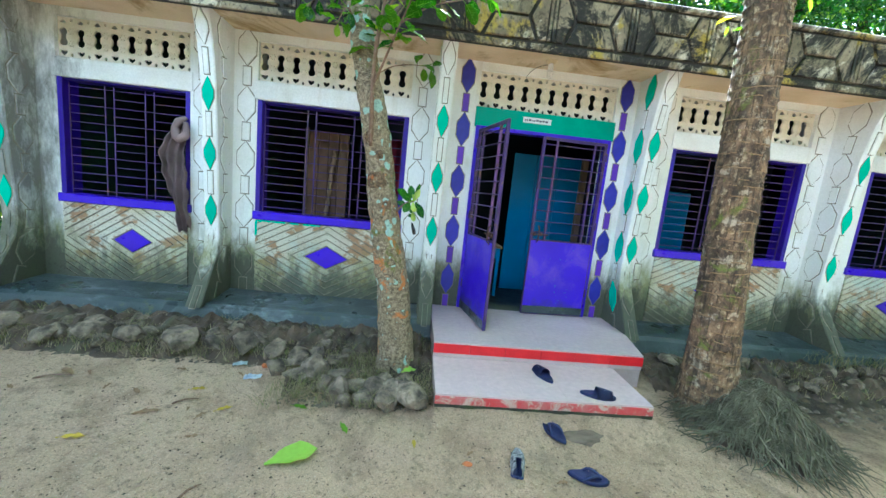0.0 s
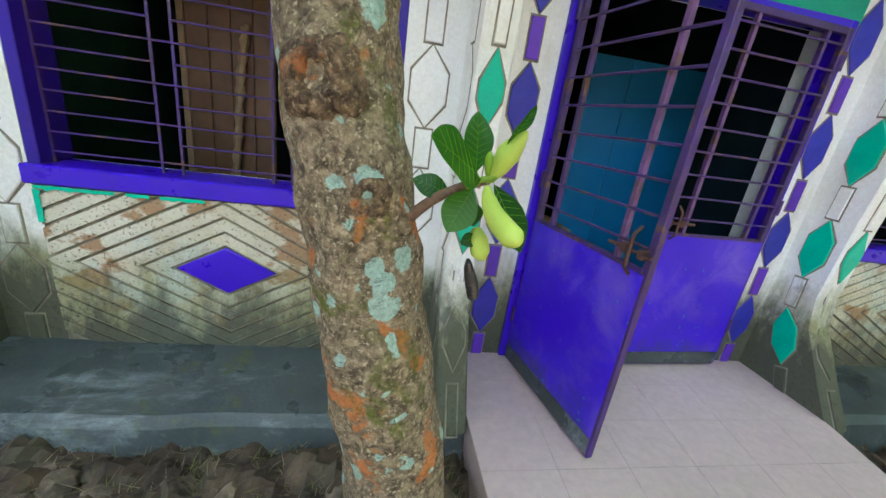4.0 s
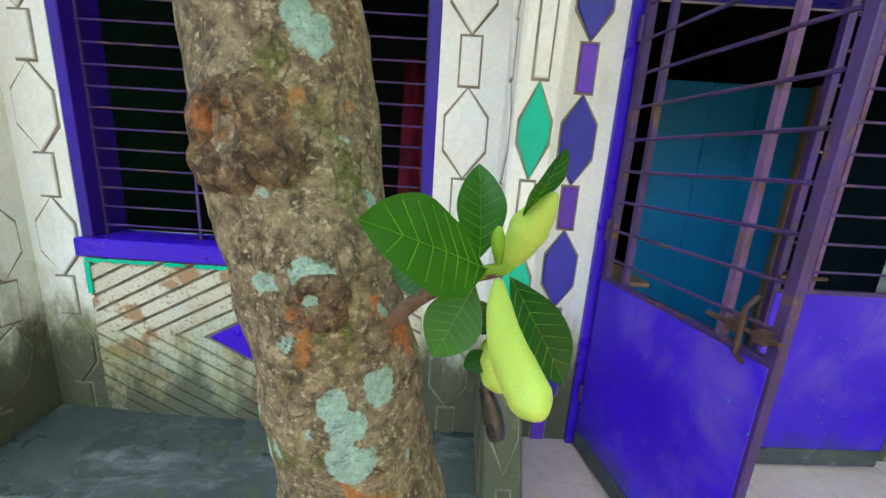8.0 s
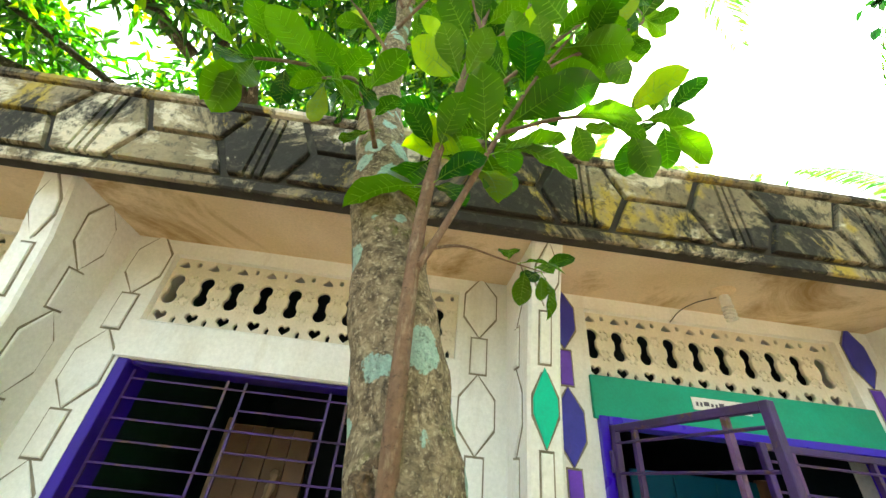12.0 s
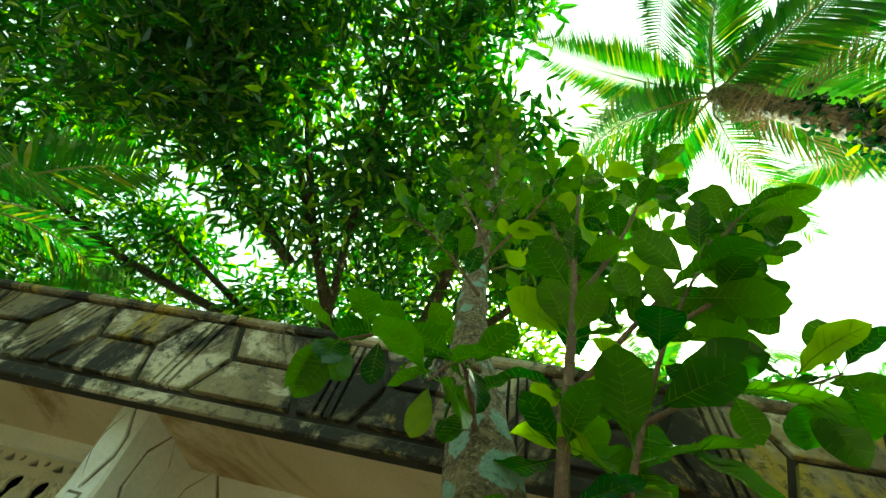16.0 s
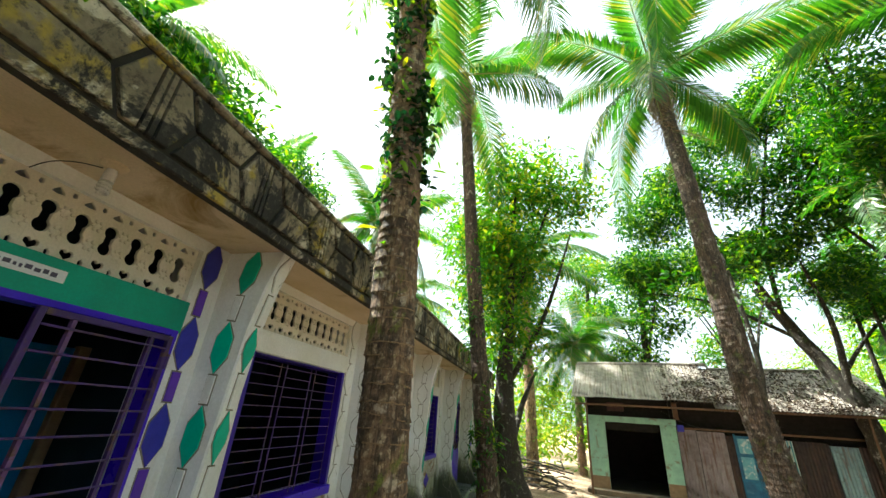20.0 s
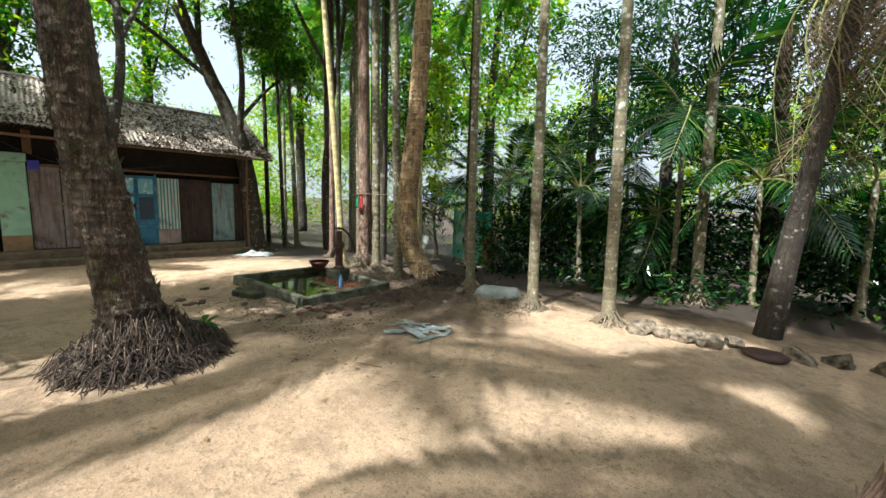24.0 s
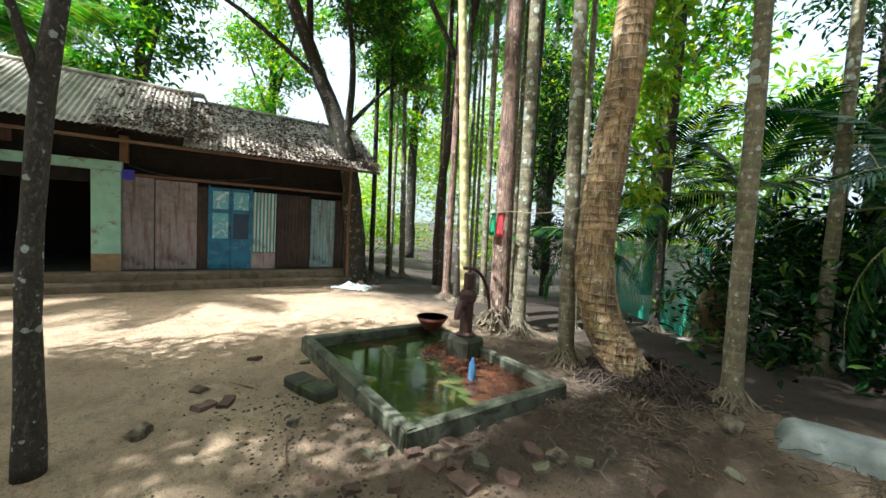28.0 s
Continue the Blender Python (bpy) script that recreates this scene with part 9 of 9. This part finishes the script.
build_clothesline()
for _x, _y, _s in ((14.55, -7.9, 0.16), (14.3, -8.3, 0.14), (14.85, -8.35, 0.18), (14.2, -7.7, 0.12), (15.0, -8.6, 0.15), (15.9, 1.0, 0.12), (15.6, 1.5, 0.14), (15.2, 0.9, 0.10), (5.75, -6.3, 0.12), (4.5, -6.9, 0.13), (2.75, -5.98, 0.17), (2.45, -6.0, 0.19), (2.15, -5.92, 0.16), (1.85, -5.98, 0.2), (1.58, -6.08, 0.15), (0.95, -6.05, 0.18), (0.6, -6.1, 0.17), (0.2, -6.05, 0.2), (-0.2, -6.15, 0.16), (2.6, -6.35, 0.12), (2.0, -6.3, 0.12), (8.6, -2.5, 0.09), (6.7, -3.4, 0.05), (6.5, -4.7, 0.07), (6.3, -5.1, 0.06), (8.0, -3.4, 0.05)):
    lay_stone(_x, _y, _s, 0.40, "earthy stone lying on the yard", "stones of the yard")


def build_woodpile():
    """Stacked branches and posts at the far end of the yard."""
    w = thing("wood_pile", "tangled pile of dry branches at the yard's end", "wood pile", (15.2, 1.9, -0.2))
    rng = random.Random(6)
    for k in range(26):
        a, l = rng.uniform(0, 180), rng.uniform(0.8, 1.9)
        c, s = math.cos(radians(a)), math.sin(radians(a))
        x, y, z = rng.uniform(-0.5, 0.5), rng.uniform(-0.7, 0.7), 0.06 + 0.035 * k
        part("branch", tube(bmesh.new(), smooth_path([(x - c * l / 2, y - s * l / 2, z - 0.05), (x, y, z + 0.05), (x + c * l / 2, y + s * l / 2, z + rng.uniform(-0.1, 0.15))], 7), [0.03, 0.028, 0.026, 0.024, 0.02, 0.018, 0.014], 6, 0.2, 6), BARKDARK, w)


build_woodpile()


# ---- green net fence and roots at the grove's edge ----
_n = thing("net_fence", "torn teal-green net fence behind the bent palm", "fence", (7.8, -10.6, -0.3), -38)
_bm = bmesh.new()
for _i in range(60):
    _u = _i / 59
    rod(_bm, (1.4 - 2.8 * _u, 0, 0.0), (1.4 - 2.8 * _u, 0.06 * math.sin(_u * 9), 1.6), 0.008, 3)
for _i in range(34):
    _z = 1.6 * _i / 33
    tube(_bm, [(1.4 - 2.8 * _u, 0.06 * math.sin(_u * 9) * _z / 1.6, _z) for _u in np.linspace(0, 1, 9)], [0.008] * 9, 3, caps=False)
part("net", _bm, plain("teal_net", (0.05, 0.50, 0.34), (0.04, 0.40, 0.27), 6, 0.7), _n)
for _u in (-1.5, -0.1, 1.3):
    part("stake", tube(bmesh.new(), [(_u, -0.03, -0.2), (_u + 0.02, -0.03, 0.7), (_u, -0.03, 1.75)], [0.025, 0.022, 0.018], 7, 0.2, 6), BARKDARK, _n)

# a dead young palm with its brown fronds hanging
_d = thing("dead_palm", "dead young palm with brown hanging fronds at the grove's edge", "palm tree", (6.5, -9.3, -0.28))
part("trunk", tube(bmesh.new(), smooth_path([(0, 0, 0), (0.03, 0, 0.5), (0.02, 0.02, 1.1)], 8), [0.07, 0.06, 0.055, 0.05, 0.05, 0.045, 0.04, 0.03], 9, 0.2, 6), BARKDARK, _d)
for _k in range(16):
    piece("dry_frond", DRY_FROND, _d, Matrix.Translation((0.02, 0.02, 1.12)) @ pose(0, 0, 0, 0, 0, _k * 137.5) @ pose(0, 0, 0, 10 * math.sin(_k * 2.1), 56 + 14 * math.sin(_k), 0) @ Matrix.Scale(0.36, 4))
_d = thing("dead_palm", "brown dry fronds hanging on a thin palm in the grove", "palm tree", (1.15, -6.85, -0.3))
part("trunk", tube(bmesh.new(), smooth_path([(0, 0, 0), (-0.22, -0.1, 2.5), (-0.5, -0.2, 5.3)], 10), lerp_list([0.17, 0.11, 0.08], 10), 9, 0.1, 6), BARKDARK, _d)
for _k in range(14):
    piece("dry_frond", WITHERED_FROND, _d, Matrix.Translation((-0.5, -0.2, 5.2)) @ pose(0, 0, 0, 0, 0, _k * 137.5) @ pose(0, 0, 0, 10 * math.sin(_k * 2.1), 46 + 20 * math.sin(_k), 0) @ Matrix.Scale(0.9, 4))


def build_step_bank():
    """Trodden sand that laps up against the lower step's riser and side."""
    bm = bmesh.new()
    rows = []
    for i in range(41):
        u = i / 40
        x = 0.09 + 1.80 * u
        row = []
        for j in range(9):
            w = j / 8
            y = 2.468 - 0.42 * w
            z0 = ground_height(x, y)
            top = STEP_Z - 0.085
            z = z0 - 0.012 + max(top - z0, 0) * (1 - w) ** 1.8 + 0.012 * noise.noise((x * 7, y * 9, 1)) * (1 - w)
            row.append(bm.verts.new((x, y, z)))
        rows.append(row)
    for p, q in zip(rows, rows[1:]):
        for k in range(8):
            bm.faces.new((p[k], p[k + 1], q[k + 1], q[k]))
    bmesh.ops.recalc_face_normals(bm, faces=bm.faces)
    ob = part("ground_bank", bm, SAND, None, smooth=True)
    tagged(ob, "trodden sand heaped against the lower step", "sand", kind="structure")


build_step_bank()


def build_rag():
    """A crumpled pale sack thrown down beside the stones."""
    r = thing("crumpled_sack", "crumpled pale plastic sack beside stones at the shed's corner", "sack", (14.0, -7.35, ground_height(14.0, -7.35)), 30)
    bm = bmesh.new()
    bmesh.ops.create_grid(bm, x_segments=26, y_segments=16, size=0.5)
    for v in bm.verts:
        e = max(abs(v.co.x), abs(v.co.y)) / 0.5
        v.co.y *= 0.6
        v.co.z = 0.14 * max(0.0, 1 - e ** 3) * (0.6 + 0.8 * noise.noise(v.co * 4)) + 0.06 * abs(noise.noise(v.co * 9)) + 0.01
        v.co.x += 0.08 * noise.noise((v.co.y * 6, 3, 1))
    bmesh.ops.solidify(bm, geom=bm.faces[:], thickness=0.004)
    part("sheet", bm, SACK, r, smooth=True)


build_rag()


# ---- small plants, bricks and bits in the yard ----
_sh = thing("shrub", "dark leafy shrub past the end of the house", "shrub", (-5.9, 5.0, -0.1))
part("stem", tube(bmesh.new(), smooth_path([(0, 0, 0), (0.08, -0.05, 0.9), (-0.05, 0.0, 2.2)], 10), lerp_list([0.05, 0.04, 0.02], 10), 7, 0.2, 6), BARKDARK, _sh, smooth=True)
cloud("foliage", [(0.0, 0.0, 1.3, 0.8, 0.7, 1.0), (0.2, -0.3, 2.4, 0.8, 0.7, 0.8), (-0.5, 0.2, 0.5, 0.7, 0.6, 0.5)], 190, 9, 0.19, LEAFMANGO, _sh, 610, spread=0.14, ratio=0.38)


def seedling(x, y, h, n, size, seed):
    """A young plant: a few broad leaves on a short stem."""
    rng = random.Random(seed)
    sd = thing("seedling", "small green seedling beside the bare roots", "plant", (x, y, ground_height(x, y)), group="seedlings")
    part("stem", tube(bmesh.new(), smooth_path([(0, 0, -0.02), (0.01, 0.01, h * 0.5), (0.0, 0.02, h)], 6), [0.006, 0.005, 0.005, 0.004, 0.004, 0.003], 6), LEAFBUSH, sd)
    for k in range(n):
        a = radians(k * 137.5)
        way = Vector((math.cos(a), math.sin(a), rng.uniform(0.1, 0.9)))
        m = Matrix.Translation((0, 0.01, h * rng.uniform(0.4, 1.0))) @ way.to_track_quat("X", "Z").to_matrix().to_4x4() @ Matrix.Scale(size * rng.uniform(0.8, 1.3), 4)
        piece("leaf", SEED_LEAF, sd, m)


SEED_LEAF = blade("leaf", 0.17, 0.055, LEAFBUSH, 0.35, 0.25, 0.002, 8, 1.1, 0.9)
for _x, _y, _h, _n, _s in ((7.08, -2.36, 0.22, 9, 1.25), (7.25, -2.48, 0.14, 6, 0.9), (6.9, -2.30, 0.10, 5, 0.7)):
    seedling(_x, _y, _h, _n, _s, int(_x * 100))

BRICKM = plain("worn_brick", (0.13, 0.066, 0.046), (0.085, 0.056, 0.042), 8, 0.95, grain=60, bump=0.8, dirt=(0.09, 0.07, 0.045), dirt_at=(0.48, 0.58), rnd=0.3)
BRICKPALE = plain("mossy_stone_bit", (0.17, 0.15, 0.09), (0.11, 0.095, 0.06), 8, 0.95, grain=60, bump=0.8, dirt=(0.07, 0.06, 0.04), dirt_at=(0.50, 0.60), rnd=0.3)


def brick_bit(x, y, l, w, h, turn, mat, label):
    """A broken brick sunk in the soil."""
    rng = random.Random(int(x * 971 + y * 577))
    bm = bmesh.new()
    box(bm, -l / 2, l / 2, -w / 2, w / 2, -h, h, 0.0)
    bmesh.ops.subdivide_edges(bm, edges=bm.edges[:], cuts=2, use_grid_fill=True)
    for v in bm.verts:
        v.co += Vector((noise.noise(v.co * 14 + Vector((x, y, 0))), noise.noise(v.co * 14 + Vector((y, x, 5))), noise.noise(v.co * 14 + Vector((x, 9, y))))) * 0.022
    ob = new("brick_bit", finish("brick_bit", bm, mat))
    ob.matrix_basis = Matrix.Translation((x, y, ground_height(x, y) - h * 0.15)) @ pose(0, 0, 0, rng.uniform(-9, 9), rng.uniform(-9, 9), turn)
    tagged(ob, label, "brick", "broken bricks by the tank")


_r = random.Random(31)
for _x, _y, _l, _p in ((7.36, -3.66, 0.11, 1), (7.31, -3.78, 0.12, 1), (6.98, -3.90, 0.16, 0), (6.81, -4.22, 0.18, 1), (6.99, -3.63, 0.13, 0), (6.58, -4.23, 0.15, 0), (7.12, -3.40, 0.11, 0), (7.09, -4.22, 0.17, 0), (7.34, -3.28, 0.09, 0), (7.19, -3.93, 0.14, 0), (6.50, -4.51, 0.12, 1), (6.74, -3.98, 0.20, 0), (6.88, -4.05, 0.12, 0), (6.42, -4.02, 0.13, 0), (6.66, -4.62, 0.15, 0), (6.35, -4.8, 0.12, 1), (6.62, -3.72, 0.11, 0), (6.2, -4.3, 0.1, 0), (8.75, -2.95, 0.15, 0), (8.71, -3.11, 0.17, 0), (9.12, -2.98, 0.12, 0), (9.65, -3.61, 0.13, 0), (9.2, -4.0, 0.10, 1), (5.9, -4.9, 0.10, 0), (6.05, -5.2, 0.13, 0), (5.6, -5.5, 0.11, 1)):
    brick_bit(_x, _y, _l, _l * _r.uniform(0.5, 0.8), 0.035, _r.uniform(0, 180), BRICKPALE if _p else BRICKM, "mossy broken stone half sunk in the soil" if _p else "broken red brick half sunk in the dark soil")
gravel("tank_rubble", "brick crumbs and clods of dark soil before the tank", 2200, 5.8, 8.6, -4.9, -3.0, 0.022, BANK, 37)
for _x, _y, _a, _l in ((7.70, -3.24, -20, 0.42), (9.0, -3.3, 30, 0.3), (-1.66, 2.47, 30, 0.16), (-2.7, 2.65, 20, 0.22), (6.2, -3.6, 70, 0.25), (5.0, -2.9, 15, 0.35), (-1.2, 1.72, 60, 0.12)):
    _t = thing("fallen_twig", "thin dry twig lying on the ground", "twig", (_x, _y, ground_height(_x, _y) + 0.008), _a, "fallen twigs")
    part("twig", tube(bmesh.new(), smooth_path([(-_l / 2, 0, 0), (0, 0.04 * _l, 0.012), (_l / 2, -0.02 * _l, 0.002)], 8), [0.006, 0.007, 0.007, 0.006, 0.006, 0.005, 0.004, 0.003], 6, 0.2, 20), TWIG, _t, smooth=True)
